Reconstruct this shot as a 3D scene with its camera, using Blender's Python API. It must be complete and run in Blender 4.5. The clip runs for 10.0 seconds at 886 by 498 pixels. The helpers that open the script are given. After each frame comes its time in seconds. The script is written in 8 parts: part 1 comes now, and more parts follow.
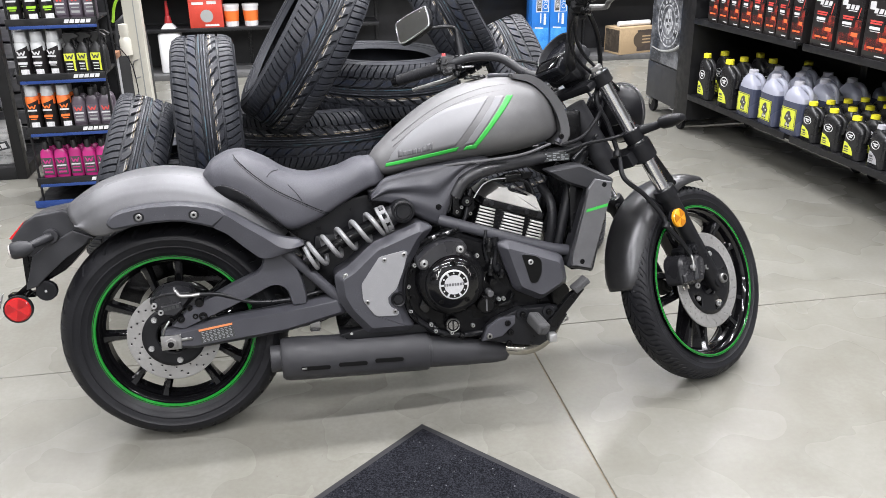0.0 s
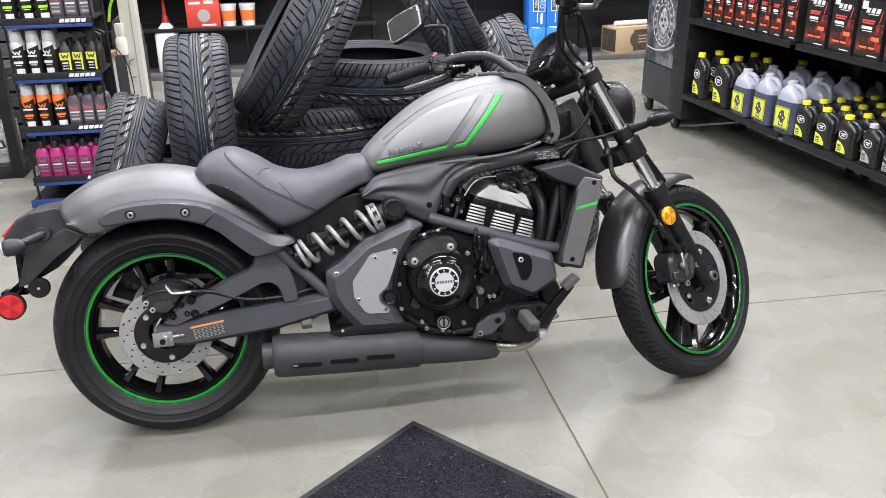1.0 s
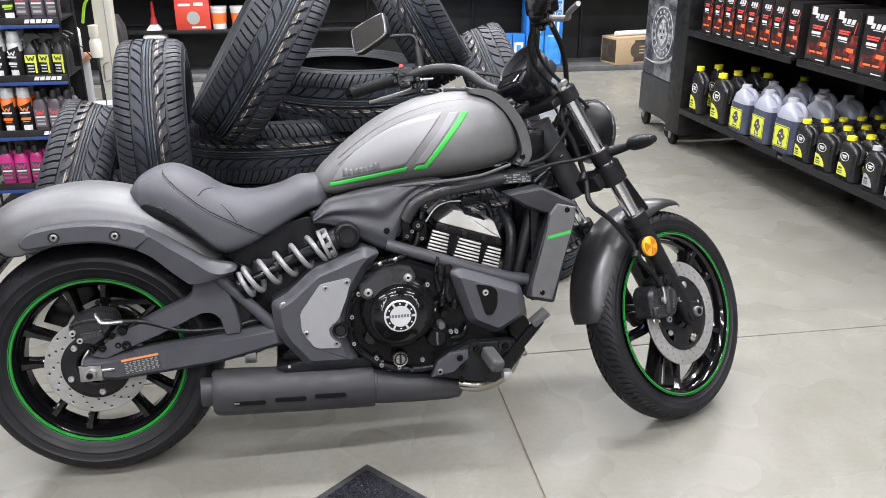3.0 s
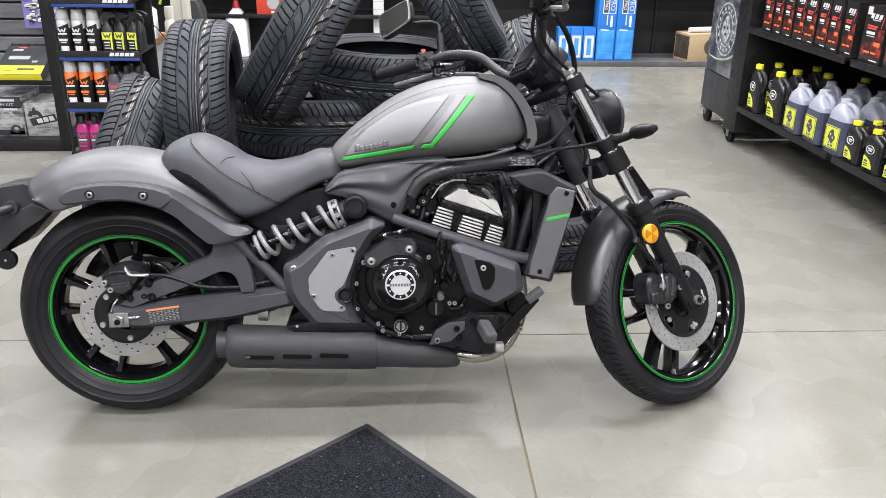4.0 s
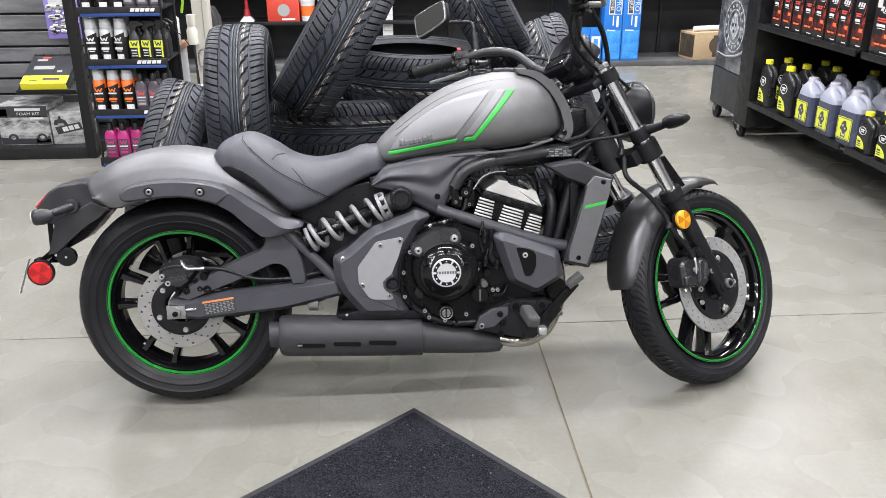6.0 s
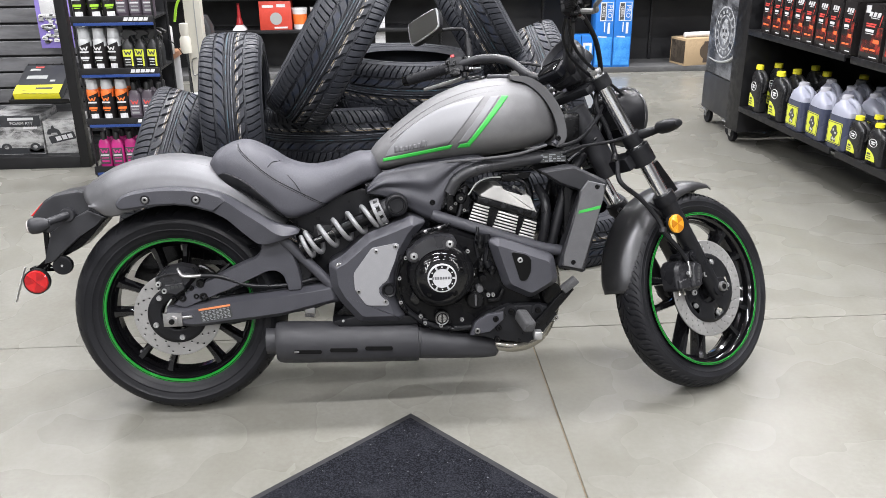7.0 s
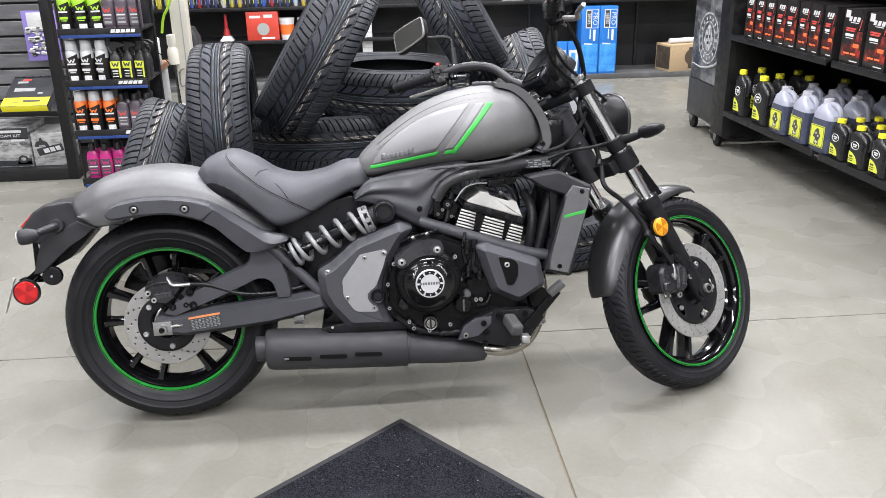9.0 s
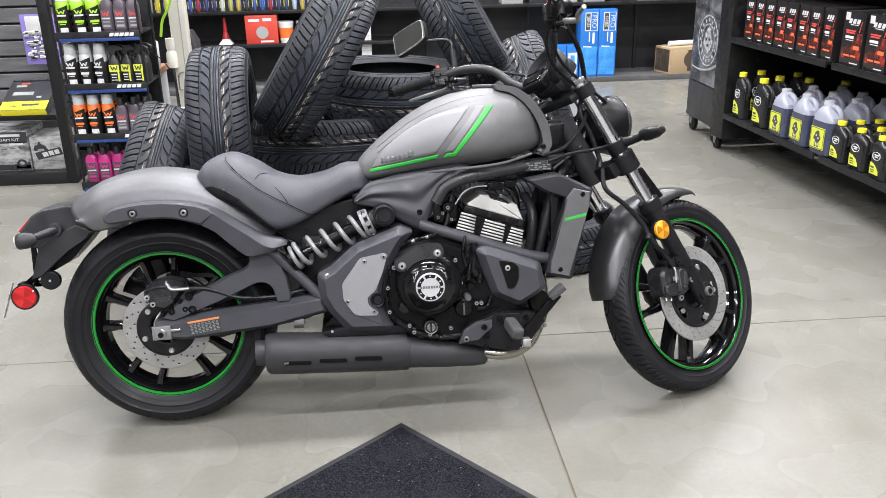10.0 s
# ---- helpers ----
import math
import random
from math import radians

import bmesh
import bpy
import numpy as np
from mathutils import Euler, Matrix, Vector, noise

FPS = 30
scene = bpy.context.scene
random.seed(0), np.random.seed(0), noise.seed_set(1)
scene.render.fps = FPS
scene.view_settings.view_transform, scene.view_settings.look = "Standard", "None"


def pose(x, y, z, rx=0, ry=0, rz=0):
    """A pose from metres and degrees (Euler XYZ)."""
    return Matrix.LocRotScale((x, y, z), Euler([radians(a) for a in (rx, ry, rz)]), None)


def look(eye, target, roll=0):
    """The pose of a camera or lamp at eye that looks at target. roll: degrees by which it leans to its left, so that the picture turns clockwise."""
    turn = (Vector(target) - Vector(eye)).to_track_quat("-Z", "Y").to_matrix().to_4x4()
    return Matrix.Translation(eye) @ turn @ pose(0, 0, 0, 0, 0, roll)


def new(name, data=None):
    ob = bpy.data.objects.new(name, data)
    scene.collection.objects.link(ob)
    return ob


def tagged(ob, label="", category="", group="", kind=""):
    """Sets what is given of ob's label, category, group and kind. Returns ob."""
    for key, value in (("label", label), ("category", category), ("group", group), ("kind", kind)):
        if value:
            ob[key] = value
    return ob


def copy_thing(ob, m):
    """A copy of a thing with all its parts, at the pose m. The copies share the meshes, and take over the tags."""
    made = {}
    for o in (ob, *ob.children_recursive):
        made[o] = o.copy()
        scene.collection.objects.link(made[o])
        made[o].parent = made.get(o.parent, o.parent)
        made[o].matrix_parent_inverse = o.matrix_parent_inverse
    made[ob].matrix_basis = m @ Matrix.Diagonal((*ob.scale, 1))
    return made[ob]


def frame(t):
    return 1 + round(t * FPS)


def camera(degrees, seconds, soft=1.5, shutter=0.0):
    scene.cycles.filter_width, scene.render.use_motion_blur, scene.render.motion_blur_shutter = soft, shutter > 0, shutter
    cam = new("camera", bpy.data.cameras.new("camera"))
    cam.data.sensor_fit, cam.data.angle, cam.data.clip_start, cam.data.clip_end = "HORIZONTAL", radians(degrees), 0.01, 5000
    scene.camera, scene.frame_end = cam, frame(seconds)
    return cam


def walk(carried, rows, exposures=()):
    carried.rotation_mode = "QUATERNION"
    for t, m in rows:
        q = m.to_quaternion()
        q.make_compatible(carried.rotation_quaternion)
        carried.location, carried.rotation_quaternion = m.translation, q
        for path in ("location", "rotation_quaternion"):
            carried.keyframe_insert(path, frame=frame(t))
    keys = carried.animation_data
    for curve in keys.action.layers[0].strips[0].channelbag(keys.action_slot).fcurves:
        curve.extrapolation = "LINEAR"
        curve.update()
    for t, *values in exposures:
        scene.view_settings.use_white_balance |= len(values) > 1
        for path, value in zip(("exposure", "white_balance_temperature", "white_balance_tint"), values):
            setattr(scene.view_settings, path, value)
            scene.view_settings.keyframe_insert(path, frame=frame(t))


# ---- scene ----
cam = camera(55.5, 10.0, soft=0.55)
PATH = [
    (0, (-0.282, -0.079, 1.414), (0.028, 1.747, 0.658), -0.9),
    (0.5, (-0.272, -0.08, 1.412), (0.038, 1.745, 0.656), -1.0),
    (1, (-0.26, -0.098, 1.413), (0.051, 1.727, 0.657), -0.9),
    (1.5, (-0.235, -0.127, 1.414), (0.073, 1.7, 0.66), -0.9),
    (2, (-0.199, -0.048, 1.406), (0.113, 1.781, 0.657), -0.8),
    (2.5, (-0.16, 0.077, 1.406), (0.153, 1.905, 0.657), -0.4),
    (2.7, (-0.148, 0.104, 1.398), (0.168, 1.934, 0.656), -0.3),
    (3.8, (0.07, -0.044, 1.406), (0.23, 1.798, 0.643), 1.6),
    (4, (0.094, -0.07, 1.406), (0.199, 1.776, 0.642), 0.9),
    (4.5, (0.092, -0.099, 1.399), (0.187, 1.747, 0.636), 0.7),
    (5, (0.031, -0.117, 1.399), (0.117, 1.729, 0.635), 0.3),
    (5.5, (-0.018, -0.149, 1.399), (0.078, 1.699, 0.639), 0.0),
    (7, (-0.043, -0.184, 1.4), (0.08, 1.672, 0.664), -0.5),
    (7.5, (-0.042, -0.187, 1.401), (0.089, 1.669, 0.669), -0.6),
    (8, (-0.04, -0.194, 1.401), (0.099, 1.665, 0.675), -0.7),
    (8.5, (-0.038, -0.201, 1.402), (0.108, 1.658, 0.681), -0.8),
    (9, (-0.036, -0.21, 1.402), (0.11, 1.651, 0.684), -1.0),
    (9.5, (-0.037, -0.212, 1.402), (0.11, 1.65, 0.687), -1.1),
    (10, (-0.038, -0.199, 1.399), (0.11, 1.664, 0.688), -1.1),
]
walk(cam, [(t, look(eye, target, roll)) for t, eye, target, roll in PATH])

# ---- world, lights ----
world = bpy.data.worlds.new("store_world")
scene.world = world
world.use_nodes = True
world.node_tree.nodes["Background"].inputs[0].default_value = (0.9, 0.95, 1.0, 1)
world.node_tree.nodes["Background"].inputs[1].default_value = 0.05
LAMP_Z, LAMP_POWER = 4.1, 134.0
LAMP_ROWS = [(x, y) for x in (-3.1, 0.2, 3.5) for y in (-4.6, -2.2, 0.2, 2.7, 5.0, 7.3)]


# ---- materials ----
def principled(name):
    m = bpy.data.materials.new(name)
    m.use_nodes = True
    return m, m.node_tree, m.node_tree.nodes["Principled BSDF"]


def mix_rgb(nt, fac, a, b):
    n = nt.nodes.new("ShaderNodeMix")
    n.data_type = "RGBA"
    for sock, v in ((n.inputs[0], fac), (n.inputs[6], a), (n.inputs[7], b)):
        if isinstance(v, bpy.types.NodeSocket):
            nt.links.new(v, sock)
        elif sock == n.inputs[0]:
            sock.default_value = v
        else:
            sock.default_value = (*v, 1)
    return n.outputs[2]


def noise_tex(nt, scale, detail=4.0, rough=0.55, stretch=(1, 1, 1)):
    tc = nt.nodes.new("ShaderNodeTexCoord")
    mp = nt.nodes.new("ShaderNodeMapping")
    mp.inputs["Scale"].default_value = stretch
    n = nt.nodes.new("ShaderNodeTexNoise")
    n.inputs["Scale"].default_value, n.inputs["Detail"].default_value, n.inputs["Roughness"].default_value = scale, detail, rough
    nt.links.new(tc.outputs["Object"], mp.inputs[0])
    nt.links.new(mp.outputs[0], n.inputs[0])
    return n.outputs[0]


def ramp(nt, fac, lo, hi, a=0.0, b=1.0):
    n = nt.nodes.new("ShaderNodeMapRange")
    n.interpolation_type = "SMOOTHSTEP"
    n.inputs[1].default_value, n.inputs[2].default_value, n.inputs[3].default_value, n.inputs[4].default_value = lo, hi, a, b
    nt.links.new(fac, n.inputs[0])
    return n.outputs[0]


def surface(name, col, rough=0.5, metal=0.0, grain=60.0, vary=0.15, bump=0.0, bump_scale=400.0, coat=0.0, rvary=0.12, spec=0.5, stretch=(1, 1, 1)):
    """A surface with fine grain and broad wear in colour, gloss and relief."""
    m, nt, b = principled(name)
    fine, broad = noise_tex(nt, grain, 5, 0.6, stretch), noise_tex(nt, grain / 14, 3, 0.5, stretch)
    lo, hi = [c * (1 - vary) for c in col], [min(1, c * (1 + vary)) for c in col]
    c1 = mix_rgb(nt, ramp(nt, fine, 0.3, 0.7), lo, hi)
    c2 = mix_rgb(nt, ramp(nt, broad, 0.35, 0.65), [c * (1 - vary * 0.7) for c in col], c1)
    nt.links.new(c2, b.inputs["Base Color"])
    nt.links.new(ramp(nt, broad, 0.3, 0.7, max(0.02, rough - rvary), min(1, rough + rvary)), b.inputs["Roughness"])
    b.inputs["Metallic"].default_value = metal
    b.inputs["Specular IOR Level"].default_value = spec
    b.inputs["Coat Weight"].default_value = coat
    b.inputs["Coat Roughness"].default_value = 0.08
    if bump:
        bn = nt.nodes.new("ShaderNodeBump")
        bn.inputs["Strength"].default_value, bn.inputs["Distance"].default_value = bump, 0.001
        nt.links.new(noise_tex(nt, bump_scale, 3, 0.6, stretch), bn.inputs["Height"])
        nt.links.new(bn.outputs[0], b.inputs["Normal"])
    return m


def plain(name, col, rough=0.5, metal=0.0):
    return surface(name, col, rough, metal, 40, 0.08, 0.0, rvary=0.05)


def glow(name, col, strength):
    m, nt, b = principled(name)
    b.inputs["Base Color"].default_value = (*col, 1)
    b.inputs["Emission Color"].default_value = (*col, 1)
    b.inputs["Emission Strength"].default_value = strength
    return m


def concrete():
    m, nt, b = principled("polished_concrete")
    big, mid, fine = noise_tex(nt, 0.8, 1, 0.5), noise_tex(nt, 3.4, 1.5, 0.5), noise_tex(nt, 60, 3, 0.6)
    blot, scuff = noise_tex(nt, 9.0, 2, 0.5, (1, 0.6, 1)), noise_tex(nt, 70, 1, 0.5)
    c = mix_rgb(nt, ramp(nt, big, 0.2, 0.8), (0.1682, 0.1649, 0.1427), (0.2041, 0.2008, 0.1795))
    c = mix_rgb(nt, ramp(nt, mid, 0.10, 0.85, 0.30, 1.0), (0.1389, 0.1342, 0.1106), c)
    c = mix_rgb(nt, ramp(nt, noise_tex(nt, 11.0, 3, 0.6), 0.25, 0.85, 0.0, 0.24), c, (0.1210, 0.1162, 0.0964))
    c = mix_rgb(nt, ramp(nt, blot, 0.28, 0.95, 0, 0.45), c, (0.2249, 0.2221, 0.2041))
    c = mix_rgb(nt, ramp(nt, fine, 0.25, 0.75, 0.35, 0.0), c, (0.1229, 0.1162, 0.0973))
    c = mix_rgb(nt, ramp(nt, scuff, 0.74, 0.84, 0.0, 0.5), c, (0.0803, 0.0737, 0.0586))
    nt.links.new(c, b.inputs["Base Color"])
    nt.links.new(ramp(nt, mid, 0.2, 0.8, 0.22, 0.32), b.inputs["Roughness"])
    b.inputs["Specular IOR Level"].default_value = 0.15
    bn = nt.nodes.new("ShaderNodeBump")
    bn.inputs["Strength"].default_value, bn.inputs["Distance"].default_value = 0.05, 0.002
    nt.links.new(noise_tex(nt, 45, 2, 0.5), bn.inputs["Height"])
    nt.links.new(bn.outputs[0], b.inputs["Normal"])
    return m


def mottled(name, dark, light, scale, lo=0.42, hi=0.58, rough=0.4, stretch=(1, 1, 1), detail=5):
    """A printed picture seen from afar: two tones in uneven patches."""
    m, nt, b = principled(name)
    a, f = noise_tex(nt, scale, detail, 0.6, stretch), noise_tex(nt, scale * 9, 3, 0.6, stretch)
    c = mix_rgb(nt, ramp(nt, a, lo, hi), dark, light)
    c = mix_rgb(nt, ramp(nt, f, 0.5, 0.75, 0, 0.5), c, [min(1, x * 1.7) for x in light])
    nt.links.new(c, b.inputs["Base Color"])
    b.inputs["Roughness"].default_value = rough
    return m


def carpet():
    m, nt, b = principled("black_mat_pile")
    tuft, lint, broad = noise_tex(nt, 230, 3, 0.7), noise_tex(nt, 75, 3, 0.7), noise_tex(nt, 7, 4, 0.6)
    c = mix_rgb(nt, ramp(nt, tuft, 0.40, 0.70), (0.003, 0.0032, 0.005), (0.030, 0.031, 0.038))
    c = mix_rgb(nt, ramp(nt, broad, 0.45, 0.7, 0, 0.35), c, (0.030, 0.031, 0.037))
    c = mix_rgb(nt, ramp(nt, lint, 0.675, 0.72, 0, 0.75), c, (0.20, 0.20, 0.205))
    nt.links.new(c, b.inputs["Base Color"])
    b.inputs["Roughness"].default_value = 0.95
    b.inputs["Specular IOR Level"].default_value = 0.1
    bn = nt.nodes.new("ShaderNodeBump")
    bn.inputs["Strength"].default_value, bn.inputs["Distance"].default_value = 1.0, 0.003
    nt.links.new(tuft, bn.inputs["Height"])
    nt.links.new(bn.outputs[0], b.inputs["Normal"])
    return m


def tyre_rubber():
    """Black rubber with mould-release sheen and the coloured chalk lines round new tread (the axle is local Y)."""
    m, nt, b = principled("new_tyre_rubber")
    tc = nt.nodes.new("ShaderNodeTexCoord")
    sep = nt.nodes.new("ShaderNodeSeparateXYZ")
    nt.links.new(tc.outputs["Object"], sep.inputs[0])
    fine, mid = noise_tex(nt, 220, 4, 0.6), noise_tex(nt, 12, 4, 0.6)
    c = mix_rgb(nt, ramp(nt, fine, 0.3, 0.7), (0.0105, 0.0115, 0.0150), (0.025, 0.027, 0.033))
    c = mix_rgb(nt, ramp(nt, mid, 0.45, 0.7, 0, 0.5), c, (0.028, 0.030, 0.037))
    broken = ramp(nt, noise_tex(nt, 45, 3, 0.6), 0.44, 0.56)
    radial = nt.nodes.new("ShaderNodeVectorMath")
    radial.operation = "LENGTH"
    flat = nt.nodes.new("ShaderNodeVectorMath")
    flat.operation = "MULTIPLY"
    flat.inputs[1].default_value = (1, 0, 1)
    nt.links.new(tc.outputs["Object"], flat.inputs[0])
    nt.links.new(flat.outputs[0], radial.inputs[0])
    on_tread = ramp(nt, radial.outputs["Value"], 0.300, 0.306)
    for at, wide, col, amount in ((0.0245, 0.0011, (0.42, 0.34, 0.22), 0.65), (0.030, 0.0014, (0.45, 0.43, 0.41), 0.65), (-0.034, 0.007, (0.017, 0.024, 0.044), 0.55), (-0.009, 0.0012, (0.05, 0.12, 0.15), 0.55), (0.0085, 0.0008, (0.22, 0.24, 0.27), 0.5)):
        d = nt.nodes.new("ShaderNodeMath")
        d.operation = "SUBTRACT"
        nt.links.new(sep.outputs[1], d.inputs[0])
        d.inputs[1].default_value = at
        e = nt.nodes.new("ShaderNodeMath")
        e.operation = "ABSOLUTE"
        nt.links.new(d.outputs[0], e.inputs[0])
        line = ramp(nt, e.outputs[0], wide, wide * 1.5, amount, 0)
        f = nt.nodes.new("ShaderNodeMath")
        f.operation = "MULTIPLY"
        nt.links.new(line, f.inputs[0])
        nt.links.new(broken, f.inputs[1])
        g = nt.nodes.new("ShaderNodeMath")
        g.operation = "MULTIPLY"
        nt.links.new(f.outputs[0], g.inputs[0])
        nt.links.new(on_tread, g.inputs[1])
        c = mix_rgb(nt, g.outputs[0], c, col)
    nt.links.new(c, b.inputs["Base Color"])
    dull = nt.nodes.new("ShaderNodeMath")
    dull.operation = "SUBTRACT"
    nt.links.new(ramp(nt, mid, 0.3, 0.7, 0.62, 0.78), dull.inputs[0])
    nt.links.new(ramp(nt, radial.outputs["Value"], 0.300, 0.306, 0.0, 0.22), dull.inputs[1])
    nt.links.new(dull.outputs[0], b.inputs["Roughness"])
    b.inputs["Specular IOR Level"].default_value = 0.30
    bn = nt.nodes.new("ShaderNodeBump")
    bn.inputs["Strength"].default_value, bn.inputs["Distance"].default_value = 0.25, 0.001
    nt.links.new(fine, bn.inputs["Height"])
    nt.links.new(bn.outputs[0], b.inputs["Normal"])
    return m


CONCRETE = concrete()
NEW_TYRE = tyre_rubber()
RUBBER = surface("worn_rubber", (0.0095, 0.0097, 0.0115), 0.5, spec=0.21, grain=150, vary=0.3, bump=0.25, rvary=0.15)
MATTE = surface("matte_black_plastic", (0.0075, 0.0077, 0.0090), 0.38, spec=0.24, grain=300, vary=0.2, bump=0.15, bump_scale=900)
CHARCOAL = surface("charcoal_plastic", (0.0425, 0.0428, 0.0500), 0.46, spec=0.35, grain=300, vary=0.12, bump=0.12, bump_scale=900)
EXHAUST = surface("heat_black_coating", (0.028, 0.028, 0.031), 0.50, spec=0.35, grain=500, vary=0.15, bump=0.25, bump_scale=1200)
GLOSS = surface("gloss_black_paint", (0.0035, 0.0035, 0.004), 0.10, grain=20, vary=0.1, coat=0.35, rvary=0.04, spec=0.3)
FRAME_BLACK = surface("satin_black_frame_paint", (0.019, 0.0193, 0.0215), 0.38, spec=0.4, grain=300, vary=0.15, bump=0.1)
ARCH = surface("satin_grey_black_casting", (0.019, 0.019, 0.0215), 0.36, spec=0.5, grain=300, vary=0.15, bump=0.1)
SATIN = surface("satin_black_metal", (0.0026, 0.0026, 0.0030), 0.20, spec=0.24, grain=200, vary=0.2, bump=0.1)
PAINT = surface("metallic_grey_paint", (0.128, 0.128, 0.134), 0.46, 0.58, grain=900, vary=0.12, rvary=0.04)
PAINT_DARK = surface("dark_metallic_grey_paint", (0.138, 0.137, 0.139), 0.50, 0.45, grain=900, vary=0.12, rvary=0.04)
SILVER = surface("satin_silver_paint", (0.176, 0.176, 0.183), 0.50, 0.3, grain=900, vary=0.05, rvary=0.04)
PLATE_SILVER = surface("silver_plate_paint", (0.25, 0.25, 0.258), 0.48, 0.3, grain=700, vary=0.06, rvary=0.04)
GREEN = surface("bright_green_paint", (0.028, 0.345, 0.045), 0.4, grain=200, vary=0.05)
DECAL_GREY = plain("dark_grey_decal", (0.10, 0.10, 0.105), 0.45)
SEATING = surface("grey_vinyl", (0.055, 0.055, 0.0645), 0.52, spec=0.36, grain=220, vary=0.12, bump=0.3, bump_scale=700)
DISC = surface("ground_disc_steel", (0.285, 0.281, 0.273), 0.48, 0.5, grain=90, vary=0.12)
PEG_RUBBER = surface("grey_black_rubber", (0.050, 0.050, 0.051), 0.6, spec=0.3, grain=200, vary=0.25, bump=0.3)
CALIPER = surface("cast_caliper_coating", (0.0165, 0.0165, 0.0185), 0.30, spec=0.36, grain=300, vary=0.2, bump=0.15)
HEADER = surface("heat_dulled_steel", (0.42, 0.40, 0.355), 0.30, 1.0, grain=60, vary=0.12)
TAIL_PLASTIC = surface("dark_grey_tail_plastic", (0.021, 0.0213, 0.024), 0.44, spec=0.32, grain=300, vary=0.15, bump=0.12, bump_scale=900)
COVER_GREY = surface("dark_satin_grey_paint", (0.082, 0.082, 0.085), 0.5, 0.3, grain=600, vary=0.12)
BADGE = surface("bright_silver_badge", (0.46, 0.46, 0.47), 0.4, 0.3, grain=300, vary=0.06)
LABEL_FAINT = plain("faint_label_print", (0.20, 0.21, 0.215), 0.5)
CASE = surface("black_engine_paint", (0.0042, 0.0042, 0.0048), 0.26, spec=0.16, grain=160, vary=0.25, bump=0.12)
# near-black that puts the shade of sockets, slots and gaps into the colour
CAVITY_SHADE = surface("cavity_shade_black", (0.004, 0.004, 0.004), 0.8, spec=0.1)
RIM_GREEN = surface("green_rim_tape", (0.009, 0.175, 0.021), 0.22, grain=60, vary=0.15)
STEEL = surface("brushed_steel", (0.36, 0.355, 0.35), 0.36, 1.0, grain=80, vary=0.1, bump=0.05, stretch=(1, 1, 6))
STEEL_DARK = surface("oiled_dark_steel", (0.075, 0.074, 0.072), 0.40, 0.8, grain=200, vary=0.2)
BOLT = surface("zinc_bolt", (0.50, 0.50, 0.50), 0.42, 0.9, grain=200, vary=0.12)
ALLOY = surface("cast_alloy", (0.60, 0.59, 0.565), 0.42, 0.85, grain=120, vary=0.08, bump=0.1)
CHROME = surface("chrome", (0.80, 0.80, 0.81), 0.07, 1.0, grain=30, vary=0.02, rvary=0.03)
SPRING = surface("grey_spring_paint", (0.21, 0.21, 0.215), 0.42, 0.25, vary=0.08)
RED_LENS = surface("red_lens", (0.45, 0.01, 0.012), 0.15, vary=0.1, coat=0.5)
AMBER = surface("amber_lens", (0.60, 0.265, 0.010), 0.18, vary=0.12, coat=0.5, grain=250)
WHITE = plain("white_plastic", (0.62, 0.62, 0.62), 0.4)
FORK_CHROME = surface("brushed_fork_chrome", (0.95, 0.95, 0.96), 0.11, 1.0, grain=30, vary=0.03, rvary=0.04)
RED = plain("red_plastic", (0.36, 0.02, 0.022), 0.4)
ORANGE = plain("orange_print", (0.60, 0.20, 0.07), 0.5)
FENDER_BLACK = surface("dark_metallic_fender_paint", (0.055, 0.055, 0.057), 0.34, 0.7, grain=900, vary=0.12, rvary=0.04)
LABEL_DIM = plain("dim_label_print", (0.026, 0.028, 0.028), 0.5)
RIM_EDGE = plain("grey_mirror_rim", (0.30, 0.30, 0.31), 0.3, 0.8)
LABEL_GREY = plain("label_grey_print", (0.30, 0.31, 0.30), 0.5)
MIRROR = surface("mirror_glass", (0.9, 0.9, 0.9), 0.02, 1.0, vary=0.01, rvary=0.01)
SPEEDO = surface("instrument_face", (0.008, 0.0085, 0.011), 0.3, spec=0.2, vary=0.1)
SOFT_BLACK = surface("dull_black_shell", (0.004, 0.004, 0.005), 0.30, spec=0.16, grain=60, vary=0.2)


# ---- mesh tools ----
def link_mesh(name, verts, faces, mat, parent=None, label="", smooth=35):
    me = bpy.data.meshes.new(name)
    me.from_pydata([tuple(v) for v in verts], [], [tuple(f) for f in faces])
    me.materials.append(mat)
    me.update()
    if smooth:
        me.shade_smooth()
        me.set_sharp_from_angle(angle=radians(smooth))
    ob = new(name, me)
    if parent is not None:
        ob.parent = parent
    if label:
        tagged(ob, label)
    return ob


def part(name, bm, mat, parent=None, label="", smooth=35):
    """A bmesh as ONE mesh object under a thing or a part."""
    bmesh.ops.recalc_face_normals(bm, faces=bm.faces)
    me = bpy.data.meshes.new(name)
    bm.to_mesh(me)
    bm.free()
    me.materials.append(mat)
    if smooth:
        me.shade_smooth()
        me.set_sharp_from_angle(angle=radians(smooth))
    ob = new(name, me)
    if smooth and len(me.polygons) < 4000 and max(p.loop_total for p in me.polygons) > 4:
        ob.modifiers.new("flat_faces", "WEIGHTED_NORMAL").keep_sharp = True
    if parent is not None:
        ob.parent = parent
    if label:
        tagged(ob, label)
    return ob


def thing(name, m, label, category, group="", kind=""):
    ob = new(name)
    ob.empty_display_size = 0.05
    ob.matrix_basis = m
    return tagged(ob, label, category, group, kind)


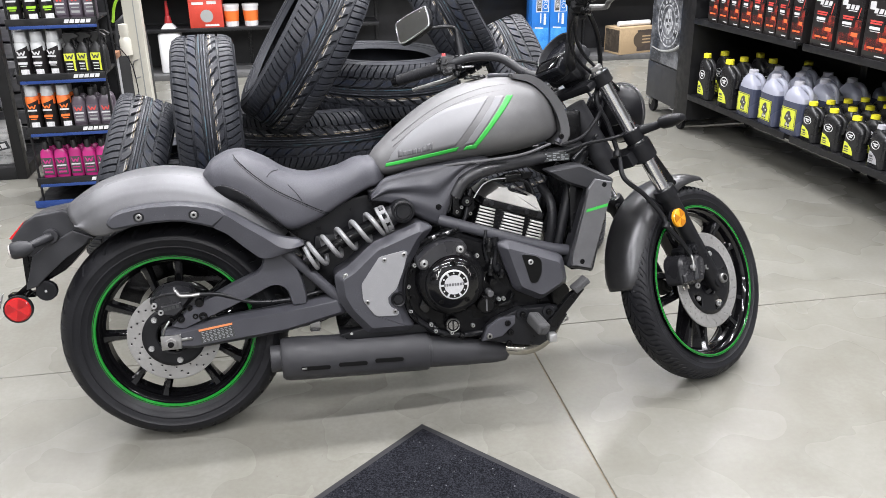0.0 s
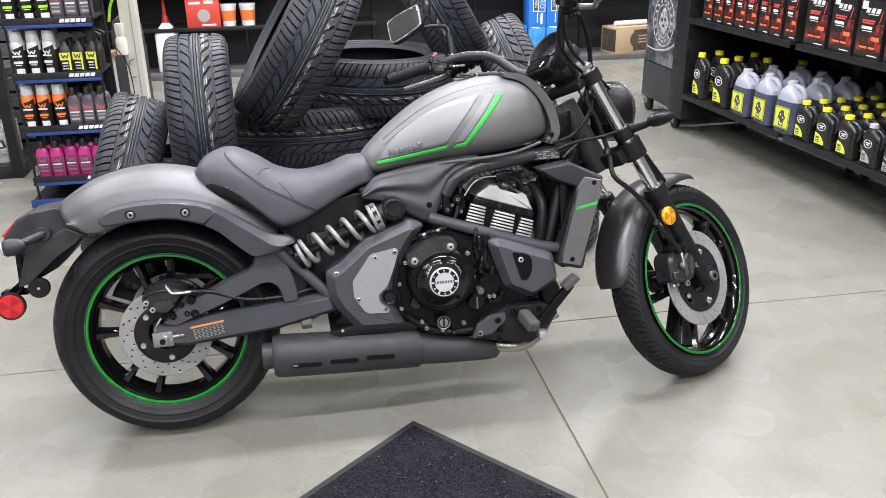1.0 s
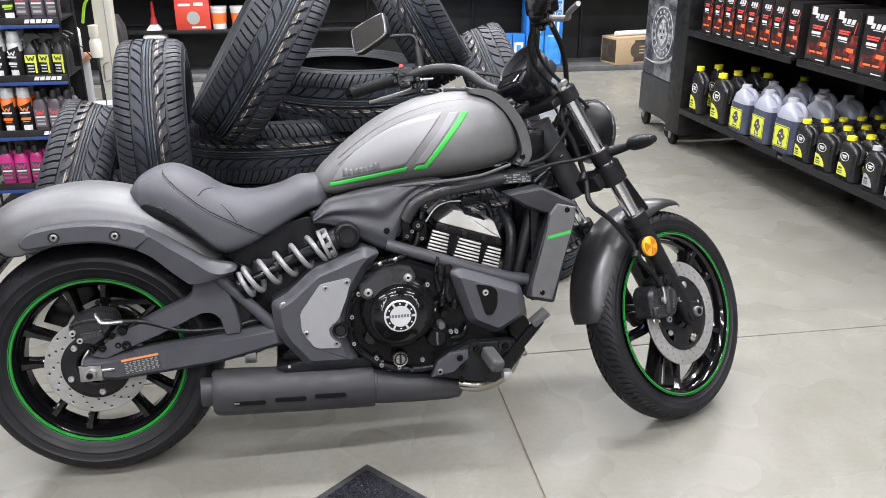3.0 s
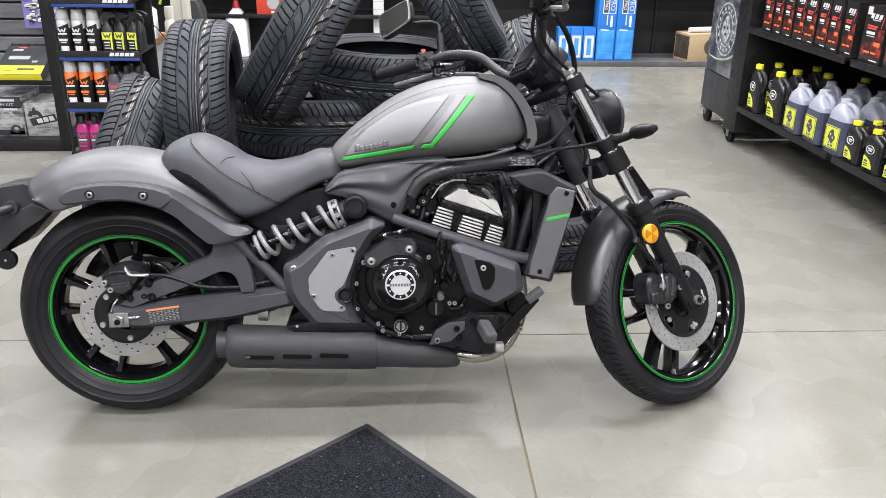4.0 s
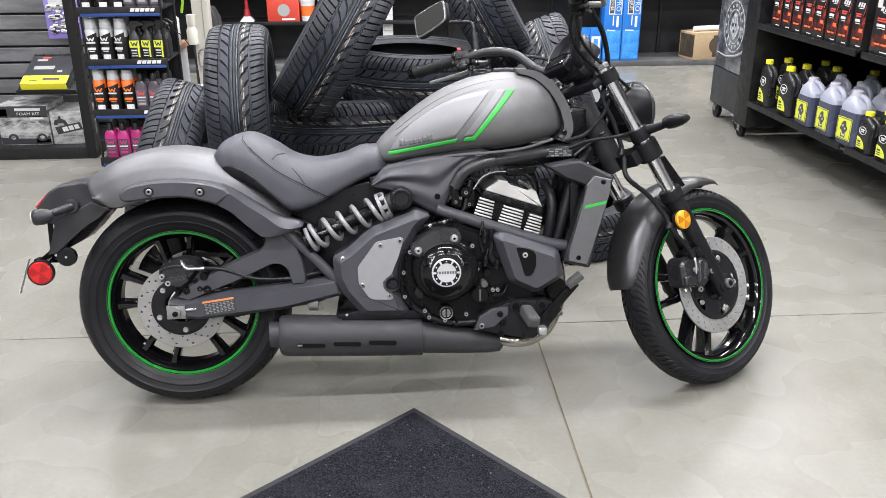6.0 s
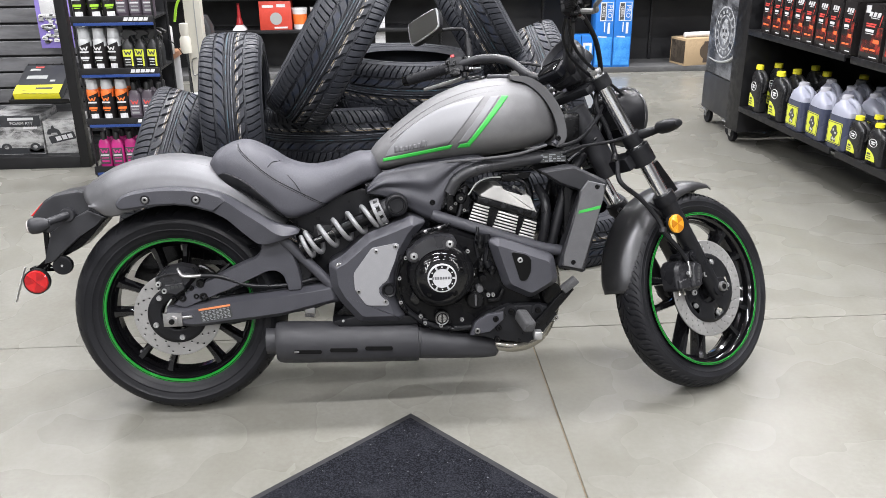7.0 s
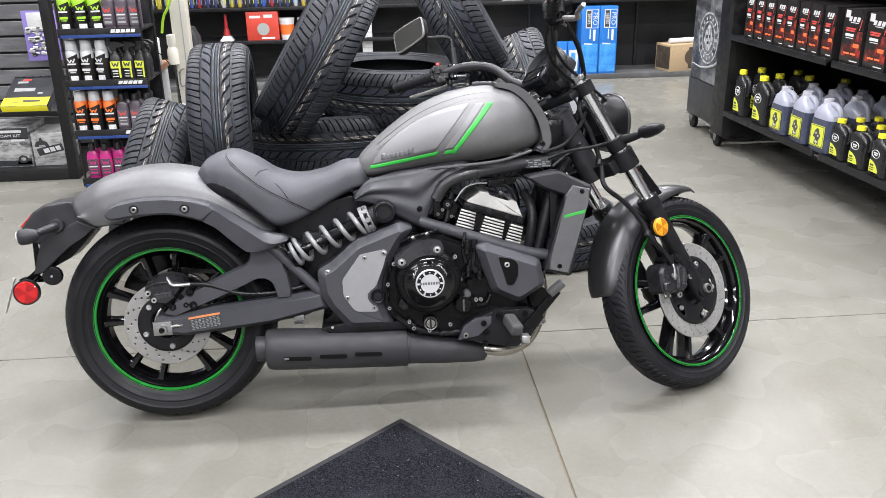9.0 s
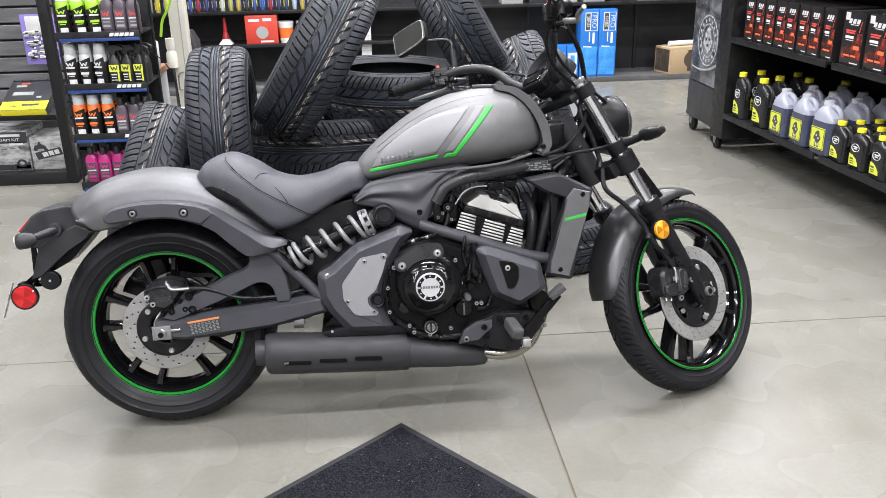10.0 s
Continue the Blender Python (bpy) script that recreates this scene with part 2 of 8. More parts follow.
def box_bm(lo, hi, bevel=0.0, seg=2, bm=None):
    bm = bm or bmesh.new()
    c, s = [(a + b) / 2 for a, b in zip(lo, hi)], [b - a for a, b in zip(lo, hi)]
    r = bmesh.ops.create_cube(bm, size=1.0, matrix=Matrix.LocRotScale(c, None, s))
    if bevel:
        vs = set(r["verts"])
        es = [e for e in bm.edges if e.verts[0] in vs and e.verts[1] in vs]
        bmesh.ops.bevel(bm, geom=es, offset=bevel, segments=seg, affect="EDGES", profile=0.6)
    return bm


def rod_bm(a, b, r, r2=None, n=24, bevel=0.0, bm=None):
    """A round rod from a to b, tapering from r to r2."""
    bm = bm or bmesh.new()
    a, b = Vector(a), Vector(b)
    m = Matrix.Translation((a + b) / 2) @ (b - a).to_track_quat("Z", "Y").to_matrix().to_4x4()
    res = bmesh.ops.create_cone(bm, cap_ends=True, segments=n, radius1=r, radius2=r if r2 is None else r2, depth=(b - a).length, matrix=m)
    if bevel:
        vs = set(res["verts"])
        es = [e for e in bm.edges if e.verts[0] in vs and e.verts[1] in vs and any(len(f.verts) > 4 for f in e.link_faces)]
        bmesh.ops.bevel(bm, geom=es, offset=bevel, segments=2, affect="EDGES", profile=0.6)
    return bm


def spline(pts, n):
    """n points on a smooth curve through pts."""
    p = np.array(pts, float)
    if len(p) == 2:
        return np.array([p[0] + (p[1] - p[0]) * t for t in np.linspace(0, 1, n)])
    q = np.vstack([2 * p[0] - p[1], p, 2 * p[-1] - p[-2]])
    out = []
    for u in np.linspace(0, len(p) - 1 - 1e-9, n):
        i, t = int(u), u - int(u)
        a, b, c, d = q[i:i + 4]
        out.append(0.5 * (2 * b + (c - a) * t + (2 * a - 5 * b + 4 * c - d) * t * t + (3 * b - a - 3 * c + d) * t ** 3))
    return np.array(out)


def tube_bm(pts, r, n=40, k=12, smooth=True, bm=None):
    """A tube along a smooth curve through pts; r is one radius or (start, end)."""
    bm = bm or bmesh.new()
    p = spline(pts, n) if smooth else np.array(pts, float)
    n = len(p)
    rr = np.linspace(r[0], r[1], n) if isinstance(r, tuple) else np.full(n, r)
    tan = np.gradient(p, axis=0)
    up, rings = Vector((0.3, 0.2, 1)).normalized(), []
    for i in range(n):
        t = Vector(tan[i]).normalized()
        s = t.cross(up)
        s = s.normalized() if s.length > 1e-4 else t.orthogonal().normalized()
        up = s.cross(t).normalized()
        rings.append([bm.verts.new(Vector(p[i]) + (s * math.cos(a) + up * math.sin(a)) * rr[i]) for a in np.linspace(0, 2 * math.pi, k, endpoint=False)])
    for a, b in zip(rings, rings[1:]):
        for j in range(k):
            bm.faces.new((a[j], a[(j + 1) % k], b[(j + 1) % k], b[j]))
    bm.faces.new(rings[0][::-1])
    bm.faces.new(rings[-1])
    return bm


def plate_bm(outline, y0, y1, bevel=0.0, seg=2, round_n=0, bm=None):
    """A plate with an outline of (x, z) corners, from y0 to y1, its edges rounded; round_n: smooth the outline into that many points."""
    bm = bm or bmesh.new()
    if round_n:
        outline = spline(list(outline) + [outline[0]], round_n + 1)[:-1]
    v0 = [bm.verts.new((x, y0, z)) for x, z in outline]
    v1 = [bm.verts.new((x, y1, z)) for x, z in outline]
    n = len(v0)
    fs = [bm.faces.new(v0), bm.faces.new(v1[::-1])] + [bm.faces.new((v0[i], v1[i], v1[(i + 1) % n], v0[(i + 1) % n])) for i in range(n)]
    if bevel:
        es = list({e for f in fs[:2] for e in f.edges})
        bmesh.ops.bevel(bm, geom=es, offset=bevel, segments=seg, affect="EDGES", profile=0.6)
    return bm


def fillet(outline, r, n=4):
    """The outline with its corners rounded."""
    pts, out = [Vector((x, z)) for x, z in outline], []
    for i, p in enumerate(pts):
        a, b = pts[i - 1] - p, pts[(i + 1) % len(pts)] - p
        d = min(r, 0.42 * a.length, 0.42 * b.length)
        s, e = p + a.normalized() * d, p + b.normalized() * d
        out += [tuple(s * (1 - t) ** 2 + p * 2 * t * (1 - t) + e * t * t) for t in np.linspace(0, 1, n)]
    return out


def shaped_bm(outline, y_edge, y_face, y_back, rim, r=0.012, soft=0.0025):
    """A moulded cover: its face stands proud of its edge behind a sloping rim."""
    raw = [Vector(p) for p in outline]
    n = len(raw)
    s = 1 if sum(raw[i - 1].x * raw[i].y - raw[i].x * raw[i - 1].y for i in range(n)) > 0 else -1
    inset = []
    for i in range(n):
        a, b = (raw[i] - raw[i - 1]).normalized(), (raw[(i + 1) % n] - raw[i]).normalized()
        na, nb = Vector((-a.y, a.x)) * s, Vector((-b.y, b.x)) * s
        m = (na + nb).normalized()
        inset.append(raw[i] + m * rim / max(0.55, m.dot(na)))
    pts, inner = [Vector(p) for p in fillet(raw, r)], [Vector(p) for p in fillet(inset, r * 0.6)]
    n = len(pts)
    bm = bmesh.new()
    rings = [[bm.verts.new((p.x, y, p.y)) for p in ps] for ps, y in ((pts, y_back), (pts, y_edge), (inner, y_face))]
    for a, b in zip(rings, rings[1:]):
        for i in range(n):
            bm.faces.new((a[i], a[(i + 1) % n], b[(i + 1) % n], b[i]))
    bm.faces.new(rings[0])
    bm.faces.new(rings[2])
    es = [e for e in bm.edges if all(v in rings[1] for v in e.verts) or all(v in rings[2] for v in e.verts)]
    bmesh.ops.bevel(bm, geom=es, offset=soft, segments=2, affect="EDGES", profile=0.6, clamp_overlap=True)
    return bm


def arc_plate(c, r0, r1, a0, a1, y0, y1, n=10, bevel=0.0):
    """A flat piece of a ring in the XZ plane, angles in degrees."""
    t = [radians(a) for a in np.linspace(a0, a1, n)]
    out = [(c[0] + r1 * math.cos(a), c[1] + r1 * math.sin(a)) for a in t] + [(c[0] + r0 * math.cos(a), c[1] + r0 * math.sin(a)) for a in t[::-1]]
    return plate_bm(out, y0, y1, bevel, 3)


def lathe_bm(profile, n=64, axis="Y", close=False, at=(0, 0, 0), bm=None):
    """Turns a profile of (radius, height) round an axis through at."""
    bm = bm or bmesh.new()
    rings = []
    for a in np.linspace(0, 2 * math.pi, n, endpoint=False):
        ring = []
        for r, h in profile:
            u, v = r * math.cos(a), r * math.sin(a)
            co = {"Y": (u, h, v), "Z": (u, v, h), "X": (h, u, v)}[axis]
            ring.append(bm.verts.new(Vector(co) + Vector(at)))
        rings.append(ring)
    m = len(profile)
    for i in range(n):
        a, b = rings[i], rings[(i + 1) % n]
        for j in range(m if close else m - 1):
            bm.faces.new((a[j], a[(j + 1) % m], b[(j + 1) % m], b[j]))
    bmesh.ops.remove_doubles(bm, verts=bm.verts, dist=1e-6)
    return bm


def disc_bm(c, r, depth, n=32, axis="Y", bevel=0.0, bm=None):
    c = Vector(c)
    d = {"Y": Vector((0, depth, 0)), "Z": Vector((0, 0, depth)), "X": Vector((depth, 0, 0))}[axis]
    return rod_bm(c, c + d, r, n=n, bevel=bevel, bm=bm)


def loft(name, rings, mat, parent, label="", cap=True, smooth=40):
    """A skin over closed rings that have equally many points."""
    m = len(rings[0])
    verts = [v for r in rings for v in r]
    faces = [(i * m + j, i * m + (j + 1) % m, (i + 1) * m + (j + 1) % m, (i + 1) * m + j) for i in range(len(rings) - 1) for j in range(m)]
    if cap:
        faces += [tuple(range(m))[::-1], tuple((len(rings) - 1) * m + j for j in range(m))]
    ob = link_mesh(name, verts, faces, mat, parent, label, 0)
    bm = bmesh.new()
    bm.from_mesh(ob.data)
    bmesh.ops.recalc_face_normals(bm, faces=bm.faces)
    bm.to_mesh(ob.data)
    bm.free()
    ob.data.shade_smooth()
    ob.data.set_sharp_from_angle(angle=radians(smooth))
    return ob


def grid_skin(name, fn, nu, nv, mat, parent, label="", thick=0.0, smooth=40):
    """A sheet fn(u, v), u and v from 0 to 1."""
    verts = [fn(u, v) for u in np.linspace(0, 1, nu) for v in np.linspace(0, 1, nv)]
    faces = [(i * nv + j, i * nv + j + 1, (i + 1) * nv + j + 1, (i + 1) * nv + j) for i in range(nu - 1) for j in range(nv - 1)]
    ob = link_mesh(name, verts, faces, mat, parent, label, smooth)
    if thick:
        s = ob.modifiers.new("thickness", "SOLIDIFY")
        s.thickness, s.offset = thick, 0
    return ob


def words_bm(text, size, m, depth=0.0005):
    """Lettering in the built-in font as a mesh: it reads along local X, and stands up along local Y of m."""
    cu = bpy.data.curves.new("lettering", "FONT")
    cu.body, cu.size, cu.extrude, cu.align_x, cu.align_y, cu.resolution_u = text, size, depth, "CENTER", "CENTER", 2
    ob = bpy.data.objects.new("lettering", cu)
    scene.collection.objects.link(ob)
    bpy.context.view_layer.update()
    me = bpy.data.meshes.new_from_object(ob.evaluated_get(bpy.context.evaluated_depsgraph_get()))
    bm = bmesh.new()
    bm.from_mesh(me)
    bmesh.ops.transform(bm, matrix=m, verts=bm.verts)
    bpy.data.objects.remove(ob)
    bpy.data.curves.remove(cu)
    bpy.data.meshes.remove(me)
    return bm


def bars_bm(rows, m, depth=0.0006, bm=None):
    """Writing too small to read: bars (x, y, width, height) on the local XY plane of m."""
    bm = bm or bmesh.new()
    for x, y, w, h in rows:
        bmesh.ops.create_cube(bm, size=1, matrix=m @ Matrix.LocRotScale((x, y, depth / 2), None, (w, h, depth)))
    return bm


def bars(name, rows, m, depth, mat, parent, slant=0.0):
    """Each bar of unreadable writing as a part of its own; slant leans it like italics."""
    for x, y, w, h in rows:
        shear = Matrix(((1, slant, 0, 0), (0, 1, 0, 0), (0, 0, 1, 0), (0, 0, 0, 1)))
        bm = bmesh.new()
        bmesh.ops.create_cube(bm, size=1, matrix=m @ Matrix.Translation((x, y, depth / 2)) @ shear @ Matrix.Diagonal((w, h, depth, 1)))
        part(name, bm, mat, parent, smooth=0)


def tyre_mesh(name, profile, rows, pitch_cut, warp, cut, mat):
    """A tyre round local Y. profile: (y, radius, tread) across from bead to bead; each of `rows` pitches has rows at pitch_cut; warp(y) bends
    the rows, cut(y, j) gives the groove depth at a place across and row j of a pitch."""
    ang = [(p + c) / rows * 2 * math.pi for p in range(rows) for c in pitch_cut]
    m, n = len(profile), len(ang)
    verts, faces = [], []
    for i, a in enumerate(ang):
        for y, r, tread in profile:
            b = a + warp(y) / r
            d = cut(y, i % len(pitch_cut)) if tread else 0.0
            verts.append(((r - d) * math.cos(b), y, (r - d) * math.sin(b)))
    for i in range(n):
        k = (i + 1) % n
        for j in range(m - 1):
            faces.append((i * m + j, i * m + j + 1, k * m + j + 1, k * m + j))
    me = bpy.data.meshes.new(name)
    me.from_pydata(verts, [], faces)
    me.materials.append(mat)
    me.update()
    me.shade_smooth()
    me.set_sharp_from_angle(angle=radians(38))
    return me


# ---- the store's shell ----
X0, X1, Y0, Y1, H = -7.0, 9.0, -6.0, 8.35, 4.6
JX, JY, GAP = 0.441, 2.535, 0.005
floor = tagged(part("floor", box_bm((X0 - 0.2, Y0 - 0.2, -0.25), (X1 + 0.2, Y1 + 0.2, -0.005)), surface("joint_filler", (0.16, 0.125, 0.08), 0.9, grain=80), None, smooth=0),
               "polished grey-beige concrete floor with saw-cut joints", "floor", kind="structure")
XS, YS = [X0, JX - 4.4, JX, JX + 4.4, X1], [Y0, JY - 4.4, JY, Y1]
for xa, xb in zip(XS, XS[1:]):
    for ya, yb in zip(YS, YS[1:]):
        part("slab", box_bm((xa + GAP / 2, ya + GAP / 2, -0.1), (xb - GAP / 2, yb - GAP / 2, 0.0), 0.0015, 1), CONCRETE, floor)
WALL_PAINT = surface("pale_wall_paint", (0.34, 0.345, 0.35), 0.7, grain=30, vary=0.05, bump=0.1)
DARK_WALL = surface("black_wall_panel", (0.009, 0.009, 0.010), 0.6, grain=60, vary=0.2, bump=0.1)
# south, west and east walls are unseen; their grey sets the bounced light
for nm, lo, hi, mt, lb in (
        ("wall_north", (X0, Y1, 0), (X1, Y1 + 0.2, H), DARK_WALL, "black perforated back wall behind the shelving"),
        ("wall_south", (X0, Y0 - 0.2, 0), (X1, Y0, H), WALL_PAINT, "pale store wall, unseen, added to close the room"),
        ("wall_west", (X0 - 0.2, Y0 - 0.2, 0), (X0, Y1 + 0.2, H), WALL_PAINT, "pale store wall, unseen, added to close the room"),
        ("wall_east", (X1, Y0 - 0.2, 0), (X1 + 0.2, Y1 + 0.2, H), WALL_PAINT, "pale store wall, unseen, added to close the room")):
    tagged(part(nm, box_bm(lo, hi), mt, None, smooth=0), lb, "wall", kind="structure")
# ceiling stays out of view; its grey tempers the lamp fill
tagged(part("ceiling", box_bm((X0 - 0.2, Y0 - 0.2, H), (X1 + 0.2, Y1 + 0.2, H + 0.2)), surface("grey_ceiling", (0.30, 0.30, 0.30), 0.8, grain=20, vary=0.06), None, smooth=0),
       "grey store ceiling, unseen, added to close the room", "ceiling", kind="structure")

# strip lights under the ceiling
TUBE = glow("lit_diffuser", (0.95, 0.98, 1.0), 6.0)
strip = thing("ceiling_light", pose(LAMP_ROWS[0][0], LAMP_ROWS[0][1], LAMP_Z), "long white fluorescent strip light, lit, under the ceiling", "ceiling light", "ceiling lights")
part("housing", box_bm((-1.2, -0.08, 0.012), (1.2, 0.08, 0.09), 0.01), WHITE, strip)
part("diffuser", box_bm((-1.18, -0.06, -0.02), (1.18, 0.06, 0.012), 0.01), TUBE, strip, "glowing white diffuser")
part("hanger", rod_bm((-0.9, 0, 0.09), (-0.9, 0, H - LAMP_Z), 0.004, n=8), STEEL, strip)
part("hanger", rod_bm((0.9, 0, 0.09), (0.9, 0, H - LAMP_Z), 0.004, n=8), STEEL, strip)
for k, (lx, ly) in enumerate(LAMP_ROWS):
    if k:
        copy_thing(strip, pose(lx, ly, LAMP_Z))
    lamp = bpy.data.lights.new("strip_glow", "AREA")
    lamp.shape, lamp.size, lamp.size_y, lamp.energy, lamp.color = "RECTANGLE", 2.36, 0.14, LAMP_POWER * (1.10 if ly < 1.0 else 1.0) * (0.80 if lx < -1 else 1.22 if ly > 4 else 0.54 if lx > 2 and ly < 1 else 1.15), (0.970, 0.962, 1.0)
    new("strip_glow", lamp).matrix_basis = pose(lx, ly, LAMP_Z - 0.03)

# floor mat
MAT_PILE = carpet()
MAT_EDGE = surface("black_mat_border", (0.020, 0.020, 0.022), 0.75, grain=150, vary=0.3, bump=0.3)
mat_thing = thing("floor_mat", pose(0.0, 2.0, 0, 0, 0, -139.5), "black ribbed carpet floor mat with rubber border on concrete", "mat")
part("border", box_bm((0, 0, 0.0), (1.5, 0.9, 0.006), 0.004, 2), MAT_EDGE, mat_thing, "flat black rubber border")
part("carpet", box_bm((0.022, 0.022, 0.006), (1.478, 0.878, 0.0105), 0.003, 2), MAT_PILE, mat_thing)


# ---- motorcycle ----
LEAN_BIKE = 10.0
bike = thing("motorcycle", pose(-0.672, 2.12, 0, 0, 0, 1.2) @ pose(0, 0, 0, -LEAN_BIKE), "matte grey cruiser motorcycle with green rim stripes, on its side stand", "motorcycle")
ZR = 0.312


def bolt(parent, x, y, z, r=0.008, mat=STEEL, h=0.006):
    """A domed screw; its hexagon socket is blackened, standing for the shade inside."""
    b = lathe_bm([(r * 0.42, -h * 0.6), (r * 0.46, -h), (r * 0.80, -h), (r, -h * 0.55), (r, 0.002)], 20, at=(x, y, z))
    k = len(b.faces)
    disc_bm((x, y - h * 0.45, z), r * 0.44, -h * 0.1, 6, "Y", 0, b)
    ob = part("bolt", b, mat, parent)
    ob.data.materials.append(CAVITY_SHADE)
    for p in ob.data.polygons:
        p.material_index = int(p.index >= k)
    return ob


def moto_tyre(name, half, R, rim, pitches, slope, mat):
    prof = [(-half * 0.72, rim - 0.004, 0), (-half * 0.80, rim + 0.004, 0), (-half * 0.84, rim + 0.010, 0), (-half * 0.855, rim + 0.0115, 0), (-half * 0.87, rim + 0.010, 0), (-half * 0.93, rim + (R - rim) * 0.27, 0), (-half * 0.955, rim + (R - rim) * 0.285, 0), (-half * 0.955, rim + (R - rim) * 0.31, 0), (-half * 0.945, rim + (R - rim) * 0.325, 0), (-half * 0.975, rim + (R - rim) * 0.42, 0), (-half * 0.99, rim + (R - rim) * 0.50, 0), (-half * 1.005, rim + (R - rim) * 0.515, 0), (-half * 1.005, rim + (R - rim) * 0.535, 0), (-half * 0.992, rim + (R - rim) * 0.55, 0)]
    arc = [(half * 0.985 * math.sin(u * 1.30) / math.sin(1.30), rim + (R - rim) * 0.60 + (R - rim) * 0.40 * (math.cos(u * 1.30) - math.cos(1.30)) / (1 - math.cos(1.30)), 1) for u in np.linspace(-1, 1, 41)]
    prof = prof + arc + [(-y, r, t) for y, r, t in prof[::-1]]

    is_front = slope > 1.2

    def cut(y, j):
        u = abs(y) / half
        a, b = ((2, 3), (6, 7)) if y < 0 else ((6, 7), (2, 3))
        if is_front:
            if j in a and 0.05 < u < 0.86:
                return 0.006
            if j in b and 0.34 < u < 0.97:
                return 0.005
        elif (j in a and 0.10 < u < 0.80) or (j in b and 0.55 < u < 0.90):
            return 0.005
        return 0.0

    def warp(y):
        u = abs(y) / half
        return slope * half * u ** 0.8 + (0.012 * math.sin(u * 6.0) if is_front else 0.010 * math.sin(u * 4.0))
    rows = (0, 0.08, 0.10, 0.26, 0.28, 0.58, 0.60, 0.74, 0.76, 0.91) if is_front else (0, 0.10, 0.14, 0.20, 0.24, 0.58, 0.62, 0.68, 0.72, 0.90)
    return tyre_mesh(name, prof, pitches, rows, warp, cut, mat)


def ring_with_holes(name, r0, r1, y, parent, mat, holes, label=""):
    """A brake disc of fine polar cells with drilled holes left out in slanted rows of three."""
    per, m = 16, 19
    n = holes * per
    rad, verts, faces = np.linspace(r0, r1, m), [], []
    for i in range(n):
        a = 2 * math.pi * i / n
        for r in rad:
            verts.append((r * math.cos(a), y, r * math.sin(a)))
    gaps = {(per * k + a + da, b + db) for k in range(holes) for a, b in ((1, 3), (6, 8), (11, 13)) for da, db in ((0, 0), (1, 0), (0, 1), (1, 1))}
    for i in range(n):
        for j in range(m - 1):
            if (i, j) not in gaps:
                k = (i + 1) % n
                faces.append((i * m + j, i * m + j + 1, k * m + j + 1, k * m + j))
    ob = link_mesh(name, verts, faces, mat, parent, label, 30)
    s = ob.modifiers.new("thickness", "SOLIDIFY")
    s.thickness = 0.004
    return ob


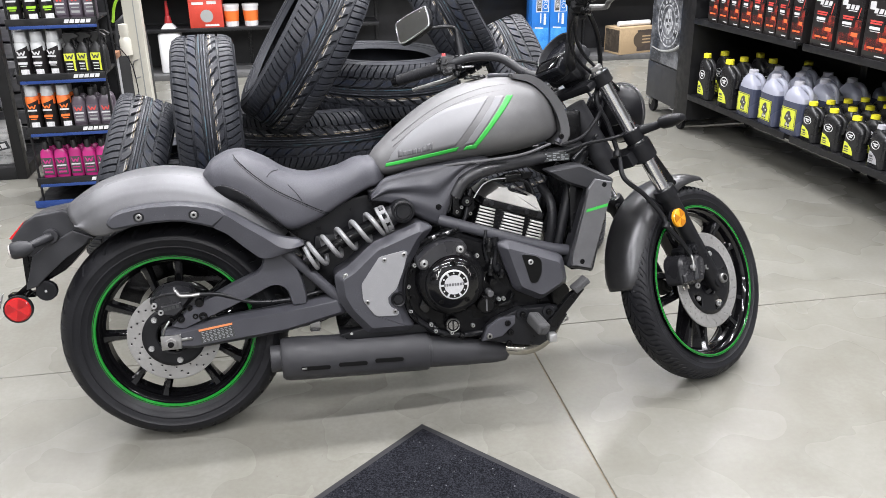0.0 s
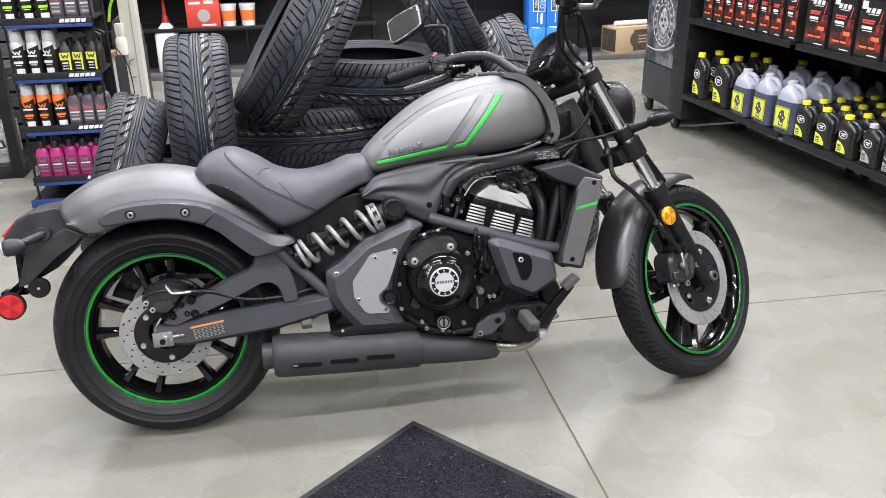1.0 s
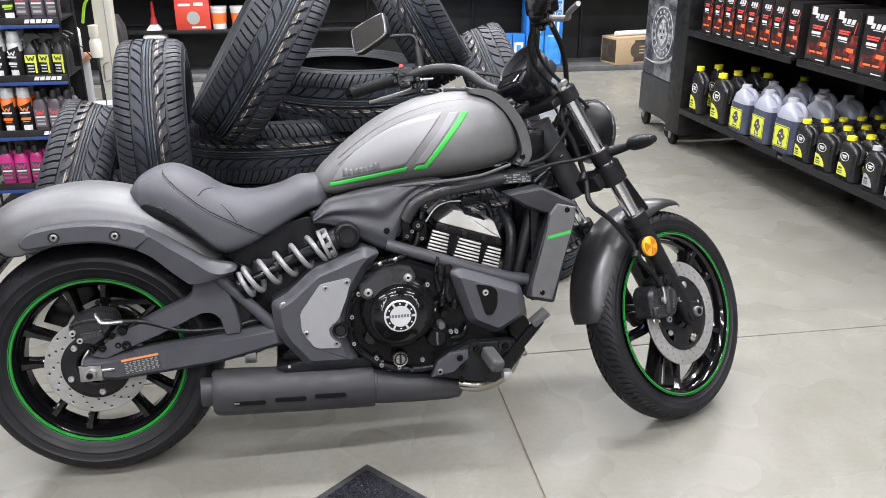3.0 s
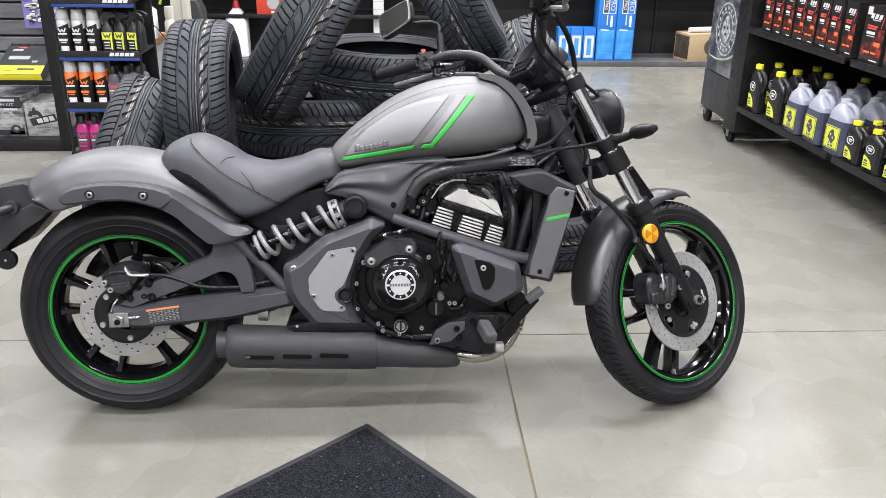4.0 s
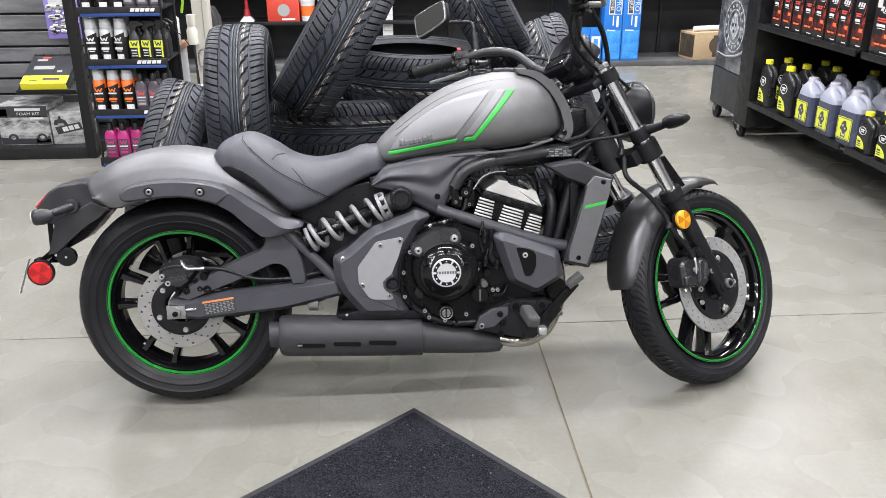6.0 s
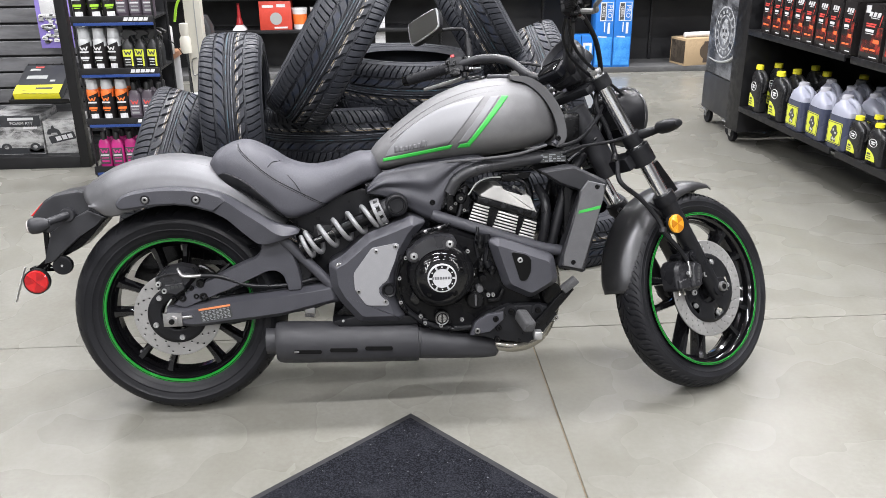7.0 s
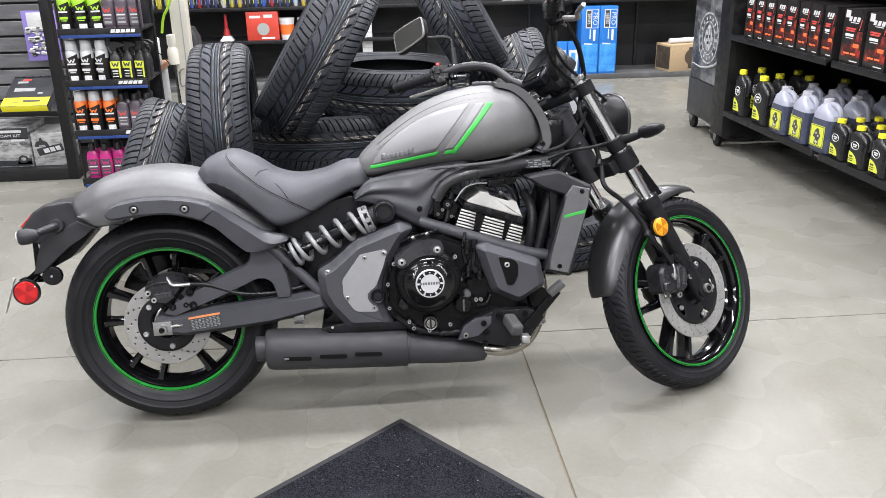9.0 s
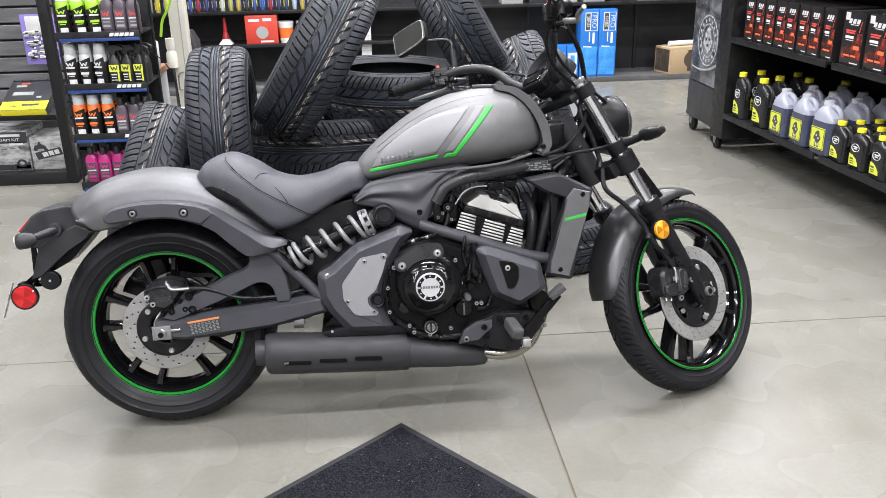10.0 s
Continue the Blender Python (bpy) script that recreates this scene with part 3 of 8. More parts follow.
def wheel(name, centre, half, R, rim, disc_r, disc_y, pitches, spin, owner, m=None):
    """One cast wheel: barrel and hub, with tyre, stripe, spokes, brake disc and disc carrier as its parts."""
    hb = half * (0.72 if half > 0.07 else 0.86)
    half_prof = [(rim, hb), (rim - 0.001, hb + 0.004), (rim - 0.010, hb + 0.004), (rim - 0.0115, hb + 0.001), (rim - 0.0125, hb - 0.006), (rim - 0.017, hb - 0.010), (rim - 0.021, hb - 0.016), (rim - 0.023, hb - 0.032), (rim - 0.030, hb - 0.038)]
    prof = [(r, -y) for r, y in half_prof] + half_prof[::-1]
    bm = lathe_bm(prof, 96)
    lathe_bm([(0.0, -0.055), (0.046, -0.055), (0.052, -0.048), (0.052, 0.048), (0.046, 0.055), (0.0, 0.055)], 40, bm=bm)
    body = part(name, bm, GLOSS, owner, "gloss black cast wheel")
    body.matrix_local = Matrix.Translation(centre) if m is None else m @ Matrix.Translation(centre)
    ty = new("tyre", moto_tyre("tyre", half, R, rim, pitches, 1.5 if name.startswith("front") else 1.0, RUBBER))
    ty.parent = body
    for side in (-1, 1):
        part("rim_stripe", lathe_bm([(rim - 0.0042, side * (hb + 0.0042)), (rim - 0.0044, side * (hb + 0.0048)), (rim - (0.0096 if half > 0.07 else 0.0076), side * (hb + 0.0048)), (rim - (0.0112 if half > 0.07 else 0.0080), side * (hb + (0.0020 if half > 0.07 else 0.0042)))], 120), RIM_GREEN, body, "bright green rim stripe")
        part("rim_stripe", lathe_bm([(rim - 0.0004, side * (hb + 0.0044)), (rim - 0.0006, side * (hb + 0.0049)), (rim - 0.0020, side * (hb + 0.0049)), (rim - 0.0022, side * (hb + 0.0044))], 120), RIM_GREEN, body, "thin green rim line")
    for k in range(5):
        for side in (-1, 1):
            a = radians(spin + 72 * k)
            u, w = Vector((math.cos(a), 0, math.sin(a))), Vector((-math.sin(a), 0, math.cos(a))) * side
            bm = bmesh.new()
            rings = []
            for r, off, th, dp in ((0.030, 0.008, 0.012, 0.036), (0.075, 0.022, 0.0105, 0.030), (0.13, 0.035, 0.0105, 0.026), (rim - 0.045, 0.043, 0.0125, 0.027), (rim - 0.022, 0.050, 0.018, 0.032)):
                c = u * r + w * off
                rings.append([bm.verts.new(c + w * sx * th + Vector((0, sy * dp, 0))) for sx, sy in ((-1, -0.6), (-0.5, -1), (0.5, -1), (1, -0.6), (1, 0.6), (0.5, 1), (-0.5, 1), (-1, 0.6))])
            for p, q in zip(rings, rings[1:]):
                for j in range(8):
                    bm.faces.new((p[j], p[(j + 1) % 8], q[(j + 1) % 8], q[j]))
            bm.faces.new(rings[0][::-1])
            bm.faces.new(rings[-1])
            part("spoke", bm, GLOSS, body, smooth=25)
        a = spin + 72 * k
        web = plate_bm([(0.035, -0.010), (0.075, -0.020), (0.098, -0.025), (0.090, -0.010), (0.090, 0.010), (0.098, 0.025), (0.075, 0.020), (0.035, 0.010)], -0.010, 0.010, 0.002, 1)
        part("spoke_web", web, GLOSS, body).matrix_local = pose(0, 0, 0, 0, -a, 0)
    holes = 26 if disc_r > 0.13 else 15
    band = (0.30 if disc_r > 0.13 else 0.34) * disc_r
    ring_with_holes("brake_disc", disc_r - band, disc_r, disc_y, body, DISC, holes, "drilled steel brake disc")
    # dark ring added behind the disc so its drilled holes look shaded
    part("hole_shade_ring", lathe_bm([(disc_r - band, disc_y + 0.007), (disc_r - 0.002, disc_y + 0.007), (disc_r - 0.002, disc_y + 0.009), (disc_r - band, disc_y + 0.009)], 60, close=True), SOFT_BLACK, body)
    r_in = disc_r - band
    rads, cells = [0.045, 0.052, 0.58 * r_in + 0.012, 0.68 * r_in + 0.010, 0.90 * r_in, r_in + 0.003], 75
    cv = [(r * math.cos(2 * math.pi * i / cells), disc_y - 0.003, r * math.sin(2 * math.pi * i / cells)) for i in range(cells) for r in rads]
    cf = []
    for i in range(cells):
        for q in range(5):
            gap = disc_r > 0.13 and ((q == 3 and (i + 2) % 15 < 6) or (q == 2 and (i + 1) % 15 < 4))
            if not gap:
                k = (i + 1) % cells
                cf.append((i * 6 + q, i * 6 + q + 1, k * 6 + q + 1, k * 6 + q))
    car = link_mesh("disc_carrier", cv, cf, MATTE, body, "black disc carrier with cut-outs", 30)
    car.modifiers.new("thickness", "SOLIDIFY").thickness = 0.005
    for k in range(5):
        a = radians(spin + 36 + 72 * k)
        rr = 0.56 * disc_r
        part("disc_bolt", lathe_bm([(0.0, -0.002), (0.003, -0.002), (0.0035, -0.006), (0.007, -0.006), (0.0085, -0.003), (0.0085, 0.0)], 14, at=(rr * math.cos(a), disc_y - 0.003, rr * math.sin(a))), BOLT, body)
    return body


rear = wheel("rear_wheel", (0, 0, ZR), 0.080, 0.312, 0.2215, 0.125, -0.090, 22, 25, bike)

# swing arm, brace and axle block
part("swing_arm", shaped_bm([(-0.028, 0.342), (0.046, 0.350), (0.146, 0.364), (0.31, 0.379), (0.46, 0.398), (0.475, 0.34), (0.305, 0.304), (0.183, 0.293), (0.062, 0.283), (-0.028, 0.290)], -0.130, -0.150, -0.105, 0.013, 0.008, 0.004), CHARCOAL, bike, "charcoal swing arm")
part("swing_arm", plate_bm([(-0.03, 0.336), (0.035, 0.345), (0.25, 0.374), (0.46, 0.398), (0.475, 0.34), (0.21, 0.290), (0.04, 0.280), (-0.03, 0.285)], 0.105, 0.150, 0.010, 3), CHARCOAL, bike)
BRACE = [(0.0, 0.352), (0.047, 0.393), (0.087, 0.413), (0.167, 0.452)] + [tuple(p) for p in spline([(0.215, 0.472), (0.240, 0.482), (0.255, 0.499), (0.262, 0.535)], 8)] + [(0.325, 0.535), (0.345, 0.500), (0.362, 0.450), (0.370, 0.402), (0.368, 0.380), (0.328, 0.378)] + [tuple(p) for p in spline([(0.322, 0.403), (0.315, 0.423), (0.300, 0.436), (0.279, 0.439), (0.259, 0.432), (0.235, 0.421)], 14)] + [(0.163, 0.390), (0.099, 0.366), (0.035, 0.341)]
part("swing_arm_brace", shaped_bm(BRACE, -0.130, -0.142, -0.108, 0.004, 0.003, 0.0015), CHARCOAL, bike)
part("cross_member", rod_bm((0.365, -0.12, 0.43), (0.365, 0.13, 0.43), 0.03), MATTE, bike)
blk = part("axle_block", box_bm((-0.027, -0.156, 0.293), (0.026, -0.148, 0.333), 0.002), STEEL, bike, "bare metal axle block")
part("axle_nut", rod_bm((0, -0.156, ZR), (0, -0.168, ZR), 0.015, n=6, bevel=0.002), STEEL, blk)
part("axle_end", disc_bm((0, -0.168, ZR), 0.008, -0.006, 20, "Y", 0.001), SATIN, blk)
part("adjuster", rod_bm((0.026, -0.152, 0.318), (0.055, -0.152, 0.320), 0.004, n=10), STEEL, bike)
part("axle", rod_bm((0, -0.15, ZR), (0, 0.16, ZR), 0.012), STEEL, bike)
lab = part("warning_label", box_bm((0.075, -0.1512, 0.306), (0.165, -0.1502, 0.345)), LABEL_DIM, bike, "printed warning label with orange band", smooth=0)
part("label_band", box_bm((0.075, -0.1516, 0.3405), (0.165, -0.1510, 0.346)), ORANGE, lab, smooth=0)
part("label_print", bars_bm([(0.0835 + 0.0105 * k + 0.0012 * math.sin(i * 2.1 + k), 0.3095 + 0.0044 * i, 0.0082 - 0.0022 * ((i + 2 * k) % 3), 0.0021) for i in range(7) for k in range(8)], pose(0, -0.1512, 0, 90)), LABEL_FAINT, lab, smooth=0)
lab.matrix_local = pose(0.12, -0.0005, 0.325, 0, -7, 0) @ pose(-0.12, 0, -0.325)

# rear brake caliper and hose
cal = part("rear_caliper", shaped_bm([(-0.045, 0.395), (-0.052, 0.425), (-0.030, 0.452), (0.020, 0.462), (0.060, 0.452), (0.070, 0.425), (0.040, 0.392), (0.005, 0.378)], -0.112, -0.135, -0.066, 0.012, 0.010, 0.003), CALIPER, bike, "black cast brake caliper")
part("caliper_cap", shaped_bm([(-0.026, 0.392), (-0.020, 0.412), (0.034, 0.420), (0.038, 0.398), (0.012, 0.380)], -0.138, -0.141, -0.130, 0.003, 0.004, 0.001), CALIPER, cal)
part("caliper_ridge", tube_bm([(-0.042, -0.132, 0.432), (0.0, -0.138, 0.444), (0.058, -0.132, 0.440)], 0.004, 16, 8), CALIPER, cal)
for k in range(4):
    part("marking", box_bm((-0.012 + 0.011 * k, -0.1418, 0.398 + 0.002 * k), (-0.004 + 0.011 * k, -0.1405, 0.406 + 0.002 * k)), LABEL_DIM, cal, smooth=0)
part("bleed_screw", rod_bm((0.018, -0.125, 0.44), (0.020, -0.128, 0.458), 0.005, 0.003, 10), BOLT, cal)
part("caliper_bracket", plate_bm([(0.03, 0.36), (0.045, 0.40), (0.075, 0.43), (0.095, 0.425), (0.09, 0.39), (0.105, 0.365), (0.06, 0.355)], -0.130, -0.112, 0.003), CALIPER, bike)
for bx, bz, br in ((0.082, 0.412, 0.0125), (0.088, 0.374, 0.0125), (0.030, 0.372, 0.011)):
    part("slide_pin", lathe_bm([(0.0, -0.010), (br * 0.45, -0.010), (br * 0.5, -0.014), (br * 0.8, -0.014), (br, -0.009), (br, 0.004)], 20, at=(bx, -0.132, bz)), SATIN, bike)
part("banjo_fitting", tube_bm([(0.022, -0.13, 0.45), (0.035, -0.14, 0.437), (0.06, -0.14, 0.435), (0.085, -0.14, 0.436)], 0.0055, 16, 10), STEEL, bike)
part("brake_hose", tube_bm([(0.085, -0.14, 0.436), (0.14, -0.14, 0.43), (0.22, -0.135, 0.40), (0.32, -0.13, 0.395), (0.42, -0.12, 0.41), (0.50, -0.10, 0.42)], 0.006, 50, 10), MATTE, bike)
for bx, bz in ((-0.02, 0.395), (0.005, 0.372), (0.055, 0.40), (0.068, 0.376), (-0.035, 0.415)):
    bolt(bike, bx, -0.1385, bz, 0.008, SATIN if bx > 0 else BOLT)
part("sensor_lead", tube_bm([(0.0, -0.15, 0.372), (-0.012, -0.155, 0.355), (-0.02, -0.15, 0.335), (-0.024, -0.12, 0.315)], 0.003, 20, 8), STEEL, bike)

# drive belt side and side stand on the far side
part("drive_sprocket", lathe_bm([(0.045, 0.098), (0.105, 0.098), (0.112, 0.102), (0.112, 0.108), (0.05, 0.108)], 60, at=(0, 0, ZR), close=True), SATIN, bike)
for a, b in (((-0.02, 0.103, ZR + 0.116), (0.50, 0.103, 0.395)), ((-0.02, 0.103, ZR - 0.116), (0.50, 0.103, 0.300))):
    a, b = Vector(a), Vector(b)
    d = (b - a).normalized()
    e = Vector((-d.z, 0, d.x))
    verts, faces = [], []
    for k in range(int((b - a).length / 0.0159)):
        c = a + d * 0.0159 * k
        w = 0.0075 if k % 2 else 0.0055
        for y0 in (-w, w - 0.002):
            n0 = len(verts)
            ring = [(-0.0115, 0.0), (-0.008, 0.0065), (0.0, 0.0048), (0.008, 0.0065), (0.0115, 0.0), (0.008, -0.0065), (0.0, -0.0048), (-0.008, -0.0065)]
            for y in (y0, y0 + 0.002):
                verts += [tuple(c + d * s + e * t + Vector((0, y, 0))) for s, t in ring]
            faces += [tuple(range(n0 + 7, n0 - 1, -1)), tuple(range(n0 + 8, n0 + 16))]
            faces += [(n0 + i, n0 + (i + 1) % 8, n0 + 8 + (i + 1) % 8, n0 + 8 + i) for i in range(8)]
    link_mesh("chain_run", verts, faces, STEEL_DARK, bike, "oiled drive chain", 20)
# guessed guard, put behind the wheel to darken its upper openings
part("guessed_chain_guard", arc_plate((0, ZR), 0.126, 0.186, 8, 158, 0.112, 0.122, 30, 0.003), SATIN, bike, "guessed black chain guard that darkens the wheel's upper openings")
part("side_stand", tube_bm([(0.74, 0.16, 0.24), (0.72, 0.24, 0.13), (0.70, 0.335, 0.063)], 0.012, 16, 12), SATIN, bike)
part("stand_foot", rod_bm((0.70, 0.335, 0.058), (0.70, 0.335, 0.068), 0.03), SATIN, bike)

# rear fender: a deep arched shell
def fender(u, v):
    a = radians(38 + (122.5 - 38) * u)
    low = np.interp(u, [0, 0.25, 0.55, 0.8, 0.9, 0.955, 1], [0.405, 0.345, 0.33, 0.327, 0.329, 0.342, 0.395])
    top = np.interp(u, [0, 0.3, 0.6, 0.85, 1], [0.43, 0.452, 0.459, 0.456, 0.446])
    w = np.interp(u, [0, 0.3, 0.7, 0.88, 1], [0.10, 0.125, 0.130, 0.124, 0.112])
    s = 2 * v - 1
    k = abs(s)
    if k < 0.55:
        t = k / 0.55 * math.pi / 2
        y, r = w * math.sin(t) ** 0.9, top - 0.055 * (1 - math.cos(t))
    else:
        t = (k - 0.55) / 0.45
        y, r = w + 0.006 * math.sin(t * math.pi), (top - 0.055) * (1 - t) + low * t
    return (r * math.cos(a), math.copysign(y, s), ZR + r * math.sin(a))


grid_skin("rear_fender", fender, 48, 45, PAINT, bike, "metallic grey painted fender", 0.004)
for v_, r_ in ((0.385, 0.0040), (0.325, 0.0036)):
    part("fender_ridge", tube_bm([tuple(Vector(fender(u, v_)) * 1.0 + Vector((0, 0.0012, -0.0012))) for u in np.linspace(0.06, 0.93, 40)], r_, smooth=False, k=10), PAINT, bike, "pressed line along the fender")
STRUT_TOP = spline([(0.150, 0.674), (0.180, 0.659), (0.209, 0.641), (0.252, 0.612), (0.296, 0.584), (0.326, 0.573), (0.356, 0.566), (0.371, 0.556)], 40)
STRUT_CREASE = spline([(0.150, 0.664), (0.182, 0.648), (0.217, 0.621), (0.246, 0.601), (0.275, 0.580), (0.307, 0.556), (0.335, 0.549), (0.370, 0.5555)], 40)
STRUT_LOW = spline([(0.141, 0.621), (0.177, 0.599), (0.213, 0.565), (0.244, 0.537), (0.262, 0.5265), (0.290, 0.529), (0.333, 0.540), (0.369, 0.555)], 40)


def strut_skin(side):
    """The front half of the strut cover: an upward facet and a steep one that meet in a crease."""
    def at(u, v):
        i = int(round(u * 39))
        a, b, c = STRUT_TOP[i], STRUT_CREASE[i], STRUT_LOW[i]
        if v < 0.14:
            return (a[0], side * (0.130 + 0.03 * v / 0.14), a[1])
        if v < 0.5:
            t = (v - 0.14) / 0.36
            return (a[0] + (b[0] - a[0]) * t, side * (0.160 + 0.025 * t), a[1] + (b[1] - a[1]) * t)
        if v < 0.87:
            t = (v - 0.5) / 0.37
            return (b[0] + (c[0] - b[0]) * t, side * (0.185 - 0.008 * t), b[1] + (c[1] - b[1]) * t)
        return (c[0], side * (0.177 - 0.047 * (v - 0.87) / 0.13), c[1])
    return at


REAR_STRUT = [tuple(p) for p in spline([(0.040, 0.693), (-0.019, 0.692), (-0.080, 0.683), (-0.108, 0.670), (-0.119, 0.653), (-0.112, 0.640), (-0.092, 0.6365), (-0.023, 0.6445), (0.040, 0.646)], 34)] + [tuple(p) for p in spline([(0.075, 0.6415), (0.112, 0.631), (0.141, 0.6215)], 6)] + [(0.178, 0.648), (0.179, 0.653), (0.166, 0.668)] + [tuple(p) for p in spline([(0.129, 0.681), (0.085, 0.689)], 4)]
for sy in (-1, 1):
    grid_skin("fender_strut", strut_skin(sy), 40, 15, CHARCOAL, bike, "charcoal plastic fender strut cover", 0.003, 30)
part("strut_plate", shaped_bm(REAR_STRUT, -0.180, -0.187, -0.13, 0.006, 0.002, 0.002), CHARCOAL, bike, "charcoal rear strut plate")
part("strut_plate", plate_bm(REAR_STRUT, 0.13, 0.187, 0.006, 2), CHARCOAL, bike)
for bx, bz in ((-0.038, 0.664), (0.098, 0.660)):
    part("screw_well", lathe_bm([(0.0095, -0.001), (0.0125, -0.0016), (0.0135, 0.0)], 24, at=(bx, -0.187, bz)), MATTE, bike)
    bolt(bike, bx, -0.1865, bz, 0.0085, STEEL, 0.003)

# tail section
tail = part("tail_bracket", plate_bm([(-0.190, 0.668), (-0.247, 0.684), (-0.318, 0.674), (-0.348, 0.656), (-0.384, 0.612), (-0.384, 0.574), (-0.335, 0.560), (-0.255, 0.565), (-0.180, 0.604)], -0.075, 0.075, 0.012, 3), TAIL_PLASTIC, bike, "dark grey plastic tail bracket")
for y0, y1 in ((-0.084, -0.050), (0.050, 0.084)):
    part("tail_stay", plate_bm([(-0.225, 0.628), (-0.300, 0.590), (-0.335, 0.566), (-0.363, 0.476), (-0.332, 0.483), (-0.301, 0.514), (-0.256, 0.552), (-0.210, 0.588), (-0.172, 0.603)], y0, y1, 0.006, 2), TAIL_PLASTIC, tail)
part("inner_fender", plate_bm([(-0.170, 0.610), (-0.192, 0.591), (-0.237, 0.542), (-0.267, 0.513), (-0.312, 0.490), (-0.336, 0.487), (-0.330, 0.540), (-0.25, 0.60)], -0.048, 0.048, 0.006, 2), SOFT_BLACK, bike)
part("tail_light", plate_bm([(-0.330, 0.662), (-0.352, 0.655), (-0.394, 0.612), (-0.376, 0.606), (-0.338, 0.642)], -0.058, 0.058, 0.006, 3), RED_LENS, bike, "red tail light lens")
sig = part("rear_indicator", lathe_bm([(0.0, -0.052), (0.018, -0.05), (0.026, -0.035), (0.027, 0.0), (0.022, 0.03), (0.012, 0.05), (0.0, 0.052)], 24, "X"), TAIL_PLASTIC, bike, "black rear indicator")
sig.matrix_local = pose(-0.337, -0.155, 0.600, 0, -6, 6) @ Matrix.Diagonal((0.56, 0.84, 0.84, 1))
part("stem_boss", disc_bm((-0.281, -0.074, 0.616), 0.020, -0.020, 24, "Y", 0.005), TAIL_PLASTIC, bike)
part("grommet_centre", disc_bm((-0.315, -0.0785, 0.468), 0.0035, -0.001, 12), BOLT, bike)
part("lens", lathe_bm([(0.0, 0.0), (0.024, 0.0), (0.021, -0.012), (0.0, -0.018)], 24, "X", at=(-0.036, 0, 0)), plain("clear_lens", (0.45, 0.42, 0.40), 0.12), sig, "clear lens")
part("indicator_stem", rod_bm((-0.281, -0.090, 0.616), (-0.325, -0.152, 0.603), 0.012, 0.010), TAIL_PLASTIC, bike)
for sy in (-0.025, 0.025):
    part("plate_bracket", plate_bm([(-0.375, 0.57), (-0.362, 0.57), (-0.36, 0.47), (-0.40, 0.445), (-0.415, 0.45), (-0.375, 0.48)], sy - 0.004, sy + 0.004, 0.001), SATIN, bike)
plt = part("tag", box_bm((-0.001, -0.012, -0.056), (0.0, 0.006, 0.056), 0.0004), WHITE, bike, "thin white paper tag")
plt.matrix_local = pose(-0.466, 0, 0.400, 0, 20, 0)
part("bracket_arm", box_bm((-0.43, -0.02, 0.44), (-0.36, 0.02, 0.452), 0.003), SATIN, bike)
ref = part("reflector", lathe_bm([(0.0, -0.012), (0.030, -0.011), (0.034, -0.007), (0.034, 0.004), (0.0, 0.004)], 40, at=(-0.393, -0.066, 0.423)), RED_LENS, bike, "round red reflector")
part("housing", lathe_bm([(0.0335, -0.008), (0.037, -0.008), (0.037, 0.006), (0.0, 0.007)], 40, at=(-0.393, -0.066, 0.423)), MATTE, ref)
for k in range(3):
    part("facet", arc_plate((-0.393, 0.423), 0.001, 0.030, 20 + 120 * k, 80 + 120 * k, -0.0785, -0.075), plain("red_facet", (0.28, 0.006, 0.008), 0.25), ref, smooth=0)
part("reflector_arm", rod_bm((-0.393, -0.06, 0.43), (-0.37, -0.02, 0.46), 0.006), SATIN, bike)
part("cable_grommet", disc_bm((-0.315, -0.078, 0.468), 0.028, 0.02, 32, "Y", 0.006), MATTE, bike)

# seat: a deep scooped saddle
SEAT_X = [0.118, 0.135, 0.165, 0.212, 0.28, 0.34, 0.395, 0.48, 0.56, 0.600, 0.612]
SEAT_T = [0.750, 0.776, 0.796, 0.808, 0.783, 0.745, 0.730, 0.740, 0.763, 0.748, 0.720]
SEAT_B = [0.735, 0.716, 0.688, 0.660, 0.618, 0.582, 0.592, 0.636, 0.676, 0.690, 0.700]
SEAT_W = [0.060, 0.095, 0.118, 0.132, 0.138, 0.138, 0.130, 0.115, 0.098, 0.080, 0.055]


def smooth_at(x, xs, ys):
    i = min(max(int(np.searchsorted(xs, x)) - 1, 0), len(xs) - 2)
    t = (x - xs[i]) / (xs[i + 1] - xs[i])
    d = np.gradient(np.array(ys), np.array(xs))
    h, a, b = xs[i + 1] - xs[i], ys[i], ys[i + 1]
    return (2 * t ** 3 - 3 * t * t + 1) * a + (t ** 3 - 2 * t * t + t) * h * d[i] + (3 * t * t - 2 * t ** 3) * b + (t ** 3 - t * t) * h * d[i + 1]


def sections(xs, tops, bots, wides, n, low=0.4, p_up=2.3, p_lo=2.6, k=48):
    rings = []
    for x in np.linspace(xs[0], xs[-1], n):
        t, b, w = (smooth_at(x, xs, q) for q in (tops, bots, wides))
        c = b + (t - b) * low
        ring = []
        for a in np.linspace(0, 2 * math.pi, k, endpoint=False):
            ca, sa = math.cos(a), math.sin(a)
            p = p_up if sa > 0 else p_lo
            ring.append((x, w * math.copysign(abs(ca) ** (2 / p), ca), c + (t - c if sa > 0 else c - b) * math.copysign(abs(sa) ** (2 / p), sa)))
        rings.append(ring)
    return rings


seat = loft("seat", sections(SEAT_X, SEAT_T, SEAT_B, SEAT_W, 64, 0.42, 2.6, 5.0), SEATING, bike, "dark grey vinyl seat with stitched seams")


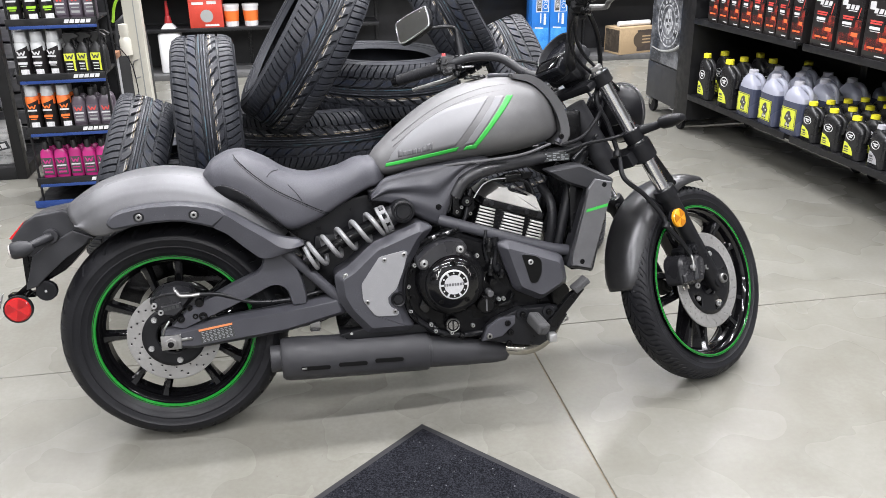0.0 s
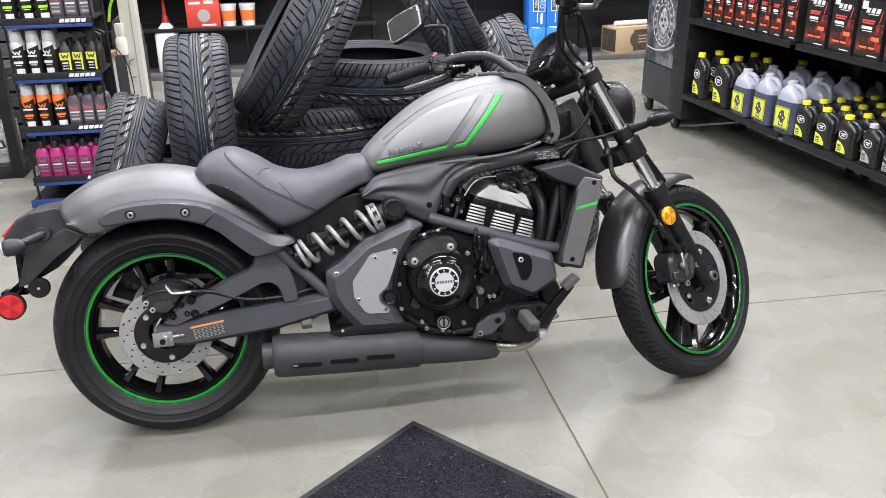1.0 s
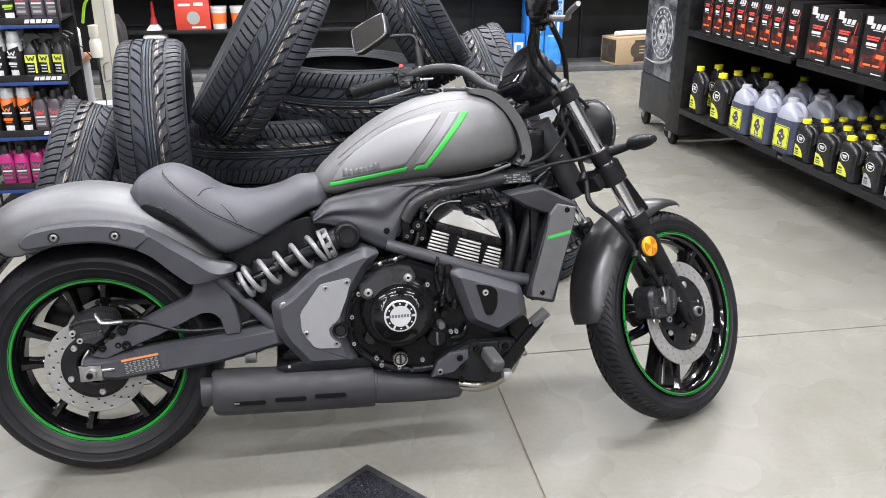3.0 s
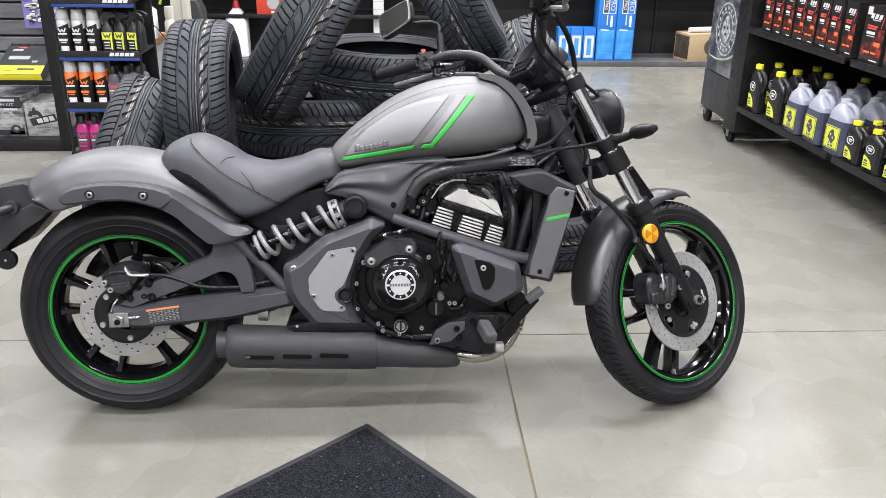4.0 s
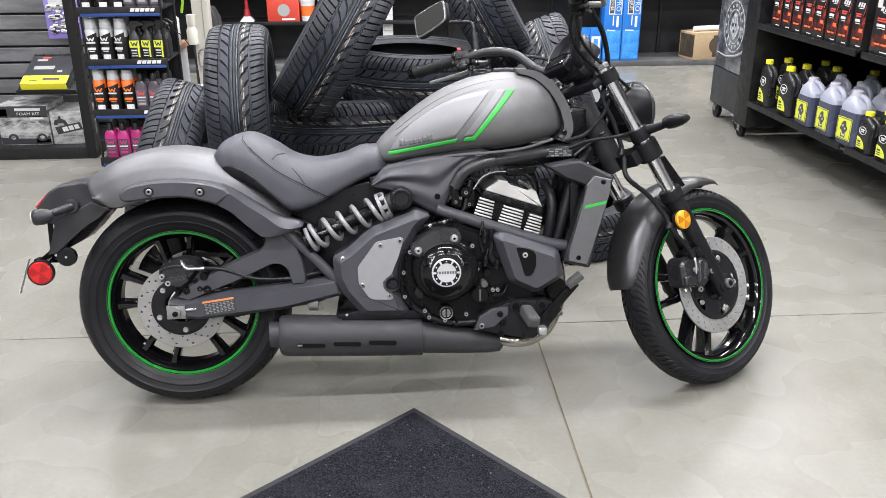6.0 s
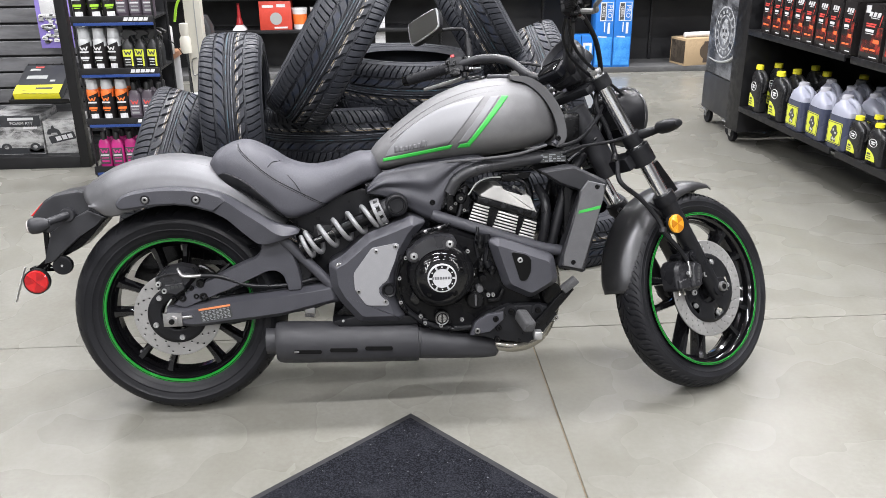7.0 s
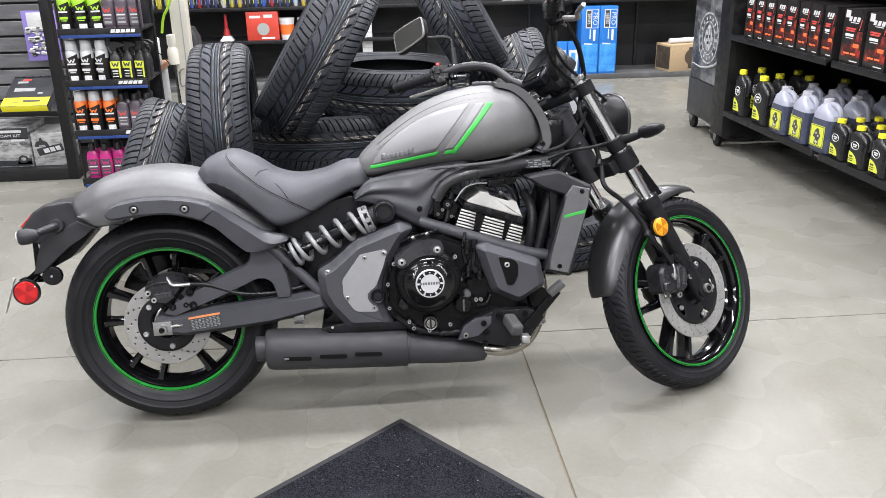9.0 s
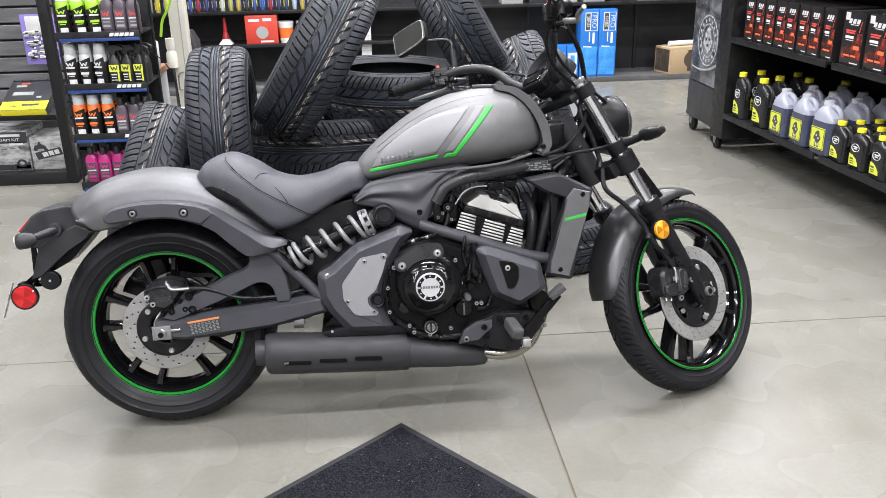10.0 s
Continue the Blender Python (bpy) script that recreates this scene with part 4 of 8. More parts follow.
def seat_side(x, z, off=0.0):
    x = min(max(x, 0.119), 0.611)
    t, b, w = (smooth_at(x, SEAT_X, q) for q in (SEAT_T, SEAT_B, SEAT_W))
    c = b + (t - b) * 0.42
    h, p = (t - c, 2.6) if z > c else (c - b, 5.0)
    k = min(abs(z - c) / h, 0.995)
    return -w * (1 - k ** p) ** (1 / p) - off


def on_seat(line, r, n=50, shift=0.0):
    pts = spline(line, n)
    return [(x, seat_side(x, z + shift, 0.0004), z + shift) for x, z in pts]


def seat_panel(u, v):
    lo, hi = spline([(0.150, 0.716), (0.176, 0.686), (0.215, 0.655), (0.270, 0.616), (0.318, 0.588)], 40), spline([(0.151, 0.719), (0.178, 0.722), (0.226, 0.700), (0.268, 0.662), (0.330, 0.594)], 40)
    q = lo[int(round(u * 39))] * (1 - v) + hi[int(round(u * 39))] * v
    return (q[0], seat_side(q[0], q[1], 0.0022), q[1])


grid_skin("seat_panel", seat_panel, 40, 10, MATTE, seat, "darker vinyl side panel", 0.003)
SEAM = [(0.206, 0.799), (0.214, 0.787), (0.250, 0.751), (0.307, 0.704), (0.375, 0.664), (0.428, 0.634), (0.455, 0.622)]
part("seam", tube_bm(on_seat(SEAM, 0.0014), 0.0013, smooth=False), MATTE, seat, "dark stitched seam")
part("seam", tube_bm(on_seat(SEAM, 0.0014, shift=-0.006), 0.0007, smooth=False), MATTE, seat)
part("seam", tube_bm(on_seat([(0.344, 0.712), (0.363, 0.690), (0.378, 0.667)], 0.001, 16), 0.0011, smooth=False), MATTE, seat)
part("seam", tube_bm(on_seat([(0.290, 0.737), (0.302, 0.748), (0.320, 0.749)], 0.001, 16), 0.0011, smooth=False), MATTE, seat)

# tank
TANK_X = [0.572, 0.590, 0.620, 0.680, 0.76, 0.84, 0.92, 1.0, 1.06, 1.10, 1.130]
TANK_T = [0.750, 0.776, 0.806, 0.856, 0.910, 0.945, 0.965, 0.966, 0.944, 0.904, 0.845]
TANK_B = [0.722, 0.712, 0.706, 0.714, 0.728, 0.736, 0.742, 0.752, 0.764, 0.776, 0.792]
TANK_W = [0.040, 0.070, 0.093, 0.122, 0.147, 0.162, 0.167, 0.158, 0.132, 0.092, 0.046]
tank = loft("fuel_tank", sections(TANK_X, TANK_T, TANK_B, TANK_W, 70, 0.42, 2.3, 2.6, 64), PAINT_DARK, bike, "matte metallic grey teardrop fuel tank")


def tank_side(x, z, off=0.0012):
    t, b, w = (smooth_at(min(max(x, 0.573), 1.129), TANK_X, q) for q in (TANK_T, TANK_B, TANK_W))
    c = b + (t - b) * 0.42
    h, p = (t - c, 2.3) if z > c else (c - b, 2.6)
    k = min(abs(z - c) / h, 0.999)
    return -w * (1 - k ** p) ** (1 / p) - off


def on_tank(name, low, high, mat, label="", nu=40, nv=10, off=0.0012):
    """Paint laid on the tank's side between two lines of (x, z)."""
    lo, hi = spline(low, nu), spline(high, nu)

    def at(u, v):
        i = min(int(round(u * (nu - 1))), nu - 1)
        x, z = lo[i] * (1 - v) + hi[i] * v
        return (x, tank_side(x, z, off), z)
    return grid_skin(name, at, nu, nv, mat, tank, label, 0.0006)


on_tank("silver_panel", [(0.622, 0.752), (0.70, 0.766), (0.80, 0.786)], [(0.632, 0.772), (0.69, 0.833), (0.775, 0.884), (0.85, 0.908), (0.905, 0.918)], SILVER, "silver painted side panel")
on_tank("silver_panel", [(0.826, 0.789), (0.852, 0.794)], [(0.923, 0.917), (0.948, 0.918)], SILVER, "silver painted stripe", 12, 30)
on_tank("green_stripe", [(0.614, 0.738), (0.70, 0.754), (0.806, 0.774)], [(0.616, 0.748), (0.70, 0.765), (0.812, 0.786)], GREEN, "bright green stripe", 40, 5, 0.0018)
on_tank("green_stripe", [(0.824, 0.775), (0.856, 0.777), (0.862, 0.778)], [(0.832, 0.787), (0.856, 0.790), (0.861, 0.791)], GREEN, "bright green stripe", 10, 5, 0.0018)
on_tank("green_stripe", [(0.858, 0.778), (0.973, 0.917)], [(0.852, 0.790), (0.954, 0.918)], GREEN, "bright green stripe", 40, 5, 0.0018)
for k, (w, h) in enumerate(((0.0115, 0.0195), (0.0105, 0.0145), (0.0130, 0.0145), (0.0105, 0.0145), (0.0100, 0.0145), (0.0105, 0.0145), (0.0105, 0.0195), (0.0035, 0.0185))):
    x = 0.648 + 0.0127 * k
    z = 0.7635 + 0.0025 * k
    on_tank("marking", [(x, z), (x + w, z + 0.002)], [(x + 0.001, z + h), (x + w + 0.001, z + h + 0.002)], DECAL_GREY, "", 3, 4, 0.0018)
for drop, r in ((0.016, 0.0042), (0.030, 0.0036)):
    ridge = [(x, tank_side(x, smooth_at(x, TANK_X, TANK_T) - drop - 0.02 * (x - 0.6), -0.0025), smooth_at(x, TANK_X, TANK_T) - drop - 0.02 * (x - 0.6)) for x in np.linspace(0.64, 1.03, 40)]
    part("tank_ridge", tube_bm(ridge, (r, 0.0012), smooth=False, k=10), PAINT_DARK, tank, "pressed ridge along the tank")
part("tank_trim", tube_bm([(0.930, -0.03, 0.971), (1.00, -0.045, 0.967), (1.062, -0.060, 0.936), (1.105, -0.068, 0.890), (1.132, -0.070, 0.838), (1.135, -0.075, 0.795), (1.115, -0.085, 0.772)], (0.006, 0.010), 40, 10), CHARCOAL, bike)
COVER_OUT = [tuple(p) for p in spline([(0.985, 0.974), (1.045, 0.966), (1.095, 0.932), (1.135, 0.876), (1.152, 0.820), (1.150, 0.780), (1.128, 0.762)], 30)]
COVER_IN = [tuple(p) for p in spline([(0.990, 0.960), (1.035, 0.948), (1.080, 0.912), (1.112, 0.862), (1.126, 0.815), (1.122, 0.790), (1.106, 0.770)], 30)]
part("tank_cover", plate_bm(COVER_OUT + COVER_IN[::-1], -0.088, 0.088, 0.005, 2), COVER_GREY, bike, "dark grey tank front cover")
part("filler_cap", lathe_bm([(0, 0.012), (0.026, 0.011), (0.031, 0.006), (0.033, 0.0)], 32, "Z", at=(0.90, 0, 0.963)), SATIN, tank)
bolt(bike, 1.128, -0.087, 0.79, 0.008, SATIN, 0.004)
part("tank_seam", tube_bm([(0.70, -0.085, 0.722), (0.80, -0.12, 0.735), (0.90, -0.135, 0.742), (1.0, -0.135, 0.752), (1.09, -0.10, 0.772)], 0.0042, 40, 8), PAINT, tank, "bright lower flange")

# body panel below the tank and the frame
PANEL_EDGE = [(0.560, 0.676), (0.66, 0.704), (0.80, 0.740), (0.87, 0.748)]
PANEL_EDGE += [tuple(p) for p in spline([(0.905, 0.738), (0.855, 0.712), (0.818, 0.672), (0.798, 0.625), (0.778, 0.590), (0.755, 0.574)], 16)]
PANEL_EDGE += [tuple(p) for p in spline([(0.728, 0.588), (0.680, 0.618), (0.620, 0.637), (0.562, 0.647)], 10)]
PANEL_LOW = spline([(0.566, 0.652), (0.612, 0.640), (0.650, 0.622), (0.690, 0.596), (0.757, 0.563), (0.778, 0.600), (0.797, 0.655), (0.816, 0.688), (0.862, 0.716), (0.905, 0.738)], 61)
PANEL_TOP = spline([(0.566, 0.662), (0.603, 0.704), (0.648, 0.718), (0.690, 0.728), (0.735, 0.736), (0.780, 0.742), (0.822, 0.748), (0.855, 0.752), (0.884, 0.752), (0.906, 0.742)], 61)


def moulded_panel(u, v):
    """Two swept ridges with a hollow between them, running out towards the front."""
    i = int(round(u * 60))
    x, z = PANEL_LOW[i] * (1 - v) + PANEL_TOP[i] * v
    ridge = math.exp(-((v - (0.80 - 0.22 * (1 - u))) / 0.13) ** 2) * 0.015 * (1 - u ** 3)
    lobe = math.exp(-((v - 0.30) / 0.16) ** 2) * 0.011 * min(1, 3.2 * u) * (1 - u ** 4)
    rolled = 0.012 * (max(0, v - 0.9) / 0.1) ** 2 + 0.016 * (max(0, 0.10 - v) / 0.10) ** 2
    return (x, -0.116 - ridge - lobe + rolled, z)


grid_skin("side_panel", moulded_panel, 61, 41, CHARCOAL, bike, "charcoal moulded panel below the tank", 0.004, 60)
part("panel_backing", plate_bm(PANEL_EDGE, -0.106, -0.06, 0.010, 3), MATTE, bike)
bolt(bike, 0.752, -0.128, 0.620, 0.008, SATIN, 0.004)
part("side_panel", plate_bm(PANEL_EDGE, 0.06, 0.135, 0.010, 3), CHARCOAL, bike)
for sy in (-1, 1):
    part("frame_tube", tube_bm([(0.800, 0.12 * sy, 0.645), (0.830, 0.12 * sy, 0.688), (0.89, 0.115 * sy, 0.712), (0.98, 0.10 * sy, 0.724), (1.10, 0.07 * sy, 0.736), (1.20, 0.04 * sy, 0.752)], 0.019, 50, 16), FRAME_BLACK, bike, "black tubular steel frame")
    part("frame_tube", tube_bm([(0.752, 0.118 * sy, 0.583), (0.80, 0.128 * sy, 0.5665), (0.93, 0.134 * sy, 0.522), (1.06, 0.132 * sy, 0.478), (1.13, 0.125 * sy, 0.462)], 0.0165, 40, 16), CHARCOAL, bike, "grey tubular engine brace")
    part("frame_tube", tube_bm([(1.215, 0.03 * sy, 0.735), (1.16, 0.08 * sy, 0.66), (1.115, 0.10 * sy, 0.52), (1.09, 0.10 * sy, 0.42)], 0.016, 40, 14), MATTE, bike)
    part("frame_tube", tube_bm([(0.315, 0.135 * sy, 0.535), (0.37, 0.135 * sy, 0.48), (0.43, 0.135 * sy, 0.415), (0.47, 0.13 * sy, 0.37)], 0.015, 30, 14), CHARCOAL, bike)
decal = part("frame_label", box_bm((-0.040, -0.013, 0), (0.040, 0.013, 0.0008)), LABEL_DIM, bike, "small printed frame label", smooth=0)
decal.matrix_local = pose(1.112, -0.0895, 0.7335, 90, 0, 6)
for i in range(4):
    for k in [k_ for k_ in range(6) if (3 * i + 5 * k_) % 7 > 1]:
        part("print", box_bm((-0.037 + 0.0125 * k, 0.006 * (i - 1.5) - 0.0017, 0.0008), (-0.0275 + 0.0125 * k + 0.002 * ((i + k) % 3 - 1), 0.006 * (i - 1.5) + 0.0017, 0.0013)), LABEL_FAINT, decal, smooth=0)
part("gusset", plate_bm([(1.10, 0.735), (1.21, 0.755), (1.235, 0.70), (1.17, 0.69)], -0.035, 0.035, 0.006), SATIN, bike)
part("frame_under_seat", plate_bm([(0.30, 0.60), (0.55, 0.66), (0.64, 0.66), (0.70, 0.56), (0.60, 0.50), (0.45, 0.50), (0.36, 0.55)], -0.06, 0.06, 0.01), MATTE, bike)
part("battery_box", box_bm((0.40, -0.075, 0.33), (0.62, 0.075, 0.56), 0.02), MATTE, bike)

# rear shock, laid down along the right side
SA, SB = Vector((0.385, -0.128, 0.508)), Vector((0.590, -0.128, 0.594))
ax = (SB - SA).normalized()
sx, sz = Vector((0, 1, 0)), ax.cross(Vector((0, 1, 0)))
coil = [SA + (SB - SA) * (0.07 * min(t * 5.6, 1) + 0.93 * max(0, t * 5.6 - 1) / 4.6) + (sx * math.cos(t * 2 * math.pi * 5.6 + 2.0) + sz * math.sin(t * 2 * math.pi * 5.6 + 2.0)) * 0.035 for t in np.linspace(0, 1, 220)]
shock = part("shock_spring", tube_bm(coil, 0.0070, len(coil), 10, smooth=False), SPRING, bike, "grey coil spring of the rear shock")
part("damper_rod", rod_bm(SA - ax * 0.02, SA + ax * 0.12, 0.012), GLOSS, shock)
part("damper_body", rod_bm(SA + ax * 0.09, SB + ax * 0.03, 0.020), SATIN, shock)
part("preload_collar", rod_bm(SB - ax * 0.004, SB + ax * 0.006, 0.041, n=30, bevel=0.002), SPRING, shock, "notched steel collar")
part("preload_collar", rod_bm(SB + ax * 0.006, SB + ax * 0.014, 0.033, n=30, bevel=0.001), SATIN, shock)
for k in range(9):
    d = sx * math.cos(k * 0.698 + 0.3) + sz * math.sin(k * 0.698 + 0.3)
    part("collar_tooth", rod_bm(SB + ax * 0.012 + d * 0.028, SB + ax * 0.012 + d * 0.040, 0.0065, 0.0075, 6), SPRING, shock)
part("preload_collar", rod_bm(SB + ax * 0.017, SB + ax * 0.022, 0.038, n=30, bevel=0.001), SPRING, shock)
part("spring_seat", rod_bm(SA - ax * 0.012, SA + ax * 0.002, 0.040, n=30), SATIN, shock)
part("shock_mount", rod_bm(SB + ax * 0.014, (0.648, -0.128, 0.619), 0.030, 0.026), MATTE, bike)
cap = part("mount_cap", lathe_bm([(0.0, -0.03), (0.019, -0.03), (0.021, -0.026), (0.024, -0.026), (0.026, -0.03), (0.031, -0.028), (0.033, -0.02), (0.033, 0.03)], 40, at=(0.648, -0.128, 0.619)), MATTE, bike, "round black shock mount cap")

# side cover with its bright plate
cover = part("side_cover", shaped_bm([(0.690, 0.588), (0.732, 0.570), (0.694, 0.527), (0.662, 0.474), (0.642, 0.416), (0.633, 0.366), (0.648, 0.317), (0.664, 0.294), (0.646, 0.277), (0.529, 0.281), (0.474, 0.347), (0.452, 0.392), (0.447, 0.458), (0.488, 0.480), (0.559, 0.540)], -0.150, -0.176, -0.06, 0.022, 0.012, 0.003), CHARCOAL, bike, "charcoal plastic side cover")
plate = part("cover_plate", plate_bm(fillet([(0.572, 0.503), (0.642, 0.515), (0.651, 0.509), (0.636, 0.462), (0.612, 0.405), (0.592, 0.394), (0.586, 0.378), (0.595, 0.359), (0.618, 0.342), (0.613, 0.333), (0.552, 0.336), (0.520, 0.382), (0.518, 0.431)], 0.008), -0.1795, -0.170, 0.0015, 2), PLATE_SILVER, cover, "satin silver cover plate")
for bx, bz in ((0.585, 0.493), (0.640, 0.504), (0.531, 0.378), (0.606, 0.345)):
    bolt(plate, bx, -0.179, bz, 0.0065, STEEL, 0.003)
part("pivot_cap", lathe_bm([(0.0, -0.010), (0.012, -0.010), (0.014, -0.006), (0.019, -0.010), (0.021, -0.004), (0.021, 0.02)], 32, at=(0.617, -0.172, 0.378)), MATTE, cover)
part("lower_cover", plate_bm([(0.45, 0.285), (0.54, 0.30), (0.69, 0.29), (0.70, 0.265), (0.47, 0.265)], -0.15, 0.10, 0.006), MATTE, bike)
bolt(bike, 0.478, -0.165, 0.452, 0.010, STEEL)
part("wiring", tube_bm([(0.22, -0.12, 0.305), (0.30, -0.12, 0.31), (0.40, -0.125, 0.325), (0.46, -0.12, 0.35)], 0.005, 30, 8), MATTE, bike)

# engine
crank = part("engine_case", plate_bm([(0.640, 0.500), (0.70, 0.530), (0.80, 0.545), (0.93, 0.50), (1.03, 0.43), (1.05, 0.34), (1.0, 0.25), (0.86, 0.225), (0.70, 0.25), (0.63, 0.32)], -0.150, 0.150, 0.025, 3), CASE, bike, "black painted engine case")
clutch = part("clutch_cover", lathe_bm([(0.0, -0.022), (0.075, -0.022), (0.077, -0.016), (0.081, -0.016), (0.088, -0.011), (0.093, -0.003), (0.096, 0.012), (0.097, 0.06)], 72, at=(0.767, -0.190, 0.418)), CASE, bike, "black round clutch cover")
part("outer_cover", lathe_bm([(0.0, -0.010), (0.040, -0.010), (0.062, -0.006), (0.071, 0.0), (0.074, 0.010), (0.074, 0.02)], 72, at=(0.767, -0.212, 0.418)), GLOSS, clutch, "gloss black cover ring")
badge = part("badge", lathe_bm([(0.0, -0.004), (0.040, -0.004), (0.0415, -0.002), (0.0415, 0.004)], 64, at=(0.767, -0.2225, 0.418)), BADGE, clutch, "round silver badge")
for k in range(6):
    part("badge_slot", arc_plate((0.767, 0.418), 0.0275, 0.0372, 60 * k + 5, 60 * k + 55, -0.2272, -0.2262), GLOSS, badge, smooth=0)
    part("badge_dot", disc_bm((0.767 + 0.0324 * math.cos(radians(60 * k + 30)), -0.2272, 0.418 + 0.0324 * math.sin(radians(60 * k + 30))), 0.0022, -0.0006, 12), BADGE, badge)
part("badge_marking", bars_bm([(0.0075 * (i - 3.5), 0, 0.0055, 0.0075) for i in range(8)], pose(0.767, -0.2266, 0.4185, 90), 0.0006), DECAL_GREY, badge, smooth=0)
for a in (20, 90, 160, 232, 308):
    bolt(clutch, 0.767 + 0.060 * math.cos(radians(a)), -0.216, 0.418 + 0.060 * math.sin(radians(a)), 0.0075, SATIN)
for bx, bz in ((0.792, 0.512), (0.690, 0.480)):
    part("bolt_lug", disc_bm((bx, -0.150, bz), 0.0205, -0.0555, 32, "Y", 0.007), ARCH, clutch)
    part("washer", disc_bm((bx, -0.2055, bz), 0.0115, -0.002, 24, "Y", 0.0006), STEEL, clutch, "bright washer")
    bolt(clutch, bx, -0.2075, bz, 0.0088, BOLT, 0.007)
part("cover_arch", arc_plate((0.767, 0.418), 0.079, 0.1165, 70, 146, -0.207, -0.14, 24, 0.016), ARCH, crank, "rounded black cover arch")
part("water_pump_cover", lathe_bm([(0.0, -0.012), (0.021, -0.012), (0.0215, -0.009), (0.0235, -0.009), (0.0245, -0.012), (0.0262, -0.010), (0.0265, 0.05)], 40, at=(0.866, -0.172, 0.338)), SATIN, crank, "black filler cap housing")
part("filler_slot", bars_bm([(0, 0, 0.005, 0.034)], pose(0.866, -0.1845, 0.338, 90), 0.002), COVER_GREY, crank, smooth=0)
part("oil_cap", lathe_bm([(0.0, -0.014), (0.018, -0.014), (0.021, -0.008), (0.021, 0.04)], 32, at=(0.768, -0.165, 0.287)), SATIN, crank, "black oil level cap with a bright rim")
part("oil_cap_rim", lathe_bm([(0.0165, -0.0145), (0.0190, -0.0150), (0.0212, -0.0100)], 32, at=(0.768, -0.165, 0.287)), STEEL, crank)
part("oil_cap_face", disc_bm((0.768, -0.179, 0.287), 0.0125, -0.001, 28), STEEL, crank)
part("oil_cap_slot", bars_bm([(0, 0, 0.005, 0.026)], pose(0.768, -0.1795, 0.287, 90), 0.002), GLOSS, crank, smooth=0)
part("case_rib", tube_bm([(0.655, -0.16, 0.475), (0.640, -0.165, 0.40), (0.655, -0.165, 0.33), (0.70, -0.165, 0.285), (0.74, -0.16, 0.262), (0.80, -0.16, 0.250), (0.86, -0.155, 0.25)], 0.008, 50, 10), MATTE, crank, "black rubber drain hose")
for bx, bz in ((0.846, 0.482), (0.860, 0.414), (0.648, 0.411), (0.650, 0.340), (0.706, 0.295), (0.764, 0.265), (0.826, 0.280), (0.918, 0.350), (0.904, 0.350), (0.668, 0.470), (0.718, 0.275)):
    bolt(crank, bx, -0.172, bz, 0.0058, BOLT, 0.010)
for hx, hz in ((0.715, 0.281), (0.792, 0.250)):
    part("hose_clip", rod_bm((hx - 0.004, -0.163, hz + 0.002), (hx + 0.006, -0.163, hz - 0.003), 0.011, n=16), SATIN, crank)
part("filler_plug", lathe_bm([(0.0, -0.012), (0.0085, -0.012), (0.0105, -0.008), (0.0105, 0.04)], 24, at=(0.879, -0.172, 0.369)), COVER_GREY, crank, "dull grey screw plug")
for px_, pz_, ln in ((0.883, 0.435, 0.030), (0.916, 0.423, 0.026), (0.882, 0.505, 0.034)):
    part("connector", rod_bm((px_, -0.165, pz_ - ln / 2), (px_ + 0.003, -0.165, pz_ + ln / 2), 0.010, 0.007, 14, 0.002), GLOSS, crank)
    part("connector_collar", rod_bm((px_, -0.165, pz_ - 0.004), (px_ + 0.001, -0.165, pz_ + 0.004), 0.0135, n=14), SATIN, crank)

# cylinder block leaning forward, fins and cam cover
TB = pose(0.95, 0, 0.55, 0, 18, 0)
block = part("cylinder_block", box_bm((-0.092, -0.106, -0.085), (0.108, 0.105, 0.037), 0.006), SATIN, bike, "black finned cylinder block")
block.matrix_local = TB
for g0, g1, top in ((-0.089, -0.043, 0.0330), (-0.0145, 0.0475, 0.0305), (0.067, 0.106, 0.0285)):
    for row in range(6):
        z = top - 0.0092 * row
        part("fin", box_bm((g0 - 0.0004 * row, -0.1135, z - 0.0027), (g1 + 0.0012 * row, -0.10, z + 0.0027), 0.0016, 2), ALLOY, block, "bright machined fin edge")
for g in (-0.029, 0.057):
    for row in range(8):
        z = 0.036 - 0.0092 * row
        part("fin", box_bm((g - 0.011, -0.111, z - 0.0022), (g + 0.007, 0.10, z + 0.0022), 0.0008, 1), SATIN, block)
head = part("cylinder_head", box_bm((-0.084, -0.108, 0.0375), (0.103, 0.102, 0.0575), 0.004), SATIN, bike, "black cylinder head")
head.matrix_local = TB
for hx in (-0.058, -0.005, 0.050, 0.090):
    part("head_notch", rod_bm((hx, -0.109, 0.050), (hx, -0.104, 0.050), 0.0075, n=16, bevel=0.001), MATTE, head)
camc = part("cam_cover", plate_bm([(-0.078, 0.0580), (-0.0752, 0.0610), (-0.0514, 0.0995), (-0.0232, 0.1035), (-0.0150, 0.0915), (0.0418, 0.0905), (0.0470, 0.1030), (0.0659, 0.0985), (0.0970, 0.0600), (0.0975, 0.0580)], -0.104, 0.096, 0.004, 3), ALLOY, bike, "bright cast alloy cam cover")
camc.matrix_local = TB
part("cover_gasket", box_bm((-0.018, -0.094, 0.0890), (0.044, 0.09, 0.0985), 0.003), SATIN, camc)
part("throttle_body", rod_bm((0.80, -0.03, 0.62), (0.86, -0.03, 0.66), 0.035), SATIN, bike)
part("sensor_pod", lathe_bm([(0.0, -0.02), (0.014, -0.02), (0.018, -0.014), (0.018, 0.03)], 24, at=(0.835, -0.10, 0.628)), SATIN, bike)
bolt(bike, 0.835, -0.12, 0.628, 0.006, STEEL)
